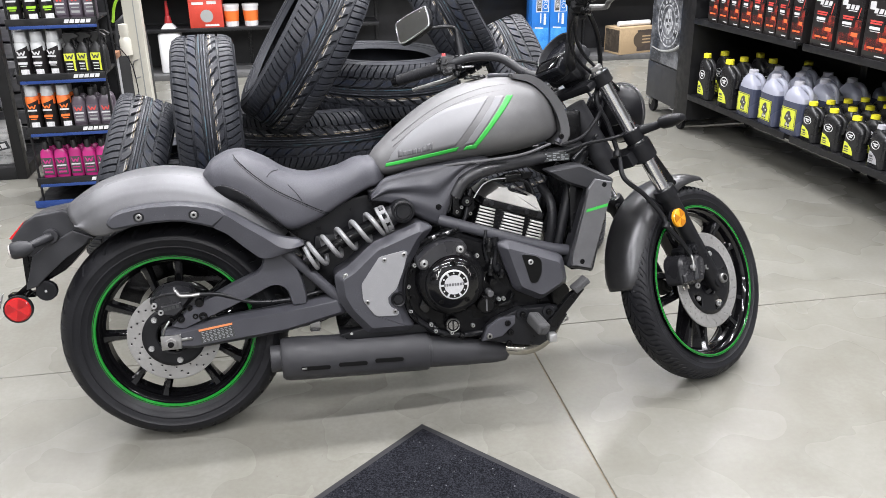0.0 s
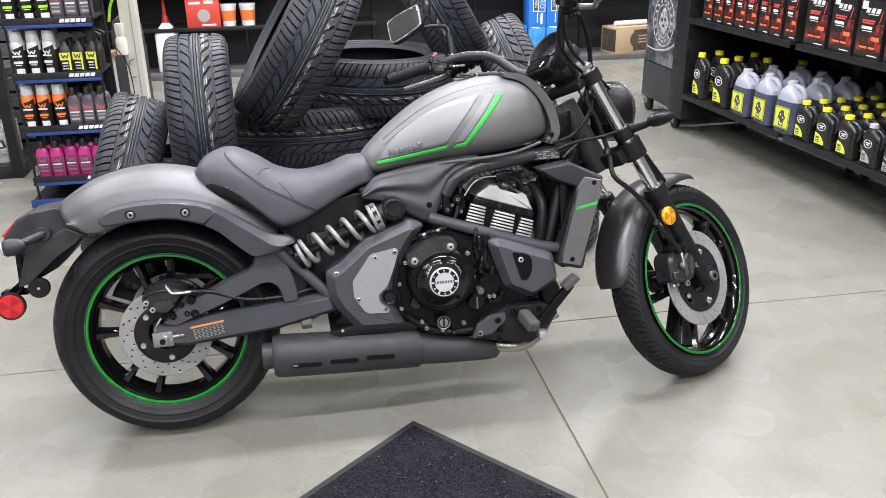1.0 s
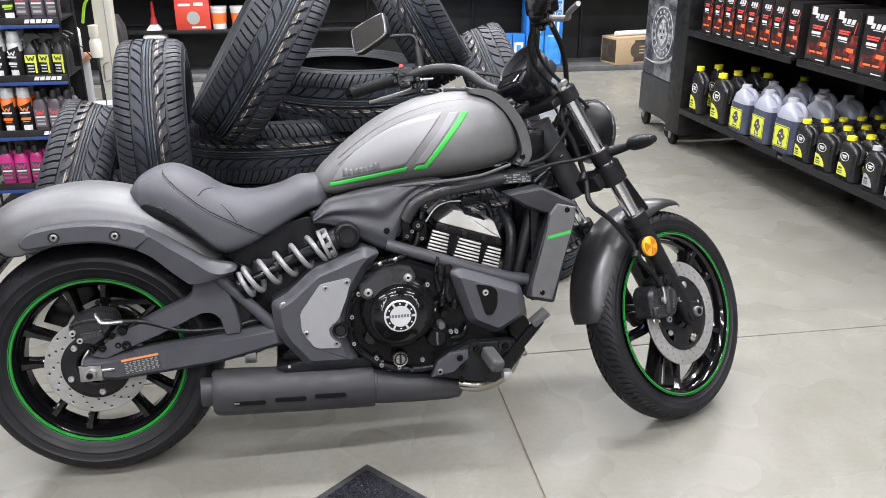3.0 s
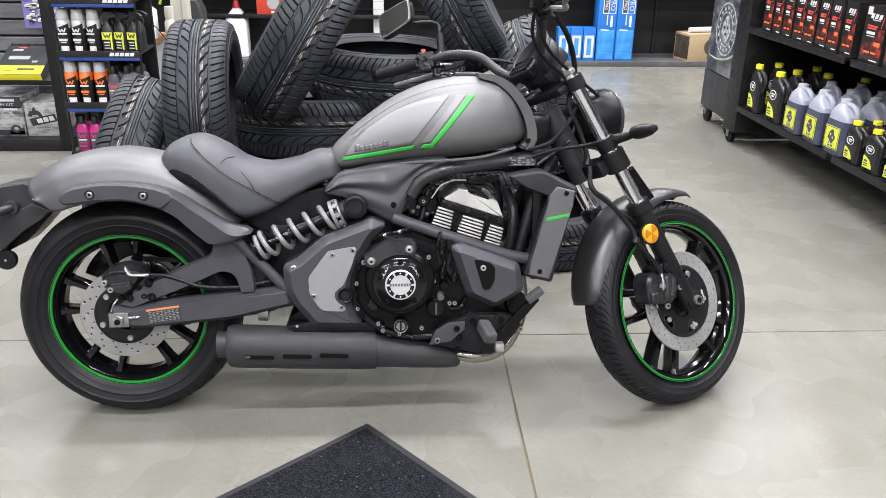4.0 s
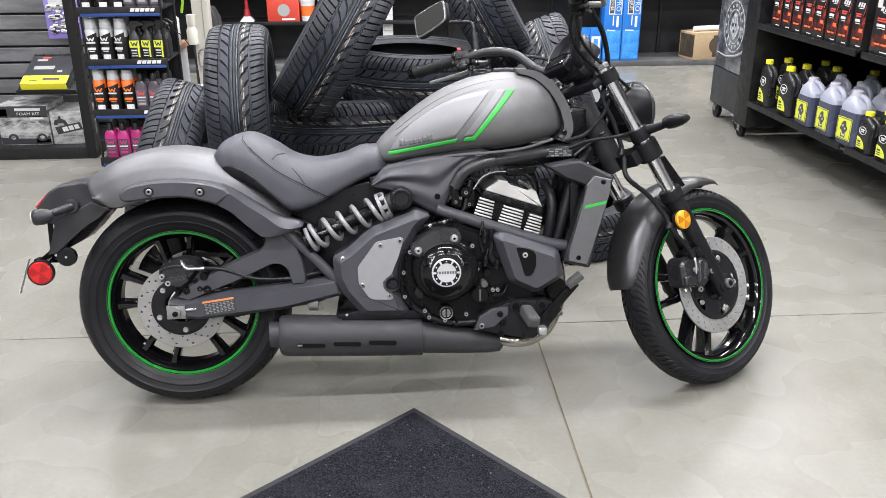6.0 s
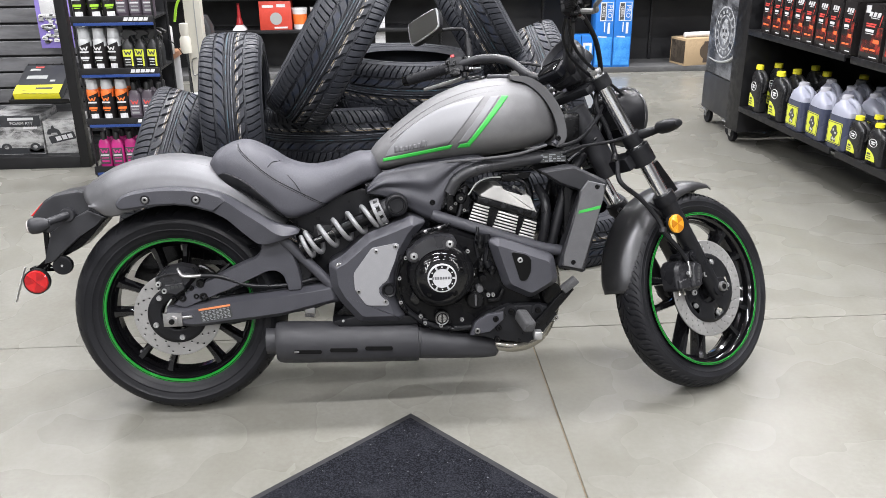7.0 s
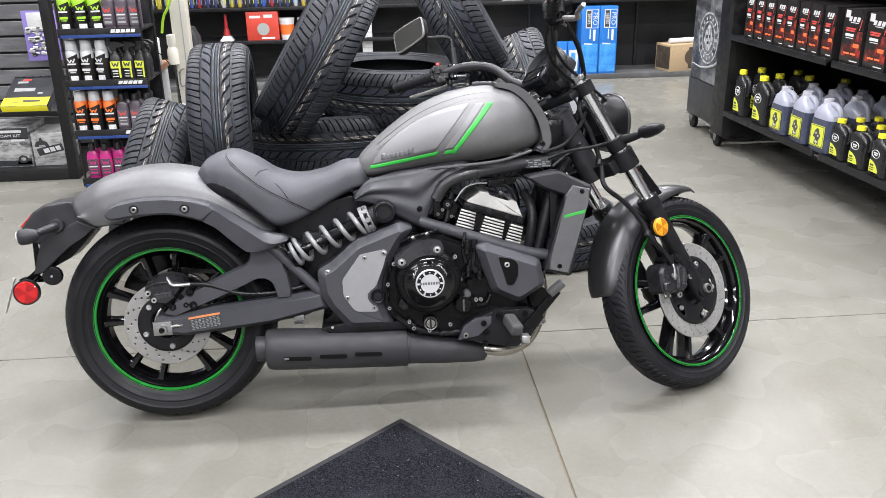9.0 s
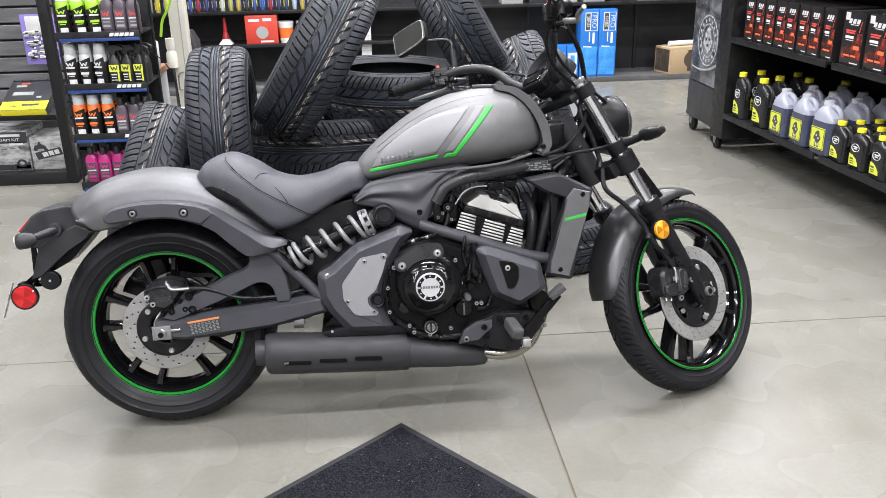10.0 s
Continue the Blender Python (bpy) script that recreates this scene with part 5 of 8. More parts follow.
part("bracket", plate_bm([(0.80, 0.655), (0.86, 0.65), (0.865, 0.60), (0.845, 0.575), (0.80, 0.58)], -0.09, -0.075, 0.003), SATIN, bike)
part("hose", tube_bm([(0.858, -0.11, 0.635), (0.885, -0.11, 0.67), (0.92, -0.10, 0.682), (0.955, -0.10, 0.683)], 0.0021, 24, 8), LABEL_GREY, bike, "pale rubber hose")
part("hose", tube_bm([(0.85, -0.10, 0.66), (0.84, -0.105, 0.62), (0.83, -0.11, 0.58), (0.81, -0.11, 0.555)], 0.006, 24, 8), MATTE, bike)
part("hose", tube_bm([(0.905, -0.14, 0.52), (0.905, -0.15, 0.48), (0.90, -0.155, 0.44), (0.915, -0.15, 0.41)], 0.006, 24, 8), MATTE, bike)
part("connector", rod_bm((0.905, -0.14, 0.50), (0.905, -0.14, 0.525), 0.014), MATTE, bike)
part("connector", rod_bm((0.912, -0.15, 0.425), (0.900, -0.15, 0.445), 0.014), MATTE, bike)
part("coolant_hose", tube_bm([(1.075, -0.05, 0.645), (1.088, -0.10, 0.60), (1.082, -0.115, 0.53), (1.07, -0.11, 0.47)], 0.014, 30, 14), MATTE, bike)
part("coolant_hose", tube_bm([(1.055, 0.05, 0.66), (1.07, 0.05, 0.61), (1.068, 0.05, 0.54), (1.06, 0.05, 0.50)], 0.011, 30, 14), MATTE, bike)
part("radiator_core", box_bm((1.14, -0.12, 0.40), (1.185, 0.12, 0.66), 0.004), SATIN, bike)
part("horn", disc_bm((1.02, -0.08, 0.56), 0.03, 0.03, 24, "Y", 0.004), SATIN, bike)

# engine shroud with its slot
SH = [(0.905, 0.510), (0.935, 0.519), (1.098, 0.460), (1.112, 0.380), (1.030, 0.332), (0.952, 0.370), (0.930, 0.432)]
part("engine_shroud", shaped_bm(SH, -0.166, -0.196, -0.12, 0.020, 0.014, 0.004), CHARCOAL, bike, "charcoal plastic engine shroud")
SLOT = [(0.968, 0.480), (1.012, 0.470), (1.026, 0.458), (1.026, 0.420), (1.013, 0.393), (0.994, 0.393), (0.984, 0.428)]
part("slot_lip", shaped_bm([(1.0 + (x - 1.0) * 1.16, 0.436 + (z - 0.436) * 1.12) for x, z in SLOT], -0.1962, -0.1972, -0.190, 0.005, 0.010, 0.0008), CHARCOAL, bike, "raised lip of the slot")
# no hole here: a proud black plate paints the slot's shade
part("shroud_slot_shade", plate_bm(fillet(SLOT, 0.010), -0.1982, -0.190, 0.001, 2), CAVITY_SHADE, bike, "black plate standing for the shaded slot")
bolt(bike, 0.994, -0.197, 0.455, 0.0080, BOLT)

# radiator shroud
rs = part("radiator_frame", shaped_bm([(1.060, 0.702), (1.158, 0.717), (1.258, 0.668), (1.240, 0.60), (1.192, 0.400), (1.112, 0.420), (1.165, 0.590), (1.182, 0.640), (1.115, 0.664)], -0.158, -0.168, -0.10, 0.007, 0.010, 0.002), TAIL_PLASTIC, bike, "black radiator surround")
part("radiator_frame", plate_bm([(1.060, 0.702), (1.158, 0.717), (1.258, 0.668), (1.240, 0.60), (1.192, 0.400), (1.112, 0.420), (1.165, 0.590), (1.182, 0.640), (1.115, 0.664)], 0.10, 0.168, 0.010, 3), MATTE, bike)
rp = part("radiator_panel", plate_bm([(1.196, 0.673), (1.246, 0.661), (1.240, 0.62), (1.182, 0.414), (1.124, 0.428), (1.128, 0.46), (1.168, 0.590), (1.174, 0.645)], -0.178, -0.160, 0.004, 3), PAINT, rs, "metallic grey radiator side panel")
part("green_stripe", plate_bm([(1.167, 0.579), (1.231, 0.592), (1.233, 0.601), (1.170, 0.588)], -0.1788, -0.177, 0.0003, 1), GREEN, rp, "bright green stripe")
bolt(rp, 1.222, -0.177, 0.655, 0.007, SATIN, 0.003)
bolt(rp, 1.154, -0.177, 0.437, 0.007, SATIN, 0.003)

# exhaust
def can(x, r, yc, zc, k=40, flat=0.82):
    return [(x, yc + r * flat * math.cos(a), zc + r * math.sin(a)) for a in np.linspace(0, 2 * math.pi, k, endpoint=False)]


MY = -0.125
MZ = -0.016
muffler = loft("muffler", [can(x, r + 0.002, MY, z + MZ) for x, r, z in ((0.255, 0.030, 0.243), (0.256, 0.036, 0.243), (0.284, 0.036, 0.242), (0.285, 0.052, 0.240), (0.292, 0.058, 0.239), (0.31, 0.0605, 0.238), (0.50, 0.059, 0.229), (0.69, 0.0575, 0.221), (0.698, 0.056, 0.221), (0.699, 0.049, 0.220), (0.706, 0.049, 0.219), (0.707, 0.0475, 0.2175), (0.80, 0.040, 0.205), (0.90, 0.030, 0.192), (0.930, 0.024, 0.189), (0.938, 0.015, 0.189))], EXHAUST, bike, "matte black exhaust muffler", smooth=30)
# slots are not cut: black plates carry their shade as colour
for x0 in (0.340, 0.443, 0.545):
    s = part("muffler_slot_shade", plate_bm([(x0, 0.200), (x0 - 0.004, 0.206), (x0, 0.212), (x0 + 0.074, 0.2085), (x0 + 0.078, 0.2025), (x0 + 0.074, 0.1965)], -0.1768, -0.150, 0.001, 1), CAVITY_SHADE, muffler, "black plate standing for a shaded muffler slot")
# steel chip standing for the glint at the first slot's end
part("slot_gleam", box_bm((0.338, -0.179, 0.203), (0.352, -0.172, 0.209), 0.002), STEEL, muffler)
for x0 in (0.40, 0.56):
    bolt(muffler, x0, -0.150, 0.1755, 0.008, STEEL)
part("header_pipe", tube_bm([(0.93, MY, 0.187), (0.985, MY - 0.005, 0.179), (1.04, -0.11, 0.184), (1.085, -0.09, 0.215), (1.12, -0.07, 0.30), (1.11, -0.05, 0.42), (1.06, -0.05, 0.50)], 0.021, 60, 16), HEADER, bike, "dull polished steel header pipe")
part("muffler_mount", box_bm((0.37, -0.13, 0.295), (0.40, -0.10, 0.33), 0.004), STEEL, bike)

# footpeg, bracket and brake pedal
part("peg_bracket", plate_bm([(0.850, 0.232), (0.858, 0.265), (0.885, 0.290), (0.962, 0.318), (1.06, 0.316), (1.095, 0.306), (1.105, 0.285), (1.06, 0.225), (1.02, 0.20), (0.954, 0.212), (0.90, 0.225)], -0.185, -0.150, 0.006, 2), MATTE, bike, "black footpeg bracket")
part("heel_guard", plate_bm([(0.846, 0.236), (0.862, 0.275), (0.90, 0.298), (0.945, 0.302), (0.945, 0.280), (0.905, 0.245)], -0.198, -0.18, 0.004, 2), CHARCOAL, bike)
for bx, bz in ((0.868, 0.250), (0.922, 0.283), (0.968, 0.303), (1.046, 0.303), (0.93, 0.255), (0.925, 0.222)):
    bolt(bike, bx, -0.196, bz, 0.009, STEEL if bx < 0.9 else SATIN)
for bx in (0.968, 1.046):
    part("bush", lathe_bm([(0.009, -0.004), (0.017, -0.004), (0.018, 0.004), (0.009, 0.004)], 24, at=(bx, -0.187, 0.303)), RUBBER, bike)
peg = part("footpeg", box_bm((-0.0215, -0.045, -0.021), (0.0215, 0.045, 0.021), 0.014, 5), PEG_RUBBER, bike, "grooved grey-black rubber footpeg")
peg.matrix_local = pose(1.002, -0.232, 0.284, 16, 8, 14) @ Matrix.Diagonal((0.84, 0.88, 0.84, 1))
for gx in (-0.0085, 0.0, 0.0085):
    for gy in (-0.026, -0.008, 0.010, 0.028):
        part("rubber_rib", box_bm((gx - 0.0026, gy - 0.0065, 0.0200), (gx + 0.0026, gy + 0.0065, 0.0222), 0.001, 1), PEG_RUBBER, peg)
part("end_face", disc_bm((0, -0.0445, 0), 0.014, -0.003, 24, "Y", 0.002), PEG_RUBBER, peg)
part("peg_hinge", box_bm((1.020, -0.275, 0.238), (1.044, -0.245, 0.262), 0.005), BOLT, bike, "bare alloy hinge")
part("pedal_spring", tube_bm([(1.045 + 0.055 * t + 0.005 * math.cos(60 * t), -0.17 + 0.005 * math.sin(60 * t), 0.235 + 0.03 * t) for t in np.linspace(0, 1, 90)], 0.0014, 90, 6, smooth=False), STEEL, bike)
part("brake_pedal", plate_bm([(1.030, 0.262), (1.045, 0.278), (1.105, 0.345), (1.140, 0.372), (1.152, 0.360), (1.120, 0.325), (1.06, 0.255)], -0.200, -0.178, 0.004, 2), SATIN, bike)
part("pedal_pad", box_bm((-0.026, -0.022, -0.008), (0.026, 0.022, 0.009), 0.004), PEG_RUBBER, bike, "grey rubber pedal pad").matrix_local = pose(1.136, -0.205, 0.378, 0, -38, 0)
part("engine_mount", plate_bm([(0.97, 0.30), (0.98, 0.40), (1.06, 0.44), (1.105, 0.36), (1.10, 0.30), (1.05, 0.27)], -0.135, 0.10, 0.008), SATIN, bike)
part("oil_filter", rod_bm((1.06, -0.03, 0.335), (1.10, -0.14, 0.335), 0.034, n=28, bevel=0.004), SATIN, bike)
part("skid", box_bm((0.70, -0.12, 0.215), (1.02, 0.12, 0.245), 0.012), SATIN, bike)

# smaller fittings of the engine bay
for k in range(5):
    part("pipe_clip", rod_bm((0.704 + 0.020 * k, -0.163, 0.536 + 0.0045 * k), (0.712 + 0.020 * k, -0.164, 0.540 + 0.0045 * k), 0.0058, n=10), STEEL if k % 2 else SATIN, bike)
part("oil_line", tube_bm([(0.895, -0.150, 0.47), (0.885, -0.165, 0.44), (0.865, -0.170, 0.425), (0.862, -0.165, 0.40)], 0.0045, 24, 8), SATIN, bike)
part("switch_plug", lathe_bm([(0.0, -0.012), (0.010, -0.012), (0.012, -0.004), (0.012, 0.02)], 18, at=(0.888, -0.172, 0.402)), SATIN, bike)
part("coil_bracket", plate_bm([(0.905, 0.665), (1.0, 0.690), (1.06, 0.685), (1.05, 0.668), (0.99, 0.660)], -0.03, -0.015, 0.003), SATIN, bike)
part("ignition_coil", box_bm((0.965, -0.055, 0.662), (1.02, -0.025, 0.688), 0.006), SATIN, bike)
part("plug_lead", tube_bm([(1.00, -0.05, 0.675), (1.035, -0.06, 0.655), (1.052, -0.06, 0.62)], 0.005, 20, 8), MATTE, bike)
part("relay_box", box_bm((0.795, -0.115, 0.590), (0.815, -0.085, 0.650), 0.003), SATIN, bike)
for bx, bz in ((0.805, 0.643), (0.806, 0.600), (0.82, 0.612), (0.845, 0.592)):
    bolt(bike, bx, -0.116, bz, 0.005, STEEL, 0.004)
part("muffler_stay", plate_bm([(0.46, 0.30), (0.50, 0.34), (0.545, 0.335), (0.55, 0.29)], -0.135, -0.12, 0.003), SATIN, bike)
part("cover_badge", disc_bm((0.482, -0.166, 0.290), 0.004, -0.004, 14, "Y", 0.001), LABEL_GREY, bike)
part("stator_window", plate_bm([(0.675, 0.345), (0.69, 0.325), (0.705, 0.335), (0.700, 0.365), (0.685, 0.37)], -0.172, -0.15, 0.006), GLOSS, crank)
part("pump_line", tube_bm([(0.905, -0.165, 0.33), (0.935, -0.165, 0.335), (0.95, -0.16, 0.36)], 0.008, 20, 10), SATIN, bike)
# bright steel arcs and waves standing for reflections on the gloss black cover
for k, (a0, a1, r0, r1) in enumerate(((22, 80, 0.0665, 0.0670), (100, 158, 0.0670, 0.0665), (30, 58, 0.0500, 0.0610), (40, 72, 0.0530, 0.0625), (108, 140, 0.0625, 0.0530), (122, 150, 0.0610, 0.0500), (136, 160, 0.0600, 0.0490), (20, 44, 0.0490, 0.0600))):
    arc = [(radians(a0 + (a1 - a0) * s), r0 + (r1 - r0) * s + (0.0022 * math.sin(s * 2 * math.pi) if k > 1 else 0)) for s in np.linspace(0, 1, 16)]
    part("flute", tube_bm([(0.767 + r * math.cos(a), -0.2195 + 42 * (r - 0.05) ** 2 if r < 0.0665 else -0.2135, 0.418 + r * math.sin(a)) for a, r in arc], (0.0009, 0.0022) if k > 1 else 0.0009, 16, 8), STEEL, clutch, "steel line standing for a reflection on the gloss cover")

for cx_, cz_, a_ in ((0.657, 0.455, 75), (0.648, 0.380, 90), (0.662, 0.318, -60), (0.735, 0.258, -15)):
    d_ = Vector((math.cos(radians(a_)), 0, math.sin(radians(a_)))) * 0.006
    part("lead_clip", rod_bm(Vector((cx_, -0.176, cz_)) - d_, Vector((cx_, -0.176, cz_)) + d_, 0.0048, n=10, bevel=0.001), SATIN, crank)
part("plug_cable", tube_bm([(0.690, -0.158, 0.528), (0.720, -0.162, 0.543), (0.765, -0.160, 0.551), (0.800, -0.150, 0.560)], 0.0045, 24, 8), MATTE, crank)
part("sensor_lead", tube_bm([(0.655, -0.170, 0.465), (0.643, -0.176, 0.42), (0.646, -0.176, 0.36), (0.668, -0.174, 0.31)], 0.0035, 24, 8), SATIN, crank)
part("cable_guide", tube_bm([(0.880, -0.150, 0.548), (0.872, -0.158, 0.50), (0.878, -0.160, 0.46)], 0.0045, 20, 8), MATTE, crank)
for px_, pz_ in ((0.884, 0.520), (0.884, 0.498)):
    part("plug_body", rod_bm((px_, -0.158, pz_ - 0.007), (px_, -0.158, pz_ + 0.007), 0.0125, 0.0105, 16, 0.002), GLOSS, crank)
part("spring_hook", lathe_bm([(0.004, -0.003), (0.008, -0.003), (0.008, 0.003), (0.004, 0.003)], 16, close=True, at=(1.104, -0.17, 0.270)), STEEL, bike)

# front end, turned to the left about the steering axis
RAKE, STEER = 30.0, 29.5
AX_F = Vector((1.596, 0, 0.291))
fwd = Vector((math.cos(radians(RAKE)), 0, math.sin(radians(RAKE))))
axis = Vector((-math.sin(radians(RAKE)), 0, math.cos(radians(RAKE))))
PIVOT = AX_F - fwd * 0.058
TURNED = Matrix.Translation(PIVOT) @ Matrix.Rotation(radians(STEER), 4, axis) @ Matrix.Translation(-PIVOT)
FK = -0.105


def front(name, bm, mat, label="", smooth=35):
    ob = part(name, bm, mat, bike, label, smooth)
    ob.matrix_local = TURNED
    return ob


def leg(s, y=FK, off=0.048):
    """A point s metres up a fork leg from the axle."""
    p = PIVOT + fwd * off + axis * s
    return Vector((p.x, y, p.z))


ROLLED = Matrix.Translation((1.5885, 0.003, 0.2915)) @ Matrix.Rotation(radians(31.3), 4, axis) @ Matrix.Translation(-AX_F)
wheel("front_wheel", AX_F, 0.052, 0.309, 0.2405, 0.150, -0.058, 48, 37, bike, ROLLED)
for sy in (-1, 1):
    front("fork_slider", rod_bm(leg(-0.028, FK * sy), leg(0.330, FK * sy), 0.0235, 0.0285, 28, 0.006), MATTE, "black fork slider")
    front("fork_seal", rod_bm(leg(0.318, FK * sy), leg(0.352, FK * sy), 0.034, 0.033, 28, 0.005), MATTE)
    front("fork_tube", rod_bm(leg(0.30, FK * sy), leg(0.765, FK * sy), 0.0205, n=32), FORK_CHROME, "chromed fork tube")
    front("fork_cap", rod_bm(leg(0.765, FK * sy), leg(0.778, FK * sy), 0.019, n=6, bevel=0.003), STEEL)
    front("axle_clamp", rod_bm(AX_F + Vector((0, FK * sy - 0.022 * sy, 0)), AX_F + Vector((0, FK * sy + 0.03 * sy, 0)), 0.030, n=28, bevel=0.005), MATTE)
front("front_axle", rod_bm(AX_F + Vector((0, -0.138, 0)), AX_F + Vector((0, 0.138, 0)), 0.0115, n=24, bevel=0.002), STEEL)
front("axle_collar", lathe_bm([(0.009, -0.004), (0.0140, -0.004), (0.0155, 0.0), (0.0155, 0.006)], 28, at=AX_F + Vector((0, -0.134, 0))), STEEL)
# black disc on the axle end; the socket's shade is its colour
front("axle_socket", disc_bm(AX_F + Vector((0, -0.138, 0)), 0.0085, -0.001, 12), CAVITY_SHADE)


def clamp(name, s, r, thick):
    bm = bmesh.new()
    for sy in (-1, 1):
        rod_bm(leg(s - thick / 2, FK * sy), leg(s + thick / 2, FK * sy), r, n=28, bevel=0.004, bm=bm)
    c = leg(s, 0, 0.025)
    m = Matrix.Translation(c) @ Matrix.Rotation(radians(-RAKE), 4, "Y")
    box = box_bm((-0.040, FK, -thick / 2 + 0.008), (0.022, -FK, thick / 2 - 0.006), 0.008)
    bmesh.ops.transform(box, matrix=m, verts=box.verts)
    me = bpy.data.meshes.new("tmp")
    box.to_mesh(me)
    box.free()
    bm.from_mesh(me)
    bpy.data.meshes.remove(me)
    return front(name, bm, MATTE, "black triple clamp")


clamp("lower_clamp", 0.488, 0.036, 0.058)
clamp("upper_clamp", 0.738, 0.029, 0.038)
part("steering_head", rod_bm(PIVOT + axis * 0.47, PIVOT + axis * 0.70, 0.036, n=28), TAIL_PLASTIC, bike, "black steering head")

# front fender
def ff(u, v):
    a = radians(72 + (178 - 72) * u)
    rad = 0.338 + 0.012 * math.sin(u * math.pi) - 0.003 * u
    w = np.interp(u, [0, 0.06, 0.2, 0.5, 0.8, 0.95, 1], [0.035, 0.058, 0.070, 0.075, 0.075, 0.069, 0.052])
    drop = np.interp(u, [0, 0.15, 0.4, 0.75, 0.95, 1], [0.01, 0.03, 0.060, 0.075, 0.07, 0.055])
    s = 2 * v - 1
    t = abs(s) * math.pi / 2
    y, r = w * math.sin(t) ** 0.8, rad - drop * (1 - math.cos(t)) ** 1.3
    return (r * math.cos(a), math.copysign(y, s), r * math.sin(a))


fen = grid_skin("front_fender", ff, 50, 25, FENDER_BLACK, bike, "dark metallic grey front fender", 0.003)
fen.matrix_local = TURNED @ Matrix.Translation(AX_F)
for sy in (-1, 1):
    front("fender_bracket", tube_bm([leg(0.24, FK * sy * 0.9), leg(0.28, FK * sy * 0.75) + Vector((-0.03, 0, 0.01)), leg(0.30, FK * sy * 0.6) + Vector((-0.05, 0, 0.02))], 0.008, 12, 8), MATTE)
front("fork_guard", plate_bm(fillet([(leg(0.33).x + 0.020, leg(0.33).z + 0.010), (leg(0.43).x + 0.022, leg(0.43).z + 0.012), (leg(0.44).x + 0.050, leg(0.44).z + 0.030), (leg(0.33).x + 0.072, leg(0.33).z + 0.030)], 0.008), -0.095, -0.082, 0.003), SATIN, "black fork guard fin")

# caliper, hose and side reflector
CX, CZ = 1.474, 0.342
fc = front("front_caliper", shaped_bm([(CX + x, CZ + z) for x, z in ((-0.050, -0.050), (-0.056, 0.018), (-0.040, 0.040), (0.030, 0.046), (0.054, 0.030), (0.058, -0.020), (0.040, -0.056))], -0.110, -0.121, -0.055, 0.010, 0.012, 0.003), CALIPER, "black two-piston brake caliper")
part("piston_lobe", shaped_bm([(CX + x, CZ + z) for x, z in ((0.000, -0.046), (0.004, 0.026), (0.018, 0.036), (0.046, 0.028), (0.050, -0.012), (0.034, -0.050))], -0.122, -0.131, -0.115, 0.007, 0.010, 0.002), CALIPER, fc)
part("caliper_step", shaped_bm([(CX + x, CZ + z) for x, z in ((-0.048, -0.046), (-0.050, -0.018), (-0.006, -0.012), (-0.004, -0.048))], -0.121, -0.126, -0.115, 0.005, 0.006, 0.002), CALIPER, fc)
for dx, dz, br in ((0.016, 0.054, 0.015), (-0.014, 0.050, 0.012)):
    part("slide_boot", lathe_bm([(0.0, -0.012), (br * 0.5, -0.012), (br * 0.6, -0.008), (br, -0.008), (br, 0.0), (br * 0.85, 0.003), (br, 0.006), (br, 0.050)], 24, at=(CX + dx, -0.120, CZ + dz)), MATTE, fc)
part("pad_spring", box_bm((CX - 0.030, -0.105, CZ + 0.038), (CX + 0.030, -0.070, CZ + 0.050), 0.003), SATIN, fc)
for dx in (-0.032, -0.012):
    part("pad_pin", rod_bm((CX + dx, -0.100, CZ - 0.052), (CX + dx - 0.002, -0.104, CZ - 0.064), 0.004, n=12), HEADER, fc)
part("marking", bars_bm([(0.010 * (k - 2), 0, 0.007, 0.010) for k in range(5)], pose(CX + 0.026, -0.1312, CZ - 0.006, 90) @ pose(0, 0, 0, 0, 0, 80), 0.001), PEG_RUBBER, fc, smooth=0)
front("caliper_bracket", plate_bm([(CX + 0.04, CZ + 0.03), (CX + 0.045, CZ + 0.070), (CX + 0.09, CZ + 0.060), (CX + 0.11, CZ - 0.02), (CX + 0.06, CZ - 0.045)], -0.100, -0.080, 0.004), MATTE)
for dx, dz, yy in ((0.050, 0.056, -0.120), (0.066, -0.008, -0.116), (0.020, -0.060, -0.108)):
    front("bolt", disc_bm((CX + dx, yy, CZ + dz), 0.009, -0.007, 14, "Y", 0.0015), BOLT)
    # flat black disc standing for the shaded hexagon hole
    front("bolt_socket", disc_bm((CX + dx, yy - 0.007, CZ + dz), 0.004, -0.0006, 6), CAVITY_SHADE)
front("banjo_bolt", disc_bm((CX - 0.012, -0.126, CZ), 0.009, -0.009, 6, "Y", 0.001), BOLT)
front("banjo_fitting", tube_bm([(CX - 0.012, -0.132, CZ - 0.012), (CX - 0.012, -0.134, CZ + 0.02), (CX - 0.014, -0.13, CZ + 0.040)], 0.0045, 12, 10), STEEL)
front("brake_hose", tube_bm([(CX - 0.014, -0.13, CZ + 0.038), (1.432, -0.127, 0.420), (1.388, -0.122, 0.470), (1.372, -0.118, 0.512), (1.318, -0.11, 0.577), (1.258, -0.098, 0.632), (1.268, -0.082, 0.70), (1.245, -0.08, 0.795), (1.213, -0.08, 0.868), (1.235, -0.09, 0.95), (1.16, -0.17, 1.02), (1.06, -0.24, 1.07)], 0.0072, 110, 10), MATTE)
for px_, pz_ in ((1.385, 0.478), (1.262, 0.705)):
    front("hose_clip", rod_bm((px_ - 0.004, -0.12 if px_ > 1.3 else -0.082, pz_ - 0.008), (px_ + 0.002, -0.12 if px_ > 1.3 else -0.082, pz_ + 0.008), 0.011, n=14), MATTE)
AMP = leg(0.259, -0.132, 0.016)
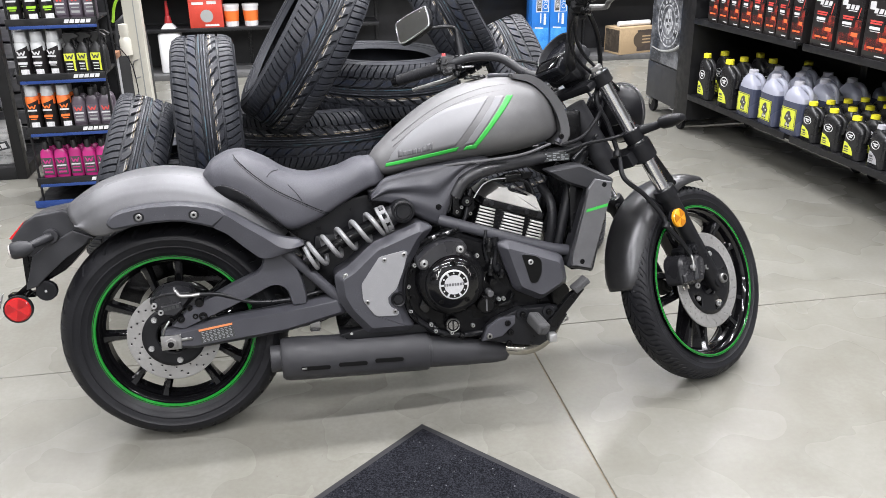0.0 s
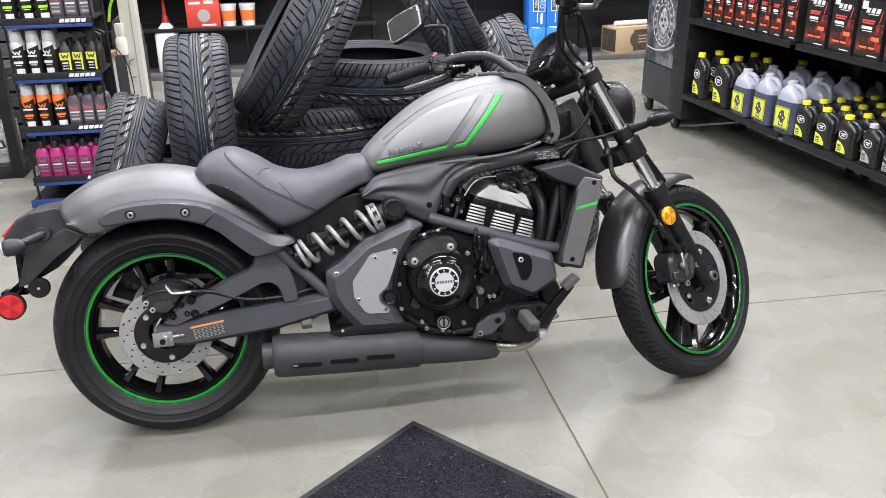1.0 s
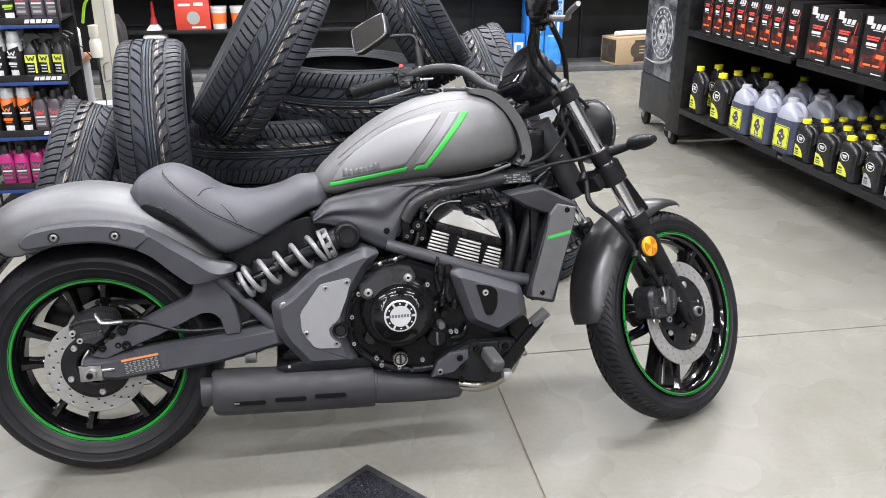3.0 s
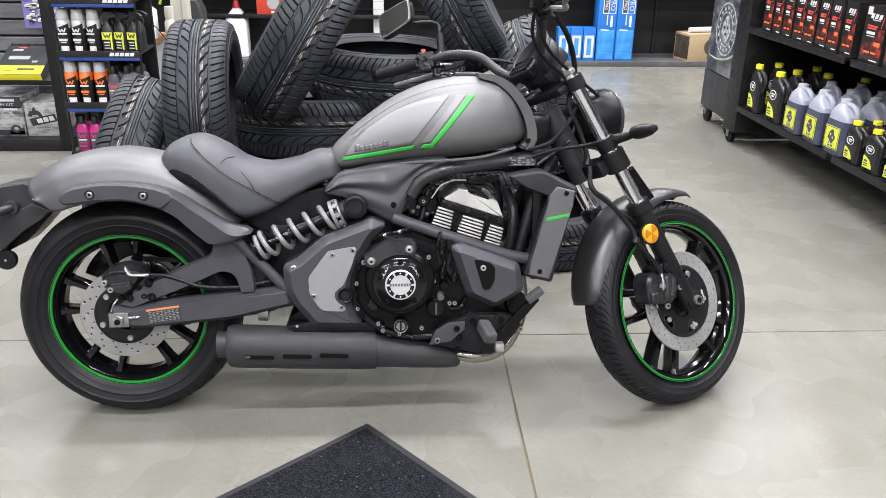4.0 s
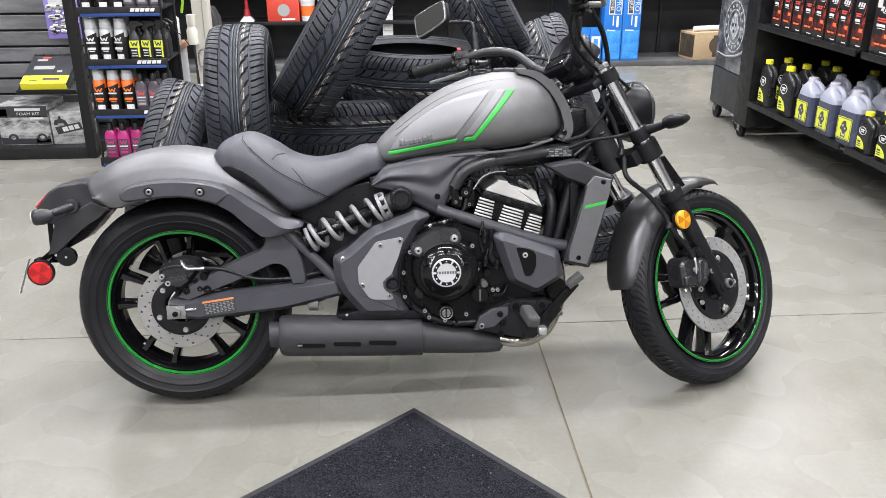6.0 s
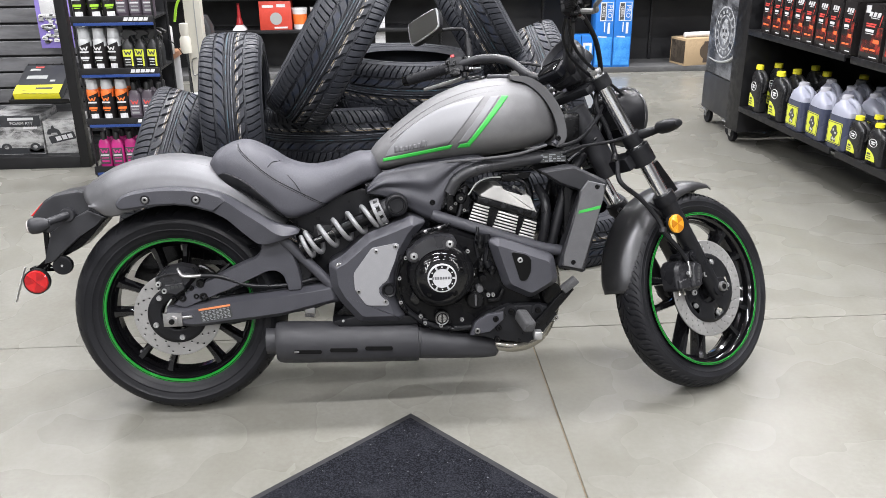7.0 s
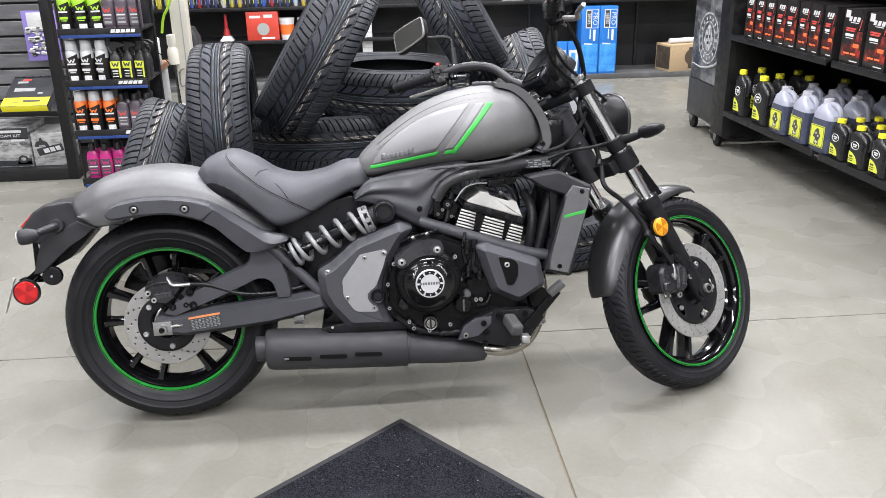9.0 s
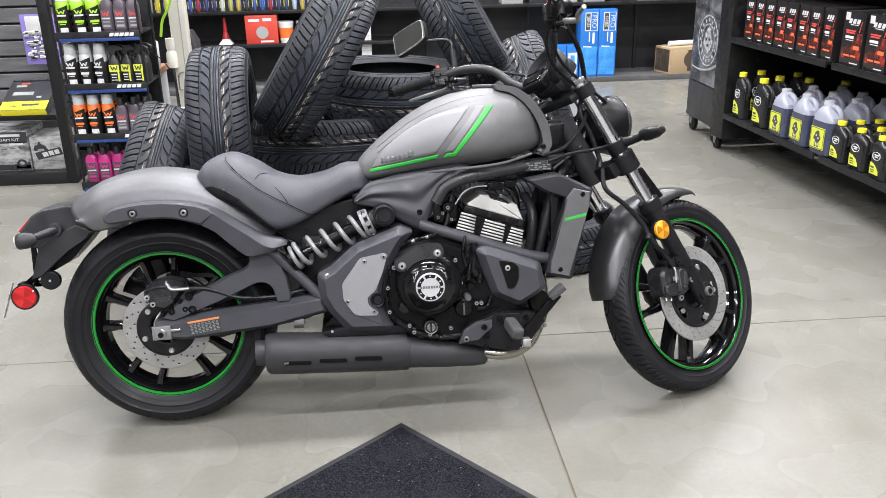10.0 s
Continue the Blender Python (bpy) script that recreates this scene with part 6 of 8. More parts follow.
am = front("side_reflector", lathe_bm([(0.0, -0.007), (0.024, -0.006), (0.028, -0.003), (0.028, 0.004), (0.0, 0.004)], 36, at=AMP), AMBER, "round amber side reflector")
for k in range(3):
    part("facet", arc_plate((AMP.x, AMP.z), 0.001, 0.0245, 30 + 120 * k, 90 + 120 * k, AMP.y - 0.0078, AMP.y - 0.005), plain("amber_facet", (0.36, 0.130, 0.006), 0.25), am, smooth=0)
front("reflector_mount", disc_bm(AMP + Vector((0, 0.004, 0)), 0.030, 0.010, 32), MATTE)
front("reflector_stay", box_bm(AMP + Vector((-0.01, 0.012, -0.012)), AMP + Vector((0.045, 0.03, 0.012)), 0.003), MATTE)

# front indicators
for sy in (-1, 1):
    front("indicator_stem", tube_bm([leg(0.545, 0.115 * sy, 0.060), leg(0.540, 0.16 * sy, 0.075), leg(0.540, 0.20 * sy, 0.080)], (0.016, 0.009), 16, 12), MATTE)
    fi = front("front_indicator", lathe_bm([(0.0, -0.034), (0.012, -0.030), (0.020, -0.012), (0.023, 0.008), (0.022, 0.024), (0.0, 0.026)], 28, "Y"), MATTE, "black bullet indicator")
    fi.matrix_local = TURNED @ Matrix.Translation(leg(0.541, 0.228 * sy, 0.082)) @ Matrix.Scale(sy * -1, 4, (0, 1, 0)) @ Matrix.Diagonal((1.25, 1.25, 0.85, 1))
front("indicator_clamp", rod_bm(leg(0.523), leg(0.562), 0.029, n=24, bevel=0.004), MATTE)

# headlamp behind the fork
hl_c = leg(0.605, 0, 0.120)
hl = front("headlamp", lathe_bm([(0.0, -0.085), (0.05, -0.075), (0.085, -0.04), (0.10, 0.01), (0.105, 0.05), (0.104, 0.06)], 44, "X"), SOFT_BLACK, "black headlamp shell")
HL_POSE = TURNED @ Matrix.Translation(hl_c) @ Matrix.Diagonal((0.82, 0.86, 0.86, 1))
hl.matrix_local = HL_POSE
hr = front("headlamp_ring", lathe_bm([(0.104, 0.058), (0.108, 0.060), (0.108, 0.069), (0.099, 0.073)], 44, "X"), FENDER_BLACK, "dark metallic headlamp rim")
hr.matrix_local = HL_POSE
hg = front("headlamp_lens", lathe_bm([(0.0, 0.092), (0.05, 0.088), (0.098, 0.076)], 44, "X"), plain("lamp_glass", (0.6, 0.62, 0.65), 0.1))
hg.matrix_local = HL_POSE
front("headlamp_bracket", box_bm((hl_c.x - 0.05, -0.07, hl_c.z - 0.05), (hl_c.x - 0.03, 0.07, hl_c.z + 0.04), 0.004), MATTE)

# handlebar: rises from the clamp and sweeps back
for sy in (-1, 1):
    front("handlebar", tube_bm([(1.180, 0.0, 0.972), (1.160, 0.05 * sy, 0.970), (1.115, 0.095 * sy, 0.995), (1.082, 0.155 * sy, 1.055), (1.035, 0.215 * sy, 1.077), (0.985, 0.28 * sy, 1.074), (0.890, 0.41 * sy, 1.060)], 0.0135, 60, 16), FRAME_BLACK, "black handlebar")
    front("grip", tube_bm([(0.965, 0.308 * sy, 1.071), (0.918, 0.372 * sy, 1.064), (0.877, 0.428 * sy, 1.058)], 0.0175, 16, 16), RUBBER, "ribbed rubber grip")
    for k in range(7):
        p = np.array((0.958, 0.318 * sy, 1.070)) + (np.array((0.883, 0.420 * sy, 1.059)) - np.array((0.958, 0.318 * sy, 1.070))) * k / 6.5
        d = np.array((-0.0045, 0.0066 * sy, -0.0008))
        front("grip_rib", rod_bm(p, p + d, 0.0186, n=16), RUBBER)
    front("bar_end", rod_bm((0.877, 0.428 * sy, 1.058), (0.866, 0.444 * sy, 1.056), 0.018, 0.015, 16, 0.003), SATIN)
    sw = front("switch_housing", box_bm((-0.030, -0.017, -0.024), (0.022, 0.020, 0.026), 0.009, 3), MATTE, "black switch housing")
    part("switch_pod", box_bm((-0.024, -0.026, -0.036), (0.010, -0.002, -0.010), 0.006), SATIN, sw)
    part("rocker", box_bm((-0.034, -0.020, 0.004), (-0.022, -0.004, 0.018), 0.003), SATIN, sw)
    part("thumb_button", disc_bm((-0.006, -0.017, 0.006), 0.005, -0.005, 14, "Y", 0.001), SATIN, sw)
    part("slider", box_bm((-0.020, -0.024, -0.004), (-0.006, -0.016, 0.002), 0.002), MATTE, sw)
    part("perch_bracket", rod_bm((0.030, 0.0, -0.022), (0.030, 0.0, 0.024), 0.015, n=18, bevel=0.003), SATIN, sw)
    part("cable_adjuster", rod_bm((0.034, -0.010, -0.016), (0.075, -0.014, -0.020), 0.005, 0.0035, 12), STEEL, sw)
    sw.matrix_local = TURNED @ pose(0.980, 0.288 * sy, 1.072, 0, 0, -36 * sy)
    part("housing_seam", box_bm((-0.0305, -0.0175, -0.003), (0.0225, 0.0205, 0.0), 0.0005), CAVITY_SHADE, sw)
    part("cable_boss", rod_bm((0.02, 0.0, -0.040), (0.02, 0.0, -0.026), 0.009, n=14, bevel=0.002), MATTE, sw)
    part("clamp_half", box_bm((0.032, -0.016, -0.024), (0.050, 0.020, 0.024), 0.006), SATIN, sw)
    for dz in (-0.018, 0.018):
        part("screw", disc_bm((0.041, -0.016, dz), 0.003, -0.003, 10), STEEL, sw)
    for dx, dz, mt in ((-0.032, 0.012, MATTE), (-0.032, -0.010, MATTE), (-0.012, 0.030, RED)):
        part("switch", box_bm((dx - 0.006, -0.008, dz - 0.006), (dx + 0.006, 0.008, dz + 0.006), 0.002), mt, sw)
    lv = front("lever", tube_bm([(1.020, 0.285 * sy, 1.060), (1.022, 0.335 * sy, 1.045), (0.975, 0.39 * sy, 1.036), (0.945, 0.45 * sy, 1.034)], (0.008, 0.006), 24, 10), DISC, "silver clutch lever" if sy > 0 else "silver brake lever")
    front("lever_perch", box_bm((1.0, 0.262 * sy - 0.016, 1.058), (1.040, 0.262 * sy + 0.016, 1.090), 0.006), SATIN)
    front("riser", rod_bm((1.205, 0.045 * sy, 0.945), (1.175, 0.045 * sy, 0.992), 0.019, 0.021, 20, 0.003), MATTE)
    front("mirror_stem", tube_bm([(1.020, 0.272 * sy, 1.075), (1.020, 0.275 * sy, 1.150), (1.018, 0.278 * sy, 1.182), (0.995, 0.288 * sy, 1.193), (0.925, 0.325 * sy, 1.193)], 0.006, 40, 10), MATTE)
    front("stem_boot", rod_bm((1.020, 0.272 * sy, 1.08), (1.020, 0.275 * sy, 1.155), 0.013, 0.011, 16, 0.003), MATTE)
    turn = pose(0, 0, 0, 0, 0, -90) @ pose(0, 0, 0, 0, -10 * sy, 0)
    shape = [(-0.068, -0.034), (-0.067, 0.028), (-0.058, 0.041), (0.0, 0.047), (0.056, 0.047), (0.067, 0.038), (0.067, -0.018), (0.056, -0.033), (0.0, -0.043), (-0.057, -0.047)]
    body_, rim_, pane_ = (plate_bm([(x * k, z * k) for x, z in shape], y0, y1, bv, 3, 48) for k, y0, y1, bv in ((1.0, -0.008, 0.016, 0.007), (1.01, -0.012, -0.006, 0.002), (0.945, -0.0135, -0.010, 0.0005)))
    for shell_ in (body_, rim_, pane_):
        bmesh.ops.transform(shell_, matrix=turn, verts=shell_.verts)
    mi = front("mirror", body_, MATTE, "black rear-view mirror")
    mi.matrix_local = TURNED @ pose(0.907, 0.338 * sy, 1.206, 0, 10, 24 * sy) @ Matrix.Scale(0.88, 4)
    part("mirror_rim", rim_, RIM_EDGE, mi, "thin grey rim")
    part("mirror_glass", pane_, MIRROR, mi, "mirror glass")
front("master_cylinder", box_bm((1.005, -0.275, 1.085), (1.065, -0.215, 1.125), 0.008), SATIN)
front("clutch_cable", tube_bm([(1.035, 0.262, 1.07), (1.10, 0.20, 1.065), (1.20, 0.12, 1.03), (1.30, 0.05, 0.95), (1.27, -0.02, 0.80), (1.10, -0.06, 0.70)], 0.005, 60, 8), MATTE)
front("throttle_cable", tube_bm([(0.985, -0.275, 1.055), (1.03, -0.215, 1.05), (1.08, -0.165, 1.012), (1.15, -0.12, 0.985), (1.24, -0.09, 0.945), (1.345, -0.055, 0.90), (1.40, -0.02, 0.86), (1.36, 0.0, 0.80)], 0.0048, 60, 8), MATTE)
front("throttle_cable", tube_bm([(0.975, -0.27, 1.045), (1.01, -0.21, 1.02), (1.065, -0.155, 0.992), (1.14, -0.11, 0.968), (1.23, -0.08, 0.93), (1.33, -0.045, 0.885), (1.38, -0.01, 0.84), (1.34, 0.0, 0.78)], 0.0048, 60, 8), MATTE)
part("wiring_loom", tube_bm([(1.13, -0.085, 0.765), (1.19, -0.09, 0.785), (1.24, -0.08, 0.835), (1.27, -0.05, 0.88)], 0.006, 30, 8), MATTE, bike)
part("wiring_loom", tube_bm([(1.14, -0.09, 0.745), (1.20, -0.095, 0.765), (1.28, -0.09, 0.775), (1.36, -0.06, 0.79)], 0.005, 30, 8), MATTE, bike)
part("wiring_cover", box_bm((1.14, -0.06, 0.77), (1.20, 0.06, 0.86), 0.012), SATIN, bike)

# instrument pod
sp = front("instrument_pod", lathe_bm([(0.0, -0.060), (0.032, -0.060), (0.038, -0.050), (0.050, -0.048), (0.055, -0.032), (0.067, -0.028), (0.072, -0.012), (0.0765, -0.008), (0.0775, 0.020), (0.071, 0.026), (0.066, 0.014), (0.0, 0.012)], 18, "Z"), TAIL_PLASTIC, "black stepped instrument pod", 22)
sp.matrix_local = TURNED @ pose(1.178, 0, 1.004, 0, -52, 0) @ Matrix.Scale(0.96, 4)
part("dial", lathe_bm([(0.0, 0.0195), (0.030, 0.0195), (0.067, 0.0195)], 40, "Z"), SPEEDO, sp, "dark instrument dial")
part("display_window", box_bm((-0.012, -0.028, 0.0197), (0.014, 0.028, 0.0207), 0.0003), plain("display_grey", (0.035, 0.037, 0.036), 0.25), sp)
part("pod_rim", lathe_bm([(0.067, 0.018), (0.071, 0.0275), (0.0745, 0.0255)], 44, "Z"), MATTE, sp)
part("pod_hood", lathe_bm([(0.0775, -0.004), (0.079, 0.020), (0.075, 0.029), (0.072, 0.028), (0.074, 0.020), (0.0765, -0.004)], 40, "Z", True), MATTE, sp, "raised hood round the dial")
part("pod_bezel", lathe_bm([(0.060, 0.018), (0.064, 0.040), (0.0675, 0.042), (0.069, 0.036), (0.069, 0.014)], 40, "Z", at=(0.010, 0, 0)), TAIL_PLASTIC, sp, "round black dial bezel")
part("display_housing", box_bm((-0.080, -0.056, 0.004), (-0.018, 0.056, 0.040), 0.012, 3), SPEEDO, sp, "glossy black display housing")
part("display_lens", box_bm((-0.070, -0.044, 0.0395), (-0.028, 0.044, 0.042), 0.004), GLOSS, sp)
part("pod_back", box_bm((-0.055, -0.062, -0.052), (0.060, 0.062, -0.006), 0.016, 3), TAIL_PLASTIC, sp)
front("pod_neck", rod_bm((1.185, 0, 0.985), (1.235, 0, 0.945), 0.035, 0.045, 24), MATTE)


# ---- pile of new car tyres ----
T_R, T_HALF, T_RIM = 0.318, 0.108, 0.212


def car_tyre_mesh():
    side = [(-0.085, T_RIM - 0.004, 0), (-0.092, T_RIM + 0.004, 0), (-0.096, T_RIM + 0.012, 0), (-0.1005, T_RIM + 0.0195, 0), (-0.1025, T_RIM + 0.0205, 0), (-0.1035, T_RIM + 0.0235, 0), (-0.1030, T_RIM + 0.0245, 0), (-0.1055, T_RIM + 0.034, 0), (-0.1075, T_RIM + 0.0348, 0), (-0.1078, T_RIM + 0.0375, 0), (-0.1066, T_RIM + 0.0385, 0), (-T_HALF, T_RIM + 0.050, 0), (-0.1075, T_RIM + 0.062, 0), (-0.1092, T_RIM + 0.0630, 0), (-0.1088, T_RIM + 0.0665, 0), (-0.1068, T_RIM + 0.0675, 0), (-0.104, T_RIM + 0.080, 0), (-0.1005, T_RIM + 0.089, 0)]
    ys = [-0.098, -0.095, -0.085, -0.072, -0.060, -0.056, -0.055, -0.048, -0.047, -0.040, -0.034, -0.028, -0.024, -0.021, -0.019, -0.018, -0.013, -0.012, -0.006, -0.005, -0.003, 0.003, 0.005, 0.006, 0.012, 0.013, 0.018, 0.019, 0.021, 0.024, 0.028, 0.034, 0.040, 0.047, 0.048, 0.055, 0.056, 0.060, 0.072, 0.085, 0.095, 0.098]
    tread = [(y, T_R - 0.006 * (abs(y) / 0.098) ** 2 - 0.010 * max(0, (abs(y) - 0.075) / 0.023) ** 2, 1) for y in ys]

    def cut(y, j):
        """Lateral slots across the shoulders, curved teardrop slots in the middle ribs, smooth ribs at the centre."""
        u = abs(y)
        if 0.0475 < u < 0.0555 or 0.0125 < u < 0.0185:
            return 0.0085
        if 0.0045 < u < 0.0055:
            return 0.003
        if u > 0.0555 and j in ((2, 9) if y > 0 else (5, 12)):
            return 0.009
        if 0.0195 < u < 0.0475 and j in ((6, 7, 8) if y > 0 else (2, 3, 4)):
            return 0.009
        if 0.038 < u < 0.0475 and j in ((9, 10) if y > 0 else (5,)):
            return 0.007
        return 0.0

    def warp(y):
        u = abs(y)
        if u < 0.0475:
            return 0.040 * max(0.0, (u - 0.0190) / 0.0285) ** 0.55
        return float(np.interp(u, (0.0475, 0.056, 0.075, 0.098), (0.040, 0.040, 0.046, 0.058)))
    inner = [(0.085, T_RIM - 0.004, 0), (0.098, T_RIM + 0.035, 0), (0.098, T_RIM + 0.075, 0), (0.085, T_R - 0.016, 0), (0.0, T_R - 0.012, 0), (-0.085, T_R - 0.016, 0), (-0.098, T_RIM + 0.075, 0), (-0.098, T_RIM + 0.035, 0), (-0.085, T_RIM - 0.004, 0)]
    rows = (0, 0.05, 0.10, 0.15, 0.21, 0.30, 0.35, 0.42, 0.50, 0.60, 0.65, 0.74, 0.80, 0.85, 0.92)
    far = [(-y, r, t) for y, r, t in side[::-1]]
    return [tyre_mesh(nm, prof, 40, rows, warp, cut, NEW_TYRE) for nm, prof in (
        ("sidewall", side + tread[:1]), ("tread", tread), ("sidewall", tread[-1:] + far), ("inner_liner", inner))]


TYRE = car_tyre_mesh()


def tyre(m, label):
    ob = thing("tyre", m, label, "tyre", "tyre pile")
    for me in TYRE:
        new(me.name.split(".")[0], me).parent = ob
    return ob


def put_tyre(centre, yaw, lean, spin, label, flip=0):
    """A tyre on its tread: yaw turns the axle (90: along x), lean tips its top to the axle's side, both in degrees."""
    return tyre(pose(*centre) @ pose(0, 0, 0, 0, 0, yaw) @ pose(0, 0, 0, lean) @ pose(0, 0, 0, 0, spin, 0) @ pose(0, 0, 0, 0, 0, flip), label)


def lay_tyre(centre, tilt, spin, label, flip=0):
    """A tyre on its side."""
    return tyre(pose(*centre) @ pose(0, 0, 0, *tilt) @ pose(0, 0, 0, 0, spin, 0) @ pose(0, 0, 0, 0, 0, flip), label)


W2 = 2 * T_HALF
FLAT = 90
for cx, cy, n in ((-0.20, 3.36, 2), (-0.79, 3.60, 2), (0.16, 3.84, 3)):
    for k in range(n):
        lay_tyre((cx + 0.012 * (k % 2), cy - (0.07 if cx == -0.20 else 0.01) * (k % 2), T_HALF + W2 * k + 0.030 * k), (FLAT - (7 if cx == -0.20 else 4) * k, 0, 0), 40 * k + 13 * cx, "new black car tyre lying flat on the concrete floor" if k == 0 else "new black car tyre lying flat on another tyre")
lay_tyre((0.72, 3.36, T_HALF), (FLAT, 0, 0), 20, "new black car tyre lying flat on the concrete floor")
for k in (1, 2):
    lay_tyre((0.50 - 0.02 * k, 3.38, T_HALF + W2 * k), (FLAT, 0, 0), 33 * k, "new black car tyre lying flat on another tyre")
lay_tyre((-0.235, 3.29, T_HALF + W2 * 2 + 0.032), (FLAT - 8, 0, 0), 70, "new black car tyre lying flat on other tyres")
lay_tyre((0.05, 3.36, T_HALF + W2 * 3 + 0.012), (FLAT, 2, 0), 25, "new black car tyre lying flat on top of the stack", 180)
put_tyre((-0.60, 3.02, 0.690), 94, 0, 0, "new black car tyre standing upright with chalk-lined tread", 180)
put_tyre((-0.925, 3.13, 0.470), 95, 19, 10, "new black car tyre leaning against the pile")
put_tyre((-0.245, 3.0, 0.965), 92, 32, 30, "new black car tyre leaning on the top of the pile", 180)
put_tyre((0.345, 3.55, 1.03), 84, -30, 50, "new black car tyre leaning across the stack")
put_tyre((0.70, 3.50, 0.66), 84, -22, 80, "new black car tyre propped behind the stack")


# ---- wheeled display shelving with oil ----
RACK = surface("black_powder_coat", (0.0085, 0.0085, 0.0095), 0.42, spec=0.40, grain=300, vary=0.2, bump=0.15, bump_scale=700)
RACK_GREY = surface("dark_grey_panel", (0.028, 0.0285, 0.030), 0.5, grain=80, vary=0.15)
YELLOW = plain("yellow_cap_plastic", (0.80, 0.72, 0.03), 0.45)
BLACK_HDPE = surface("black_bottle_plastic", (0.014, 0.014, 0.015), 0.35, grain=120, vary=0.2)
GREY_HDPE = surface("silver_bottle_plastic", (0.30, 0.30, 0.31), 0.4, vary=0.1)
LIME = plain("lime_label", (0.56, 0.60, 0.05), 0.45)
LABEL_DARK = plain("dark_label_print", (0.05, 0.05, 0.05), 0.45)
OIL = surface("oil_filled_jug", (0.050, 0.057, 0.092), 0.28, grain=25, vary=0.25, coat=0.2)
FROST = surface("frosted_jug_plastic", (0.29, 0.30, 0.36), 0.35, grain=25, vary=0.08)
JUG_CAP = plain("pale_jug_cap", (0.44, 0.44, 0.48), 0.4)
BOX_BLACK = surface("black_printed_carton", (0.014, 0.012, 0.012), 0.35, grain=60, vary=0.2, coat=0.15)
BOX_RED = mottled("red_carton_print", (0.016, 0.008, 0.008), (0.30, 0.026, 0.016), 26, 0.47, 0.62)
PRINT_WHITE = surface("white_print", (0.60, 0.60, 0.60), 0.5, grain=90, vary=0.2)
PRINT_RED = plain("red_print", (0.55, 0.06, 0.05), 0.5)
PRINT_ORANGE = plain("orange_red_print", (0.75, 0.14, 0.04), 0.5)

SX, SD = 2.19, 0.58
YAW = pose(2.175, 4.95, 0, 0, 0, 3.1) @ pose(-2.19, -4.95, 0)


def caster(parent, x, y, r=0.048):
    fork = part("caster_fork", box_bm((x - 0.026, y - 0.022, 0.078), (x + 0.026, y + 0.022, 0.092), 0.003), BOLT, parent, "zinc caster fork")
    for side in (-1, 1):
        part("fork_cheek", plate_bm([(y - 0.022, 0.085), (y + 0.022, 0.085), (y + 0.011, r - 0.010), (y - 0.011, r - 0.010)], -0.0012, 0.0012), BOLT, fork).matrix_local = pose(x + 0.0215 * side, 0, 0, 0, 0, 90)
    part("axle_nut", rod_bm((x - 0.028, y, r), (x + 0.028, y, r), 0.007, n=6), BOLT, fork)
    part("caster_plate", box_bm((x - 0.05, y - 0.035, 0.096), (x + 0.05, y + 0.035, 0.102), 0.002), BOLT, parent)
    part("swivel", rod_bm((x, y, 0.090), (x, y, 0.098), 0.020, n=20), BOLT, parent)
    wheel_ = part("caster_wheel", rod_bm((x - 0.014, y, r), (x + 0.014, y, r), r, n=28, bevel=0.006), RUBBER, parent, "black rubber caster wheel")
    part("caster_hub", rod_bm((x - 0.0165, y, r), (x + 0.0165, y, r), 0.020, n=20, bevel=0.002), PEG_RUBBER, wheel_)


def shelf_cart(y_far, y_near, label, far_end):
    c = thing("display_cart", YAW @ pose(SX, 0, 0), label, "display shelf", "oil display carts")
    for yy, x_in in ((y_far, 0.0 if far_end else 0.40), (y_near, 0.40 if far_end else 0.0)):
        deep = 0.15 if far_end and yy == y_far else 0.02
        part("end_frame", box_bm((x_in, yy - deep, 0.10), (SD, yy + 0.02, 1.75), 0.003), RACK, c)
        if not x_in:
            caster(c, 0.06, yy + 0.02 if far_end else yy + 0.30)
            if not far_end:
                part("leg", box_bm((0.04, yy + 0.27, 0.10), (0.08, yy + 0.33, 0.24), 0.003), RACK, c)
        caster(c, SD - 0.06, yy - 0.06 if yy == y_far else yy + 0.06)
    part("back_panel", box_bm((SD - 0.02, y_near + 0.02, 0.12), (SD, y_far - 0.02, 1.75)), RACK, c)
    part("base_beam", box_bm((0.30, y_near + 0.02, 0.12), (0.34, y_far - 0.02, 0.16), 0.003), RACK, c)
    y_end = y_far - (0.151 if far_end else 0.021)
    for z in (0.268, 0.741, 1.213):
        part("shelf", box_bm((0.004, y_near + 0.021, z - 0.014), (SD - 0.021, y_end, z), 0.002), RACK, c)
        part("shelf_lip", box_bm((-0.004, y_near + 0.021, z - 0.030), (0.008, y_end, z + 0.004), 0.003), RACK, c)
    return c


shelf_cart(5.09, 3.875, "black steel wheeled display cart stocked with oil bottles", True)
shelf_cart(3.865, 2.70, "black steel wheeled display cart stocked with oil cartons", False)

# display stand with a printed side panel, behind the carts
ds = thing("display_stand", pose(2.235, 5.17, 0), "black wheeled display stand with a grey printed side panel", "display stand")
part("body", box_bm((0.0, 0.0, 0.11), (0.55, 0.55, 1.75), 0.004), RACK, ds)
part("kick_panel", box_bm((-0.006, 0.0, 0.11), (0.0, 0.55, 0.36), 0.002), RACK_GREY, ds)
pr = part("printed_panel", box_bm((-0.004, 0.01, 0.37), (0.0, 0.54, 1.70), 0.001), mottled("grey_photo_print", (0.018, 0.019, 0.021), (0.16, 0.165, 0.175), 5.5, 0.38, 0.66, 0.3, (1, 1, 1.6)), ds, "printed grey side panel", smooth=0)
STAND_PRINT = mottled("worn_pale_print", (0.16, 0.165, 0.17), (0.42, 0.43, 0.44), 40, 0.40, 0.60)
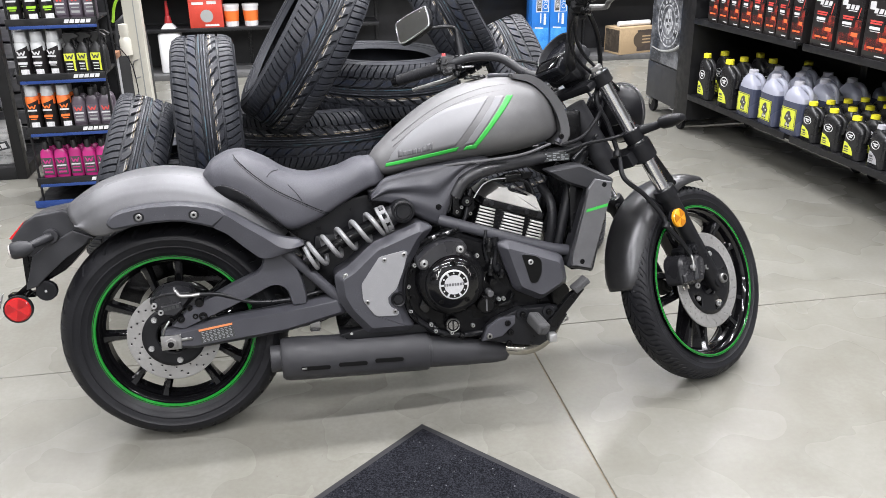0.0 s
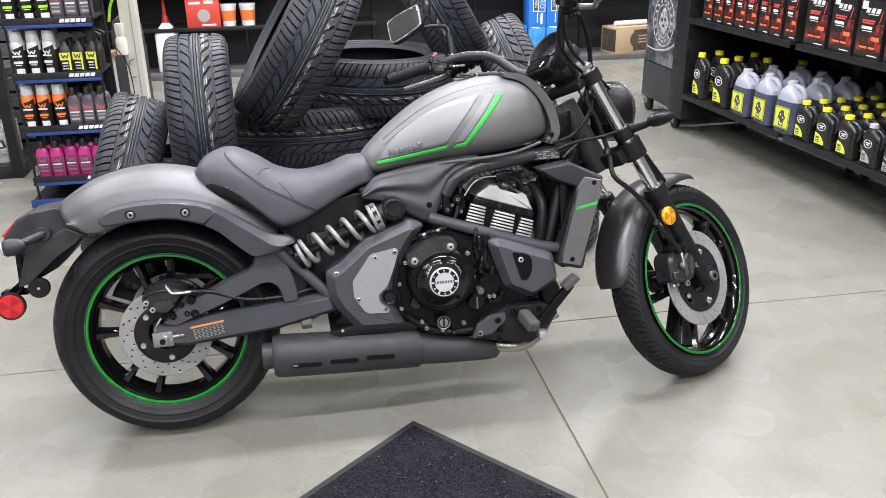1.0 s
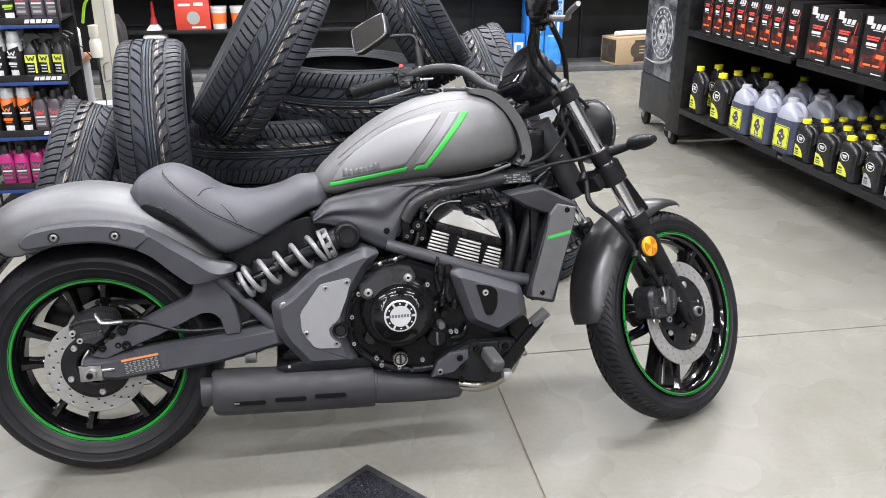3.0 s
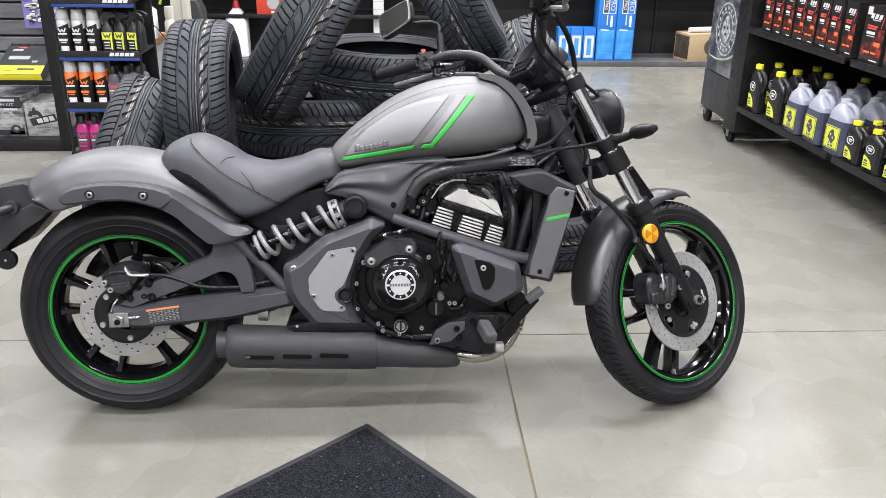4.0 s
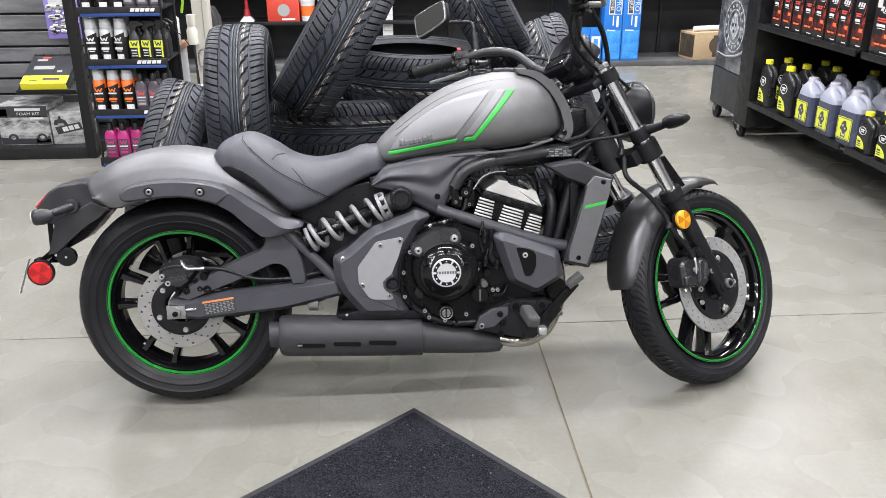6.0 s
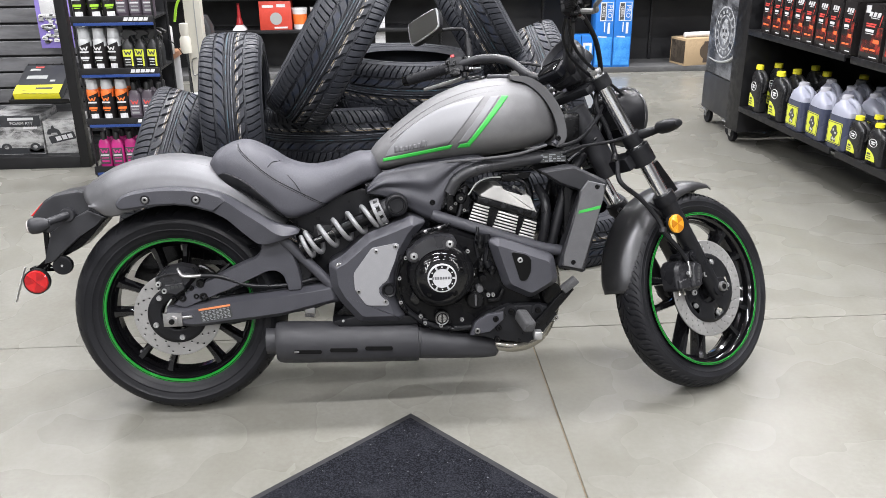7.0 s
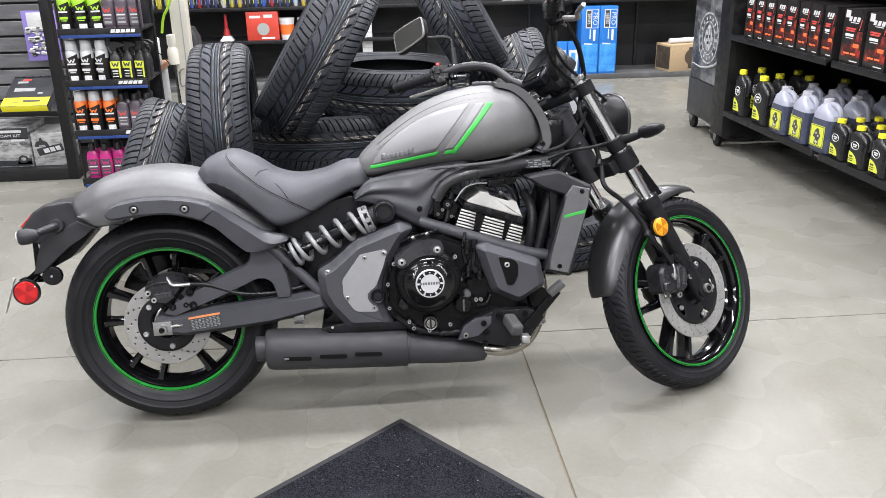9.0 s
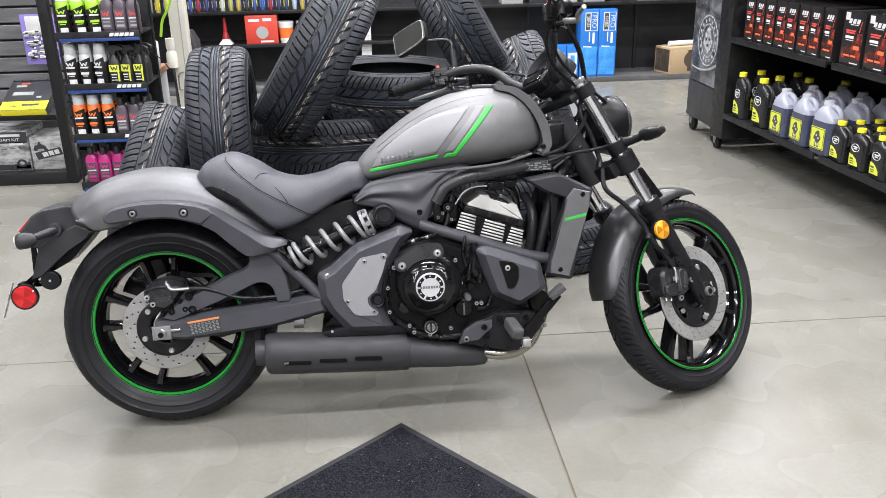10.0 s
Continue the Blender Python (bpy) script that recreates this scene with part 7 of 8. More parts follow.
part("emblem", lathe_bm([(0.160, -0.0055), (0.170, -0.0055), (0.170, -0.003), (0.160, -0.003)], 48, "X", close=True, at=(0, 0.27, 0.66)), STAND_PRINT, pr)
part("emblem", lathe_bm([(0.105, -0.0055), (0.113, -0.0055), (0.113, -0.003), (0.105, -0.003)], 48, "X", close=True, at=(0, 0.27, 0.66)), STAND_PRINT, pr)
for k in range(16):
    part("emblem_mark", bars_bm([(0.134, 0, 0.022, 0.018)], pose(-0.0042, 0.27, 0.66, 90, 0, -90) @ pose(0, 0, 0, 0, 0, 22.5 * k), 0.001), STAND_PRINT, pr, smooth=0)
skull = plate_bm([(0.075 * (1 - 0.22 * (k % 2)) * math.cos(k * 0.5712), 0.66 + 0.085 * (1 - 0.28 * (k % 3 == 1)) * math.sin(k * 0.5712)) for k in range(11)], -0.0016, 0.0, 0, 1, 44)
bmesh.ops.transform(skull, matrix=pose(-0.004, 0.27, 0, 0, 0, -90), verts=skull.verts)
part("emblem_centre", skull, STAND_PRINT, pr, "irregular white emblem", smooth=0)
for dy_, dz_ in ((-0.022, 0.012), (0.024, 0.008), (0.0, -0.03)):
    part("emblem_gap", box_bm((-0.0062, 0.27 + dy_ - 0.012, 0.66 + dz_ - 0.010), (-0.0054, 0.27 + dy_ + 0.012, 0.66 + dz_ + 0.010)), RACK_GREY, pr, smooth=0)
part("swoosh", tube_bm([(-0.003, 0.515, 0.462), (-0.003, 0.35, 0.455), (-0.003, 0.17, 0.485), (-0.003, 0.045, 0.535)], (0.004, 0.014), 30, 8), LABEL_GREY, pr)
for cx, cy in ((0.035, 0.50), (0.50, 0.49), (0.035, 0.10), (0.50, 0.10)):
    caster(ds, cx, cy, 0.058)


def squarish(w, d, p=4.0, k=28):
    return [(w * math.copysign(abs(math.cos(a)) ** (2 / p), math.cos(a)), d * math.copysign(abs(math.sin(a)) ** (2 / p), math.sin(a))) for a in np.linspace(0, 2 * math.pi, k, endpoint=False)]


def stacked(name, rows, mat, parent, label="", p=4.0):
    """A hollow-looking body from rows of (z, half width in y, half depth in x, shift in y)."""
    return loft(name, [[(x, y + s, z) for y, x in squarish(w, d, p)] for z, w, d, s in rows], mat, parent, label, smooth=40)


def quart(m, tone=BLACK_HDPE, label_mat=LIME, cap_mat=YELLOW, kind="black oil bottle with a yellow cap on the shelf", h=0.25):
    b = thing("oil_bottle", m, kind, "bottle", "oil bottles")
    body = stacked("body", [(0.0, 0.048, 0.024, 0), (0.006, 0.055, 0.029, 0), (0.06, 0.055, 0.029, 0), (0.11, 0.053, 0.029, 0), (0.17, 0.056, 0.029, 0), (0.205, 0.053, 0.027, 0.002), (0.228, 0.036, 0.022, 0.012), (0.238, 0.018, 0.016, 0.018), (0.252, 0.014, 0.014, 0.018)], tone, b)
    part("grip", tube_bm([(0, 0.004, 0.236), (0, -0.030, 0.236), (0, -0.060, 0.212), (0, -0.066, 0.165), (0, -0.054, 0.125)], 0.0105, 24, 10), tone, b, "moulded handle")
    part("cap", rod_bm((0, 0.018, 0.248), (0, 0.018, 0.274), 0.0205, 0.0195, 20, 0.002), cap_mat, b, "ribbed screw cap")
    lab_ = plate_bm([(-0.040, 0.030), (-0.040, 0.105), (-0.020, 0.098), (0.004, 0.078), (0.018, 0.052), (0.022, 0.030)], -0.0305, -0.0285, 0.0004, 1)
    bmesh.ops.transform(lab_, matrix=pose(0, 0, 0, 0, 0, -90), verts=lab_.verts)
    part("label", lab_, label_mat, b, "printed label", smooth=0)
    part("label_print", bars_bm([(-0.022, 0.075, 0.022, 0.012), (-0.020, 0.058, 0.030, 0.006), (-0.020, 0.045, 0.026, 0.006)], pose(-0.0304, 0, 0, 90, 0, -90), 0.0006), LABEL_DARK, b, smooth=0)
    part("round_mark", lathe_bm([(0.024, -0.0308), (0.027, -0.0308), (0.027, -0.028), (0.024, -0.028)], 24, "X", close=True, at=(0, 0.006, 0.150)), PRINT_WHITE, b, smooth=0)
    part("emblem_bars", bars_bm([(-0.006, 0.156, 0.030, 0.008), (-0.006, 0.144, 0.020, 0.008)], pose(-0.0292, 0, 0, 90, 0, -90), 0.0012), PRINT_WHITE, b, smooth=0)
    return b


def jug(m):
    b = thing("oil_jug", m, "translucent plastic gallon jug of dark oil with a yellow label", "jug", "oil jugs")
    stacked("filled_body", [(0.0, 0.076, 0.056, 0), (0.008, 0.084, 0.062, 0), (0.145, 0.084, 0.062, 0), (0.160, 0.082, 0.061, 0)], OIL, b, "dark oil showing through the plastic", 5)
    stacked("shoulder", [(0.160, 0.082, 0.061, 0), (0.182, 0.078, 0.058, 0.0), (0.204, 0.058, 0.048, 0.012), (0.218, 0.034, 0.032, 0.024), (0.228, 0.024, 0.024, 0.028)], FROST, b, "frosted upper part", 3.6)
    part("cap", rod_bm((0, 0.028, 0.226), (0, 0.028, 0.248), 0.027, 0.026, 20, 0.003), JUG_CAP, b)
    part("handle", tube_bm([(0, 0.008, 0.224), (0, -0.038, 0.222), (0, -0.072, 0.200), (0, -0.078, 0.150)], 0.014, 20, 10), FROST, b)
    part("label", box_bm((-0.0635, -0.052, 0.028), (-0.0615, 0.062, 0.130), 0.0003), LIME, b, "yellow label", smooth=0)
    q = pose(-0.0634, 0, 0, 90, 0, -90)
    blob = plate_bm([(-0.005 + (0.030 - 0.009 * (k % 2)) * math.cos(k * 0.571), 0.084 + (0.031 - 0.010 * (k % 3 == 1)) * math.sin(k * 0.571)) for k in range(11)], -0.0645, -0.0625, 0, 1, 44)
    bmesh.ops.transform(blob, matrix=pose(0, 0, 0, 0, 0, -90), verts=blob.verts)
    part("label_picture", blob, LABEL_DARK, b, "dark printed emblem", smooth=0)
    bars("label_border", [(-0.005, 0.126, 0.106, 0.003), (-0.005, 0.032, 0.106, 0.003), (-0.057, 0.079, 0.003, 0.094), (0.047, 0.079, 0.003, 0.094)], q, 0.0007, LABEL_DARK, b)
    bars("label_print", [(-0.016, 0.048, 0.014, 0.020), (0.006, 0.048, 0.014, 0.020)], q, 0.0008, LABEL_DARK, b)
    bars("label_print", [(-0.012, 0.092, 0.008, 0.010), (0.006, 0.080, 0.010, 0.008), (-0.010, 0.052, 0.010, 0.012), (0.006, 0.050, 0.008, 0.010)], q, 0.0014, PRINT_WHITE, b)
    return b


def carton(m, h=0.255, w=0.105):
    b = thing("oil_carton", m, "black and red printed oil change carton on the shelf", "carton", "oil cartons")
    part("box", box_bm((0.0, -w / 2, 0.0), (0.26, w / 2, h), 0.0025, 2), BOX_BLACK, b)
    q = pose(-0.0003, 0, 0, 90, 0, -90)
    k = w / 0.105
    bars("red_panel", [(0.004 * k, h * 0.25, 0.094 * k, h * 0.22), (0.026 * k, h * 0.42, 0.050 * k, h * 0.12), (0.037 * k, h * 0.55, 0.028 * k, h * 0.14)], q, 0.0005, BOX_RED, b)
    bars("title_print", [(-0.018 * k, h * 0.83, 0.014 * k, h * 0.085), (0.002 * k, h * 0.83, 0.014 * k, h * 0.085), (0.022 * k, h * 0.83, 0.015 * k, h * 0.085), (0.004 * k, h * 0.765, 0.04 * k, h * 0.014)], q, 0.0006, PRINT_WHITE, b, 0.35)
    bars("swoosh", [(0.036 * k, h * 0.74, 0.003 * k, h * 0.20)], q, 0.0007, PRINT_RED, b, 0.25)
    bars("red_print", [(-0.010 * k, h * 0.655, 0.05 * k, h * 0.028), (-0.012 * k, h * 0.615, 0.045 * k, h * 0.028)], q, 0.0006, PRINT_RED, b)
    bars("white_print", [(-0.014 * k, h * 0.535, 0.042 * k, h * 0.05), (-0.012 * k, h * 0.48, 0.04 * k, h * 0.012), (0.022 * k, h * 0.07, 0.04 * k, h * 0.018)], q, 0.0007, PRINT_WHITE, b)
    bars("orange_print", [(-0.018 * k, h * 0.20, 0.03 * k, h * 0.035), (0.016 * k, h * 0.20, 0.026 * k, h * 0.035), (0.026 * k, h * 0.36, 0.03 * k, h * 0.07)], q, 0.0008, PRINT_ORANGE, b)
    return b


Z1, Z2 = 0.268, 0.741
FX = SX + 0.045
BIG = Matrix.Diagonal((1.12, 1.15, 1.01, 1))
q0 = quart(YAW @ pose(FX, 4.80, Z1) @ BIG)
copy_thing(q0, YAW @ pose(FX + 0.005, 4.545, Z1, 0, 0, 2) @ BIG)
for yy, dx in ((4.82, 0.13), (4.60, 0.13), (4.50, 0.26), (4.36, 0.40), (4.70, 0.30)):
    copy_thing(q0, YAW @ pose(FX + dx, yy, Z1, 0, 0, 3 * math.sin(yy * 9)) @ BIG)
TALL = Matrix.Diagonal((1, 1, 1.045, 1))
j0 = jug(YAW @ pose(FX + 0.02, 4.31, Z1) @ TALL)
for yy, dx in ((4.095, 0), (3.885, 0), (4.30, 0.15), (4.10, 0.15), (3.90, 0.16), (4.26, 0.30), (4.07, 0.30), (3.88, 0.31), (3.88, 0.45)):
    copy_thing(j0, YAW @ pose(FX + 0.02 + dx, yy, Z1, 0, 0, 4 * math.sin(yy * 7 + dx)) @ TALL)
for yy in (3.735, 3.57, 3.405):
    for dx in (0.0, 0.10, 0.20, 0.30, 0.40):
        copy_thing(q0, YAW @ pose(FX + dx, yy, Z1, 0, 0, 3 * math.sin(yy * 11 + dx * 30)) @ Matrix.Diagonal((0.95, 0.95, 0.72, 1)))
SMALL = Matrix.Diagonal((0.95, 0.95, 0.72, 1))
g0 = quart(YAW @ pose(FX, 3.24, Z1) @ SMALL, BLACK_HDPE, GREY_HDPE, JUG_CAP, "black oil bottle with a white cap and a silver label")
for yy, dx in ((3.24, 0.11), (3.10, 0.0), (3.10, 0.11), (2.96, 0.0), (2.96, 0.11)):
    copy_thing(g0, YAW @ pose(FX + dx, yy, Z1, 0, 0, 3 * math.sin(yy * 5)) @ SMALL)
k0 = carton(YAW @ pose(SX + 0.015, 4.76, Z2))
for i in range(1, 8):
    copy_thing(k0, YAW @ pose(SX + 0.015 + 0.004 * math.sin(i * 3), 4.76 - 0.117 * i, Z2, 0, 0, 1.5 * math.sin(i * 5)))
b0 = carton(YAW @ pose(SX + 0.015, 3.735, Z2), 0.255, 0.165)
tag = part("price_tag", box_bm((-0.0015, 0.035, 0.215), (0.0, 0.070, 0.25)), PRINT_WHITE, b0, "white price sticker", smooth=0)
for i in range(1, 5):
    copy_thing(b0, YAW @ pose(SX + 0.015, 3.735 - 0.19 * i, Z2, 0, 0, 1.2 * math.sin(i * 4)))

# ---- slatted display unit with cartons ----
SLAT = surface("grey_slatwall", (0.125, 0.125, 0.13), 0.55, grain=14, vary=0.45, bump=0.1, stretch=(0.25, 1, 1.2))
su = thing("slatwall_unit", pose(-1.842, 4.88, 0), "black steel slatwall display unit with grey boards and cartons", "display shelf")
for x in (-0.055, -1.25):
    part("upright", box_bm((x, 0, 0.0), (x + 0.055, 0.06, 2.0), 0.003), RACK, su)
    part("foot", box_bm((x, 0.06, 0.0), (x + 0.055, 0.60, 0.07), 0.003), RACK, su)
    part("upright", box_bm((x, 0.55, 0.07), (x + 0.055, 0.60, 2.0), 0.003), RACK, su)
part("base_rail", box_bm((-1.195, 0.0, 0.0), (-0.055, 0.05, 0.07), 0.003), RACK, su)
part("base_deck", box_bm((-1.195, 0.05, 0.05), (-0.055, 0.55, 0.07), 0.002), RACK, su)
for k in range(19):
    part("slat", box_bm((-1.195, 0.52, 0.10 + 0.1 * k), (-0.055, 0.55, 0.187 + 0.1 * k), 0.004, 1), SLAT, su)
part("backing", box_bm((-1.195, 0.551, 0.07), (-0.055, 0.565, 2.0)), RACK, su)


def picture_carton(name, m, size, label, face, deco):
    b = thing(name, m, label, "carton", "boxed accessories")
    part("box", box_bm((0, 0, 0), size, 0.003), face, b)
    q = pose(0, -0.0003, 0, 90)
    for nm, rows, mt in deco:
        bars(nm, rows, q, 0.0006, mt, b)
    return b


PHOTO = mottled("grey_photo_carton", (0.05, 0.05, 0.05), (0.36, 0.36, 0.355), 13, 0.36, 0.62, 0.4, (1, 1, 2))
PALE = mottled("pale_photo_carton", (0.13, 0.13, 0.127), (0.38, 0.38, 0.372), 12, 0.32, 0.60, 0.4, (1, 1, 2))
CARTON_DARK = surface("charcoal_carton", (0.03, 0.032, 0.036), 0.4, grain=30, vary=0.3)
CYAN = plain("sky_blue_print", (0.22, 0.45, 0.62), 0.4)
fk = picture_carton("foam_kit_carton", pose(-2.42, 4.96, 0.07) @ Matrix.Diagonal((1, 1, 0.80, 1)), (0.30, 0.28, 0.30), "grey picture carton of a washing foam kit on the bottom deck", PHOTO,
                    (("title_band", [(0.15, 0.255, 0.296, 0.085)], CARTON_DARK), ("blue_mark", [(0.035, 0.25, 0.055, 0.055)], CYAN), ("white_box", [(0.232, 0.208, 0.080, 0.024), (0.250, 0.030, 0.085, 0.026)], PRINT_WHITE), ("ground_picture", [(0.148, 0.036, 0.290, 0.060)], CARTON_DARK)))
part("truck_picture", plate_bm([(0.006, 0.060), (0.004, 0.130), (0.050, 0.150), (0.100, 0.150), (0.135, 0.188), (0.205, 0.196), (0.235, 0.180), (0.262, 0.140), (0.276, 0.128), (0.278, 0.062), (0.20, 0.050), (0.09, 0.052)], -0.0012, 0.0002), PALE, fk, "printed pale truck", smooth=0)
part("window_picture", plate_bm([(0.118, 0.148), (0.144, 0.178), (0.178, 0.184), (0.178, 0.148)], -0.0017, -0.0005), PHOTO, fk, smooth=0)
part("window_picture", plate_bm([(0.184, 0.148), (0.184, 0.184), (0.206, 0.186), (0.226, 0.172), (0.243, 0.146)], -0.0017, -0.0005), PHOTO, fk, smooth=0)
for wx in (0.075, 0.245):
    part("wheel_picture", disc_bm((wx, -0.0004, 0.058), 0.030, -0.0014, 24), CARTON_DARK, fk, smooth=0)
    part("hub_picture", disc_bm((wx, -0.0016, 0.058), 0.014, -0.0006, 16), PHOTO, fk, smooth=0)
part("title_print", words_bm("FOAM KIT", 0.030, pose(0.185, -0.0011, 0.238, 90)), PRINT_WHITE, fk, smooth=0)
part("title_print", bars_bm([(0.185, 0.272, 0.15, 0.020)], pose(0, -0.0003, 0, 90), 0.0011), PRINT_WHITE, fk, smooth=0)
xk = picture_carton("quad_parts_carton", pose(-2.115, 4.97, 0.07) @ Matrix.Diagonal((0.92, 1, 0.76, 1)), (0.20, 0.28, 0.26), "pale picture carton with a dark slanted name band", PALE,
                    (("small_print", [(0.15, 0.235, 0.05, 0.008), (0.13, 0.06, 0.08, 0.008), (0.11, 0.04, 0.06, 0.006)], LABEL_GREY),))
part("vehicle_picture", plate_bm([(0.020, 0.172), (0.028, 0.196), (0.048, 0.200), (0.052, 0.222), (0.064, 0.228), (0.070, 0.206), (0.098, 0.190), (0.104, 0.172), (0.110, 0.158), (0.088, 0.152), (0.080, 0.168), (0.046, 0.168), (0.040, 0.152), (0.018, 0.155)], -0.0012, 0.0002), CARTON_DARK, xk, "printed dark quad", smooth=0)
bars("name_band", [(0.11, 0.125, 0.17, 0.06)], pose(0, -0.0003, 0, 90) @ pose(0, 0, 0, 0, 0, 14) @ pose(0.03, -0.028, 0), 0.0012, CARTON_DARK, xk)
bars("name_bars", [(0.085, 0.125, 0.035, 0.035), (0.125, 0.125, 0.03, 0.035), (0.163, 0.125, 0.03, 0.035)], pose(0, -0.0003, 0, 90) @ pose(0, 0, 0, 0, 0, 14) @ pose(0.03, -0.028, 0), 0.0018, PRINT_WHITE, xk)
tray = thing("display_tray", pose(-2.13, 5.10, 0.435, 24), "tilted wire tray holding a yellow and black chain carton", "tray")
part("tray_base", box_bm((-0.15, -0.14, 0.0), (0.20, 0.27, 0.008), 0.002), RACK, tray)
for k in range(8):
    part("wire", rod_bm((-0.15 + 0.05 * k, -0.14, 0.01), (-0.15 + 0.05 * k, 0.27, 0.01), 0.003, n=8), RACK, tray)
part("front_lip", box_bm((-0.15, -0.145, 0.0), (0.20, -0.138, 0.03), 0.002), RACK, tray)
ck = thing("chain_carton", pose(-2.13, 5.10, 0.435, 24) @ pose(-0.12, -0.13, 0.0135), "yellow and black chain carton lying in the tilted tray", "carton", "boxed accessories")
part("box", box_bm((0, 0, 0), (0.27, 0.30, 0.05), 0.003), CARTON_DARK, ck)
bars("yellow_side", [(0.135, 0.025, 0.268, 0.046)], pose(0, -0.0002, 0, 90), 0.0006, YELLOW, ck)
bars("yellow_top", [(0.135, 0.045, 0.268, 0.085)], pose(0, 0, 0.0499), 0.0006, YELLOW, ck)
bars("top_print", [(0.17, 0.05, 0.10, 0.022), (0.07, 0.035, 0.05, 0.008)], pose(0, 0, 0.0504), 0.0007, LABEL_DARK, ck)
bars("top_print", [(0.10, 0.17, 0.12, 0.035), (0.07, 0.25, 0.06, 0.02), (0.20, 0.13, 0.03, 0.02)], pose(0, 0, 0.0499), 0.0008, LABEL_GREY, ck)
bars("red_print", [(0.09, 0.275, 0.05, 0.015)], pose(0, 0, 0.0505), 0.0007, PRINT_RED, ck)
CAN_PALE = plain("pale_grey_plastic", (0.45, 0.45, 0.47), 0.4)
PURPLE = plain("purple_print", (0.22, 0.17, 0.48), 0.5)
bag = thing("hanging_pack", pose(-2.165, 5.30, 0.655), "white and purple blister pack hanging on the slats", "pack")
part("card", box_bm((0.0, 0, 0), (0.20, 0.012, 0.30), 0.003), PURPLE, bag)
rng = random.Random(4)
for k in range(120):
    x, z, r = rng.uniform(0.025, 0.185), rng.uniform(0.03, 0.20), rng.uniform(0.008, 0.017)
    part("clip", box_bm((x - r, -0.012, z - r * 0.5), (x + r, -0.001, z + r * 0.5), 0.003, 1), (WHITE, CAN_PALE, WHITE, LABEL_GREY, LABEL_DARK)[k % 5], bag)
part("header", box_bm((0.03, -0.003, 0.18), (0.19, -0.0005, 0.29), 0.001), PRINT_WHITE, bag)

# ---- cleaner rack ----
BLUE_STRIP = surface("blue_shelf_strip", (0.016, 0.045, 0.18), 0.35, vary=0.1)
cr = thing("cleaner_rack", pose(-1.43, 4.33, 0), "black tiered wire rack with blue shelf fronts holding spray cleaners", "display rack")
part("base", box_bm((-0.22, -0.02, 0.0), (0.22, 0.38, 0.03), 0.004), RACK, cr)
part("base_front", box_bm((-0.22, -0.028, 0.004), (0.22, -0.02, 0.042), 0.002), BLUE_STRIP, cr, "blue front strip")
part("base_marking", bars_bm([(0.06 + 0.026 * i, 0.022, 0.019, 0.026) for i in range(5)], pose(0, -0.0281, 0, 90), 0.001), PRINT_WHITE, cr, smooth=0)
part("back_panel", box_bm((-0.190, 0.30, 0.03), (0.213, 0.32, 1.5), 0.003), RACK, cr)
for px_ in (-0.190, 0.213):
    part("side_post", rod_bm((px_, 0.02, 0.03), (px_, 0.02, 1.5), 0.006, n=10), RACK, cr)
    part("side_post", rod_bm((px_, 0.30, 0.03), (px_, 0.30, 1.5), 0.008, n=10), RACK, cr)
TIERS = (0.145, 0.407, 0.669, 0.930)
for i, z in enumerate(TIERS):
    part("shelf", box_bm((-0.190, 0.0, z - 0.012), (0.213, 0.30, z), 0.002), RACK, cr)
    fr = part("shelf_front", box_bm((-0.195, -0.012, z - 0.034), (0.218, 0.0, z + 0.012), 0.003), RACK, cr)
    part("blue_strip", box_bm((-0.180, -0.016, z - 0.035), (0.218, -0.012, z - 0.020), 0.001), BLUE_STRIP, fr, "blue front strip")
    bars("marking", [(0.082 + 0.025 * k, z - 0.004, 0.0205, 0.017) for k in range(5)], pose(0, -0.0121, 0, 90), 0.001, PRINT_WHITE, fr, 0.35)
PINK = plain("magenta_fluid", (0.42, 0.022, 0.17), 0.3)
VIOLET = plain("mauve_bottle", (0.075, 0.060, 0.075), 0.35)
MAUVE_LABEL = plain("mauve_label", (0.095, 0.080, 0.098), 0.4)
TRIG = plain("black_trigger_plastic", (0.012, 0.012, 0.012), 0.45)
FLUO = plain("fluorescent_label", (0.30, 0.56, 0.03), 0.45)
CAN_WHITE = plain("white_can_print", (0.48, 0.49, 0.49), 0.4)
CAN_ORANGE = plain("orange_can_print", (0.75, 0.16, 0.03), 0.4)


def arc_shell(r, zs, a0, a1, n=14, rise=0.026):
    """A thin wedge of print round a can, its upper edge slanted."""
    verts = []
    for k in range(n):
        t = k / (n - 1)
        a = radians(a0 + (a1 - a0) * t)
        for z in (zs[0], zs[0] + rise * t):
            verts.append((r * math.cos(a), r * math.sin(a), z))
    bm = bmesh.new()
    v = [bm.verts.new(c) for c in verts]
    for k in range(n - 1):
        bm.faces.new((v[2 * k], v[2 * k + 2], v[2 * k + 3], v[2 * k + 1]) if k else (v[0], v[2], v[3]))
    bmesh.ops.delete(bm, geom=[q for q in bm.verts if not q.link_faces], context="VERTS")
    return bm


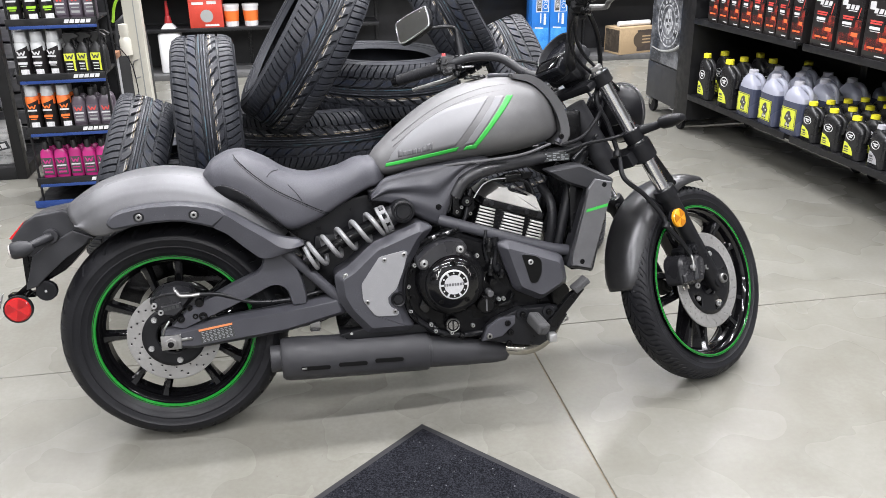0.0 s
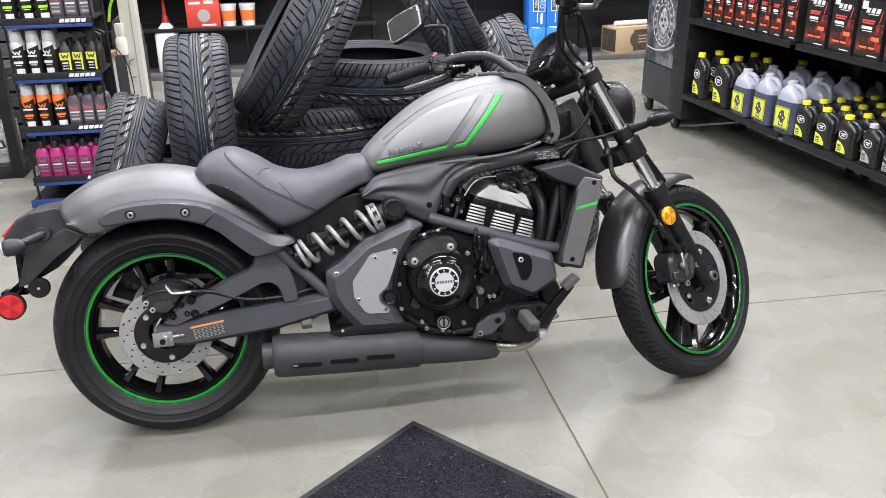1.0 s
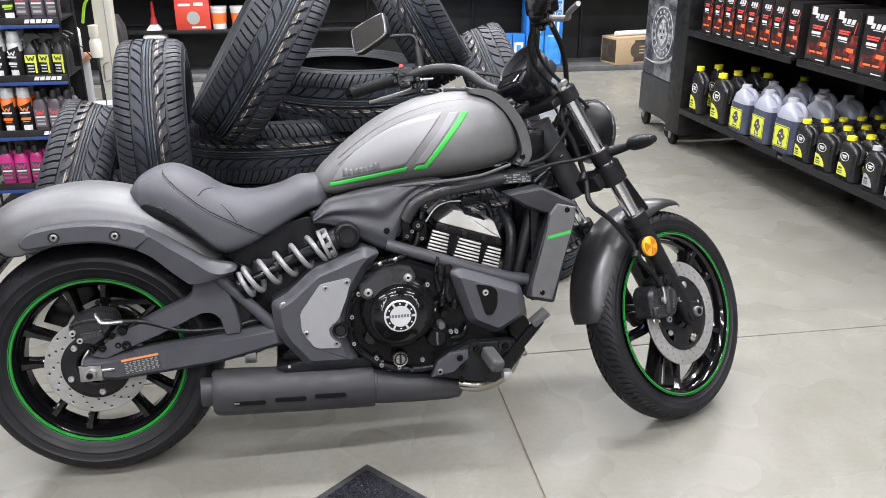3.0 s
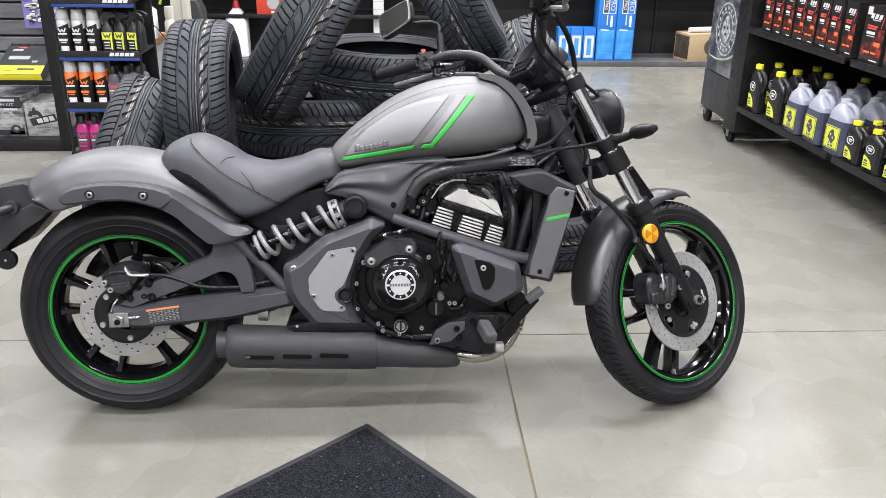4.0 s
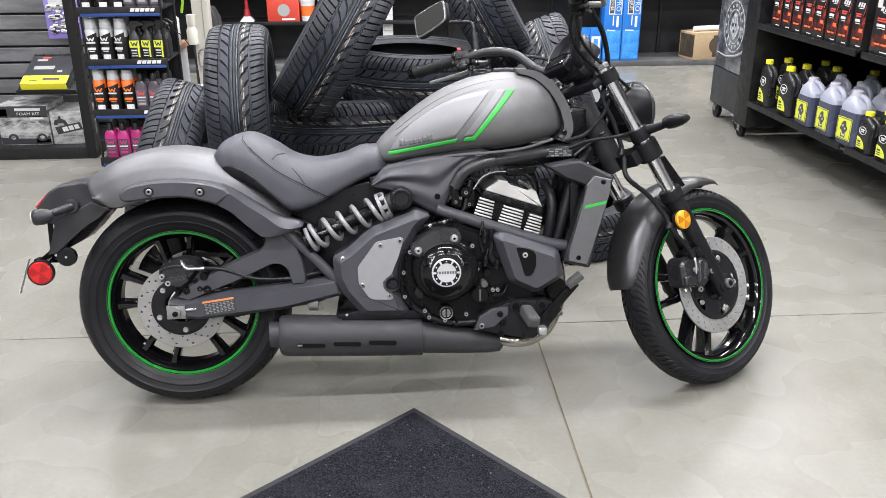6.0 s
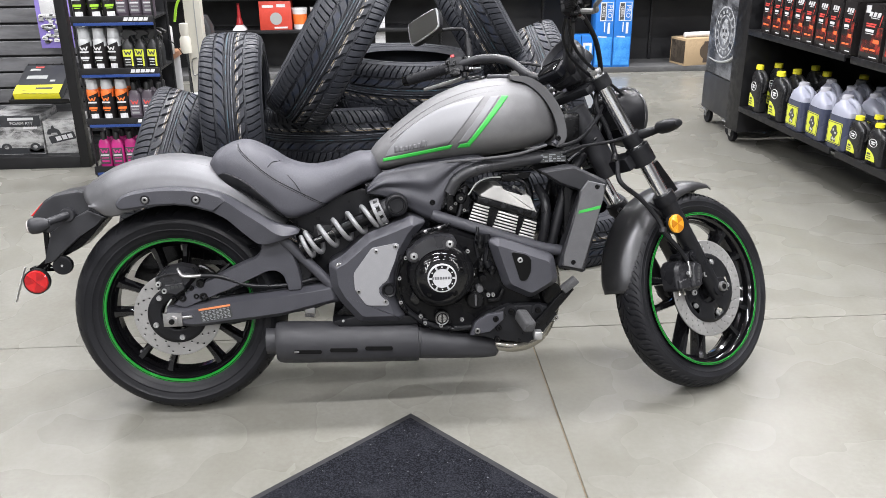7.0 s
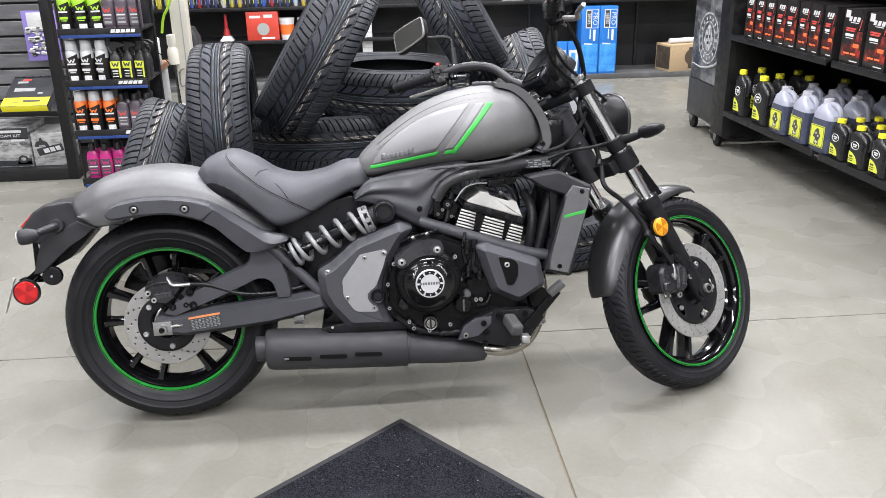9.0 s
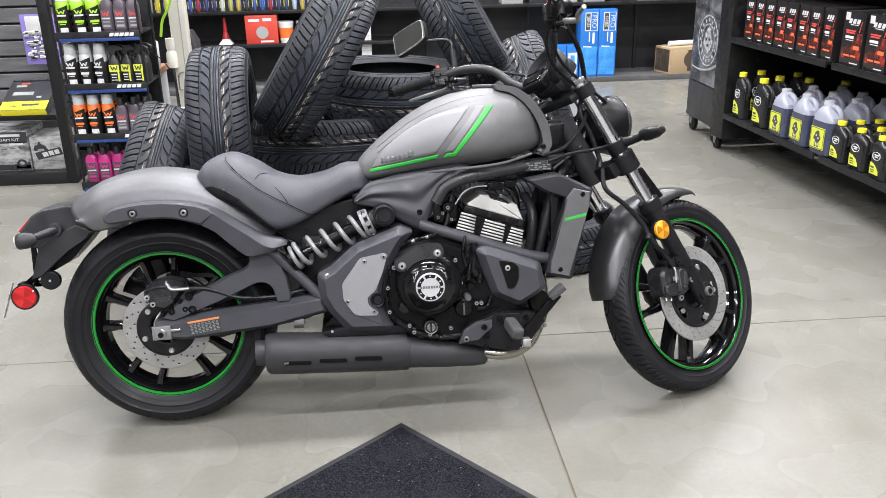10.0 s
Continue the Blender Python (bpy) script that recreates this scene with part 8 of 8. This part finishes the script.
def zigzag(w, h, t, m, depth=0.0008):
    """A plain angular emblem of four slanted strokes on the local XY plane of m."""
    xs, ys = (-0.5, -0.24, 0.0, 0.24, 0.5), (0.5, -0.5, 0.25, -0.5, 0.5)
    bm = bmesh.new()
    for k in range(4):
        d = depth + 0.0003 * (k % 2)
        q = [(xs[k] * w - t / 2, ys[k] * h), (xs[k] * w + t / 2, ys[k] * h), (xs[k + 1] * w + t / 2, ys[k + 1] * h), (xs[k + 1] * w - t / 2, ys[k + 1] * h)]
        lo, hi = ([bm.verts.new(m @ Vector((x, y, z))) for x, y in q] for z in (0, d))
        bm.faces.new(hi)
        for c in range(4):
            bm.faces.new((lo[c], lo[(c + 1) % 4], hi[(c + 1) % 4], hi[c]))
    return bm


def spray_can(m, band, kind):
    b = thing("spray_can", m, kind, "spray can", "spray cleaners")
    part("can", lathe_bm([(0.0, 0.0), (0.031, 0.0), (0.033, 0.004), (0.033, 0.150), (0.028, 0.160)], 28, "Z"), BOX_BLACK, b)
    part("cap", lathe_bm([(0.028, 0.157), (0.0300, 0.163), (0.0290, 0.166), (0.0280, 0.206), (0.025, 0.211), (0.0, 0.212)], 28, "Z"), CAN_WHITE, b, "white cap")
    part("colour_band", lathe_bm([(0.0334, 0.118), (0.0336, 0.119), (0.0336, 0.150), (0.0290, 0.160)], 28, "Z"), band, b)
    part("emblem", zigzag(0.036, 0.020, 0.0065, pose(0, -0.0344, 0.110, 90)), PRINT_WHITE if band is CAN_WHITE else band, b, "angular printed emblem", smooth=0)
    bars("name_mark", [(0.0, 0.092, 0.044, 0.008)], pose(0, -0.0336, 0, 90), 0.001, PRINT_WHITE, b, 0.25)
    bars("print", [(0.0, 0.062, 0.042, 0.012), (0.0, 0.049, 0.030, 0.004)], pose(0, -0.0336, 0, 90), 0.001, PRINT_WHITE if band is CAN_WHITE else band, b, 0.2)
    bars("print_panel", [(0.004, 0.020, 0.038, 0.024)], pose(0, -0.0330, 0, 90), 0.001, PRINT_WHITE, b)
    part("slanted_field", arc_shell(0.0339, (0.117, 0.150), -150, -30), BOX_BLACK, b, smooth=40)
    return b


def trigger_bottle(m, col, mark):
    b = thing("trigger_bottle", m, "dark trigger spray bottle with a bright label on the rack", "spray bottle", "spray cleaners")
    stacked("body", [(0.0, 0.022, 0.028, 0), (0.005, 0.026, 0.033, 0), (0.09, 0.026, 0.033, 0), (0.125, 0.022, 0.026, 0), (0.145, 0.012, 0.012, 0), (0.152, 0.011, 0.011, 0)], TRIG, b, "", 3)
    part("trigger_head", plate_bm([(-0.018, 0.150), (-0.022, 0.185), (-0.012, 0.198), (0.03, 0.196), (0.055, 0.182), (0.05, 0.170), (0.012, 0.172), (0.014, 0.150)], -0.011, 0.011, 0.004), TRIG, b, "black trigger head")
    part("trigger", plate_bm([(0.022, 0.172), (0.034, 0.150), (0.030, 0.130), (0.024, 0.150)], -0.006, 0.006, 0.002), TRIG, b)
    bars("label", [(0.0, 0.082, 0.050, 0.036)], pose(0, -0.0262, 0, 90), 0.001, col, b)
    part("emblem", zigzag(0.034, 0.022, 0.0065, pose(0, -0.0274, 0.084, 90)), LABEL_DARK, b, "angular printed emblem", smooth=0)
    bars("side_print", [(0.019, 0.040, 0.009, 0.050)], pose(0, -0.0262, 0, 90), 0.001, col, b)
    bars("name_mark", [(-0.004, 0.050, 0.030, 0.006), (-0.004, 0.036, 0.026, 0.004), (-0.004, 0.022, 0.030, 0.004)], pose(0, -0.0265, 0, 90), 0.0008, mark, b)
    return b


def flip_bottle(m, col, kind):
    b = thing("cleaner_bottle", m, kind, "bottle", "spray cleaners")
    stacked("body", [(0.0, 0.020, 0.029, 0), (0.005, 0.022, 0.033, 0), (0.118, 0.022, 0.033, 0), (0.140, 0.018, 0.027, 0), (0.152, 0.013, 0.013, 0)], col, b, "", 3)
    part("cap", lathe_bm([(0.0155, 0.148), (0.0155, 0.180), (0.012, 0.189), (0.0, 0.190)], 20, "Z"), TRIG, b, "black flip cap")
    bars("label", [(0.0, 0.062, 0.052, 0.088)], pose(0, -0.0222, 0, 90), 0.001, LABEL_DARK if col is PINK else MAUVE_LABEL, b)
    part("emblem", zigzag(0.036, 0.022, 0.0065, pose(0, -0.0232, 0.088, 90)), PINK if col is PINK else PRINT_RED, b, "angular printed emblem", smooth=0)
    bars("name_mark", [(0.0, 0.066, 0.044, 0.007)], pose(0, -0.0231, 0, 90), 0.0008, PRINT_WHITE, b, 0.25)
    bars("print", [(0, 0.050, 0.036, 0.005), (0, 0.032, 0.038, 0.010)], pose(0, -0.0231, 0, 90), 0.0008, PINK if col is PINK else LABEL_GREY, b)
    return b


RX, RY = -1.43, 4.33
c_or = spray_can(pose(RX - 0.158, RY + 0.05, TIERS[1]), CAN_ORANGE, "orange and black aerosol can with a white cap")
c_wh = spray_can(pose(RX - 0.158, RY + 0.05, TIERS[2]), CAN_WHITE, "black and white aerosol can with a white cap")
c_gr = spray_can(pose(RX - 0.158, RY + 0.05, TIERS[3]), FLUO, "fluorescent green and black aerosol can with a white cap")
for dx, dy in ((-0.084, 0.05), (-0.010, 0.05), (-0.158, 0.125), (-0.084, 0.125), (-0.010, 0.125)):
    for c, z in ((c_or, TIERS[1]), (c_wh, TIERS[2]), (c_gr, TIERS[3])):
        copy_thing(c, pose(RX + dx, RY + dy, z, 0, 0, 20 * math.sin(dx * 77 + z * 9)))
tb = trigger_bottle(pose(RX + 0.058, RY + 0.05, TIERS[2]), LIME, PRINT_WHITE)
for dx, dy in ((0.122, 0.054), (0.186, 0.050), (0.190, 0.126), (0.125, 0.128), (0.060, 0.126)):
    copy_thing(tb, pose(RX + dx, RY + dy, TIERS[2], 0, 0, 15 * math.sin(dx * 90)))
fb = flip_bottle(pose(RX + 0.056, RY + 0.05, TIERS[1]), VIOLET, "mauve cleaner bottle with a black flip cap")
for dx, dy in ((0.122, 0.055), (0.186, 0.050), (0.058, 0.118), (0.124, 0.120), (0.188, 0.118)):
    copy_thing(fb, pose(RX + dx, RY + dy, TIERS[1], 0, 0, 10 * math.sin(dx * 50)))
for dx in (0.056, 0.122, 0.186):
    copy_thing(fb, pose(RX + dx, RY + 0.06, TIERS[3], 0, 0, 10 * math.sin(dx * 80)) @ Matrix.Diagonal((1, 1, 1.08, 1)))
fp = flip_bottle(pose(RX - 0.14, RY + 0.05, TIERS[0]), PINK, "magenta cleaner bottle with a black flip cap")
for i in range(1, 5):
    copy_thing(fp, pose(RX - 0.14 + 0.068 * i, RY + 0.05 + 0.006 * math.sin(i * 4), TIERS[0], 0, 0, 8 * math.sin(i * 3)))
for i in range(5):
    copy_thing(fp, pose(RX - 0.13 + 0.068 * i, RY + 0.12, TIERS[0], 0, 0, 8 * math.sin(i * 5)))

# ---- machine post and bench behind the pile ----
CREAM = surface("cream_enamel", (0.55, 0.53, 0.46), 0.4, grain=25, vary=0.1)
pm = thing("machine_post", pose(-1.17, 5.06, 0), "cream enamelled steel machine post with a lime air hose", "machine")
part("post", box_bm((-0.052, 0, 0), (0.045, 0.09, 2.2), 0.008), CREAM, pm)
part("post_groove", box_bm((0.008, -0.003, 0.3), (0.014, 0.0, 2.2), 0.001), LABEL_GREY, pm)
part("foot", box_bm((-0.15, -0.05, 0), (0.12, 0.25, 0.03), 0.006), CREAM, pm)
part("air_hose", tube_bm([(0.01, -0.03, 1.30), (-0.01, -0.03, 1.10), (-0.045, -0.03, 0.99), (-0.085, -0.02, 0.92), (-0.11, 0.0, 0.83)], 0.008, 40, 10), FLUO, pm, "lime green air hose")
part("oil_cup", lathe_bm([(0.0, 0.70), (0.032, 0.70), (0.032, 0.78), (0.022, 0.80), (0.026, 0.82), (0.026, 0.87), (0.0, 0.875)], 24, "Z", at=(-0.055, -0.03, -0.05)), CREAM, pm, "cream plastic oil cup")
part("wire_hook", tube_bm([(0.0, -0.02, 0.62), (-0.03, -0.02, 0.60), (-0.03, -0.02, 0.52), (0.0, -0.02, 0.52)], 0.004, 20, 8), STEEL, pm)
wb = thing("work_bench", pose(-1.435, 4.86, 0), "small work bench with a tan wooden top and pale front", "bench")
part("top", box_bm((-0.16, -0.03, 0.61), (0.13, 0.4, 0.645), 0.004), surface("tan_wood", (0.40, 0.20, 0.11), 0.5, grain=30, vary=0.3, stretch=(6, 1, 1)), wb)
part("front", box_bm((-0.15, 0.0, 0.0), (0.12, 0.02, 0.61), 0.003), WALL_PAINT, wb)
part("side", box_bm((0.10, 0.02, 0.0), (0.12, 0.38, 0.61), 0.003), WALL_PAINT, wb)


def plastic_jug(m, label, red=True):
    b = thing("plastic_jug", m, label, "jug", "white jugs")
    stacked("body", [(0, 0.090, 0.09, 0), (0.01, 0.100, 0.10, 0), (0.33, 0.100, 0.10, 0), (0.40, 0.055, 0.055, 0), (0.43, 0.030, 0.03, 0)], WHITE, b, "", 5)
    part("cap", rod_bm((0, 0, 0.43), (0, 0, 0.49), 0.034, 0.022, 18, 0.003), RED if red else WHITE, b, "red spout cap" if red else "")
    part("spout", rod_bm((0, 0, 0.49), (0, 0, 0.62), 0.018, 0.012, 14), RED if red else WHITE, b)
    return b


plastic_jug(pose(-1.37, 7.93, 0.05), "large white plastic fuel jug with a red spout on the deck")
wj = thing("white_canister", pose(-1.375, 5.0, 0.645) @ Matrix.Diagonal((1.5, 1.0, 0.78, 1)), "plain white plastic canister on the work bench", "canister")
stacked("body", [(0, 0.050, 0.05, 0), (0.006, 0.055, 0.055, 0), (0.20, 0.055, 0.055, 0), (0.235, 0.035, 0.035, 0), (0.26, 0.020, 0.02, 0)], WHITE, wj, "", 5)
part("lid", rod_bm((0, 0, 0.26), (0, 0, 0.285), 0.024, n=18), WHITE, wj)
tc = thing("small_carton", pose(-1.215, 4.66, 0.0), "grey cardboard box standing under the machine post", "carton")
part("box", box_bm((0, 0, 0), (0.11, 0.12, 0.46), 0.003), LABEL_GREY, tc)
part("top_label", box_bm((0.02, 0.03, 0.46), (0.09, 0.09, 0.461)), PRINT_WHITE, tc, smooth=0)
bl = thing("black_cable", pose(0, 0, 0), "thin black cable hanging beside the rack", "cable")
part("cable", tube_bm([(-1.20, 4.50, 0.80), (-1.17, 4.55, 0.76), (-1.13, 4.60, 0.66), (-1.12, 4.62, 0.50), (-1.13, 4.62, 0.35), (-1.15, 4.62, 0.01)], 0.0026, 50, 8), MATTE, bl)

# ---- far shelving with blue boxes ----
fs = thing("far_shelving", pose(0.6, 7.75, 0), "black perforated gondola shelving along the far wall", "shelf")
part("back_panel", box_bm((-5.0, 0.48, 0.0), (4.6, 0.50, 2.2), 0.003), DARK_WALL, fs)
part("base_deck", box_bm((-5.0, 0.0, 0.0), (4.6, 0.48, 0.05), 0.004), surface("scuffed_grey_deck", (0.10, 0.10, 0.10), 0.45, grain=20, vary=0.3), fs, "grey scuffed base deck")
part("shelf", box_bm((-5.0, 0.10, 0.70), (4.6, 0.48, 0.73), 0.003), RACK, fs)
for x in (-5.0, -3.8, -2.55, -1.3, -0.10, 0.9, 1.98, 3.2, 4.57):
    part("upright", box_bm((x, 0.455, 0.05), (x + 0.03, 0.48, 2.2), 0.002), RACK, fs)
    part("upright_slots", bars_bm([(x + 0.015, 0.12 + 0.03 * k, 0.006, 0.014) for k in range(18)], pose(0, 0.4548, 0, 90), 0.0006), RACK_GREY, fs, smooth=0)
BLUE_BOX = surface("bright_blue_carton", (0.020, 0.155, 0.50), 0.35, grain=10, vary=0.2)
PALE_BLUE = mottled("pale_blue_print", (0.022, 0.18, 0.54), (0.06, 0.29, 0.66), 9, 0.36, 0.64)


def tall_box(m):
    b = thing("blue_box", m, "tall bright blue carton with white lettering on the deck", "carton", "blue cartons")
    part("box", box_bm((0, 0, 0), (0.17, 0.2, 0.62), 0.003), BLUE_BOX, b)
    bars("pale_panel", [(0.085, 0.15, 0.15, 0.26)], pose(0, -0.0003, 0, 90), 0.0006, PALE_BLUE, b)
    bars("name_panel", [(0.10, 0.51, 0.12, 0.17)], pose(0, -0.0003, 0, 90), 0.0008, PRINT_WHITE, b)
    bars("name_field", [(0.125, 0.51, 0.056, 0.16)], pose(0, -0.0006, 0, 90), 0.0008, BLUE_BOX, b)
    bars("name_field", [(0.068, 0.51, 0.040, 0.15)], pose(0, -0.0006, 0, 90), 0.0008, LABEL_DARK, b)
    part("lettering", words_bm("PRO", 0.062, pose(0.126, -0.0016, 0.51, 90) @ pose(0, 0, 0, 0, 0, -90)), PRINT_WHITE, b, "white letters", smooth=0)
    part("lettering", words_bm("SERIES", 0.036, pose(0.068, -0.0016, 0.51, 90) @ pose(0, 0, 0, 0, 0, -90)), PRINT_WHITE, b, "white letters", smooth=0)
    bars("print", [(0.125, 0.36, 0.022, 0.10), (0.085, 0.37, 0.010, 0.09)], pose(0, -0.0003, 0, 90), 0.0008, PRINT_WHITE, b)
    bars("swoosh", [(0.05, 0.285, 0.08, 0.012)], pose(0, -0.0003, 0, 90) @ pose(0, 0, 0, 0, 0, -4), 0.0012, PRINT_WHITE, b)
    return b


t0 = tall_box(pose(1.93, 7.77, 0.05))
copy_thing(t0, pose(2.105, 7.77, 0.05, 0, 0, 1))
for i in range(3):
    b = thing("small_blue_box", pose(1.57 + 0.118 * i, 7.77, 0.05), "small white and blue carton on the deck", "carton", "blue cartons")
    part("box", box_bm((0, 0, 0), (0.112, 0.12, 0.30), 0.003), BLUE_BOX, b)
    part("white_field", bars_bm([(0.056, 0.13, 0.085, 0.20)], pose(0, -0.0003, 0, 90), 0.0006), PRINT_WHITE, b, smooth=0)
    part("bottle_picture", bars_bm([(0.056, 0.13, 0.04, 0.15)], pose(0, -0.0003, 0, 90), 0.0012), PALE_BLUE, b, smooth=0)
KRAFT = surface("kraft_cardboard", (0.40, 0.29, 0.17), 0.7, grain=40, vary=0.12)
kb = thing("cardboard_box", pose(2.80, 7.74, 0.05, 0, 0, 15.5), "brown cardboard carton with a dark printed picture", "carton")
part("box", box_bm((0, 0, 0), (0.42, 0.25, 0.25), 0.003), KRAFT, kb)
part("picture", bars_bm([(0.31, 0.12, 0.215, 0.20)], pose(0, -0.0003, 0, 90), 0.0006), surface("dark_photo", (0.08, 0.06, 0.05), 0.45, grain=20, vary=0.6), kb, smooth=0)
part("round_print", lathe_bm([(0.0, -0.0012), (0.075, -0.0012), (0.075, 0.0)], 28, at=(0.235, 0, 0.13)), plain("brown_box_print", (0.075, 0.055, 0.038), 0.6), kb, smooth=0)
part("slots_print", bars_bm([(0.31, 0.10 + 0.03 * k, 0.10, 0.012) for k in range(3)], pose(0, -0.0009, 0, 90), 0.0006), KRAFT, kb, smooth=0)
part("dark_end", bars_bm([(-0.125, 0.125, 0.22, 0.21)], pose(-0.0003, 0, 0, 90, 0, -90), 0.0006), surface("camouflage_print", (0.10, 0.08, 0.06), 0.5, grain=30, vary=0.9), kb, smooth=0)
pr_ = thing("paper_roll", pose(2.82, 7.86, 0.325, 0, 0, 10), "rolled white plastic sleeve lying on the cardboard carton", "roll")
part("roll", rod_bm((0, 0, 0), (0.36, 0.02, 0.0), 0.025, n=20, bevel=0.004), WHITE, pr_)
for i in range(9):
    b = thing("shelf_pack", pose(1.2 + 0.26 * i, 7.90, 0.73), "small grey boxed part on the far shelf", "carton", "far shelf packs")
    part("box", box_bm((0, 0, 0), (0.20, 0.2, 0.13 + 0.03 * (i % 3)), 0.003), (LABEL_GREY, CARTON_DARK, PALE)[i % 3], b)
    part("band", bars_bm([(0.10, 0.05, 0.16, 0.03)], pose(0, -0.0003, 0, 90), 0.001), (RED, PRINT_WHITE, CYAN)[i % 3], b, smooth=0)

# ---- boxes and bottles on the far shelving ----
COLS = [plain("bottle_blue", (0.03, 0.05, 0.20), 0.35), BLACK_HDPE, plain("bottle_ochre", (0.30, 0.24, 0.03), 0.35), GREY_HDPE, plain("bottle_navy", (0.02, 0.025, 0.07), 0.35), plain("bottle_maroon", (0.16, 0.012, 0.015), 0.35)]
TONES = ("blue", "black", "ochre", "silver", "navy", "maroon")
for i in range(26):
    n = (i * 5 + i // 3) % 6
    b = thing("small_bottle", pose(-2.30 + 0.072 * i, 7.91 + 0.012 * math.sin(i * 2.3), 0.73), TONES[n] + " small bottle standing on the far black shelf", "bottle", "shelf bottles")
    stacked("body", [(0, 0.027, 0.018, 0), (0.004, 0.031, 0.02, 0), (0.12, 0.031, 0.02, 0), (0.15, 0.014, 0.012, 0), (0.165, 0.014, 0.012, 0)], COLS[n], b, "", 3)
    part("cap", rod_bm((0, 0, 0.163), (0, 0, 0.185), 0.016, n=14), (BLACK_HDPE, BLACK_HDPE, GREY_HDPE)[i % 3], b)
    part("label", bars_bm([(0, 0.06, 0.046, 0.06)], pose(0, -0.0202, 0, 90), 0.001), (LABEL_GREY, LIME, PALE_BLUE, PURPLE)[i % 4], b, smooth=0)
part("shelf", box_bm((-2.5, 0.08, 0.405), (-0.10, 0.48, 0.435), 0.003), RACK, fs)
rb = thing("red_box", pose(-1.175, 7.86, 0.435), "red printed carton standing on the black shelf", "carton")
part("box", box_bm((0, 0, 0), (0.29, 0.2, 0.255), 0.003), surface("red_carton", (0.50, 0.05, 0.03), 0.45, grain=40, vary=0.12), rb)
part("disc_picture", lathe_bm([(0.0, -0.001), (0.055, -0.001), (0.055, 0.001)], 28, at=(0.15, 0, 0.10)), LABEL_GREY, rb, smooth=0)
bars("print", [(0.08, 0.21, 0.10, 0.022), (0.20, 0.215, 0.08, 0.028), (0.19, 0.02, 0.12, 0.016)], pose(0, -0.0002, 0, 90), 0.001, PRINT_WHITE, rb)
for dx in (-0.815, -0.645):
    cup = thing("tub", pose(dx, 7.93, 0.435), "white and orange tub on the black shelf", "tub", "tubs")
    part("body", lathe_bm([(0.0, 0), (0.058, 0), (0.070, 0.17), (0.0, 0.17)], 24, "Z"), WHITE, cup)
    part("lid", lathe_bm([(0.073, 0.17), (0.073, 0.19), (0.0, 0.193)], 24, "Z"), WHITE, cup)
    part("label", lathe_bm([(0.0615, 0.045), (0.0685, 0.135)], 24, "Z"), CAN_ORANGE, cup, "orange label")
wp = thing("white_panel_box", pose(-0.125, 7.90, 0.05), "tall narrow white carton with grey lines on the deck", "carton")
part("box", box_bm((0, 0, 0), (0.095, 0.12, 0.64), 0.003), PRINT_WHITE, wp)
part("lines", bars_bm([(0.048, 0.08 + 0.07 * k, 0.09, 0.004) for k in range(8)], pose(0, -0.0003, 0, 90), 0.0008), LABEL_GREY, wp, smooth=0)
mt_ = thing("grey_machine", pose(-1.47, 6.55, 0.0), "dark grey rounded machine head standing behind the post", "machine")
part("body", plate_bm([(-0.11, 0), (-0.11, 0.55), (-0.09, 0.66), (-0.03, 0.71), (0.06, 0.70), (0.10, 0.62), (0.11, 0.45), (0.11, 0)], 0, 0.16, 0.03, 3), RACK_GREY, mt_)
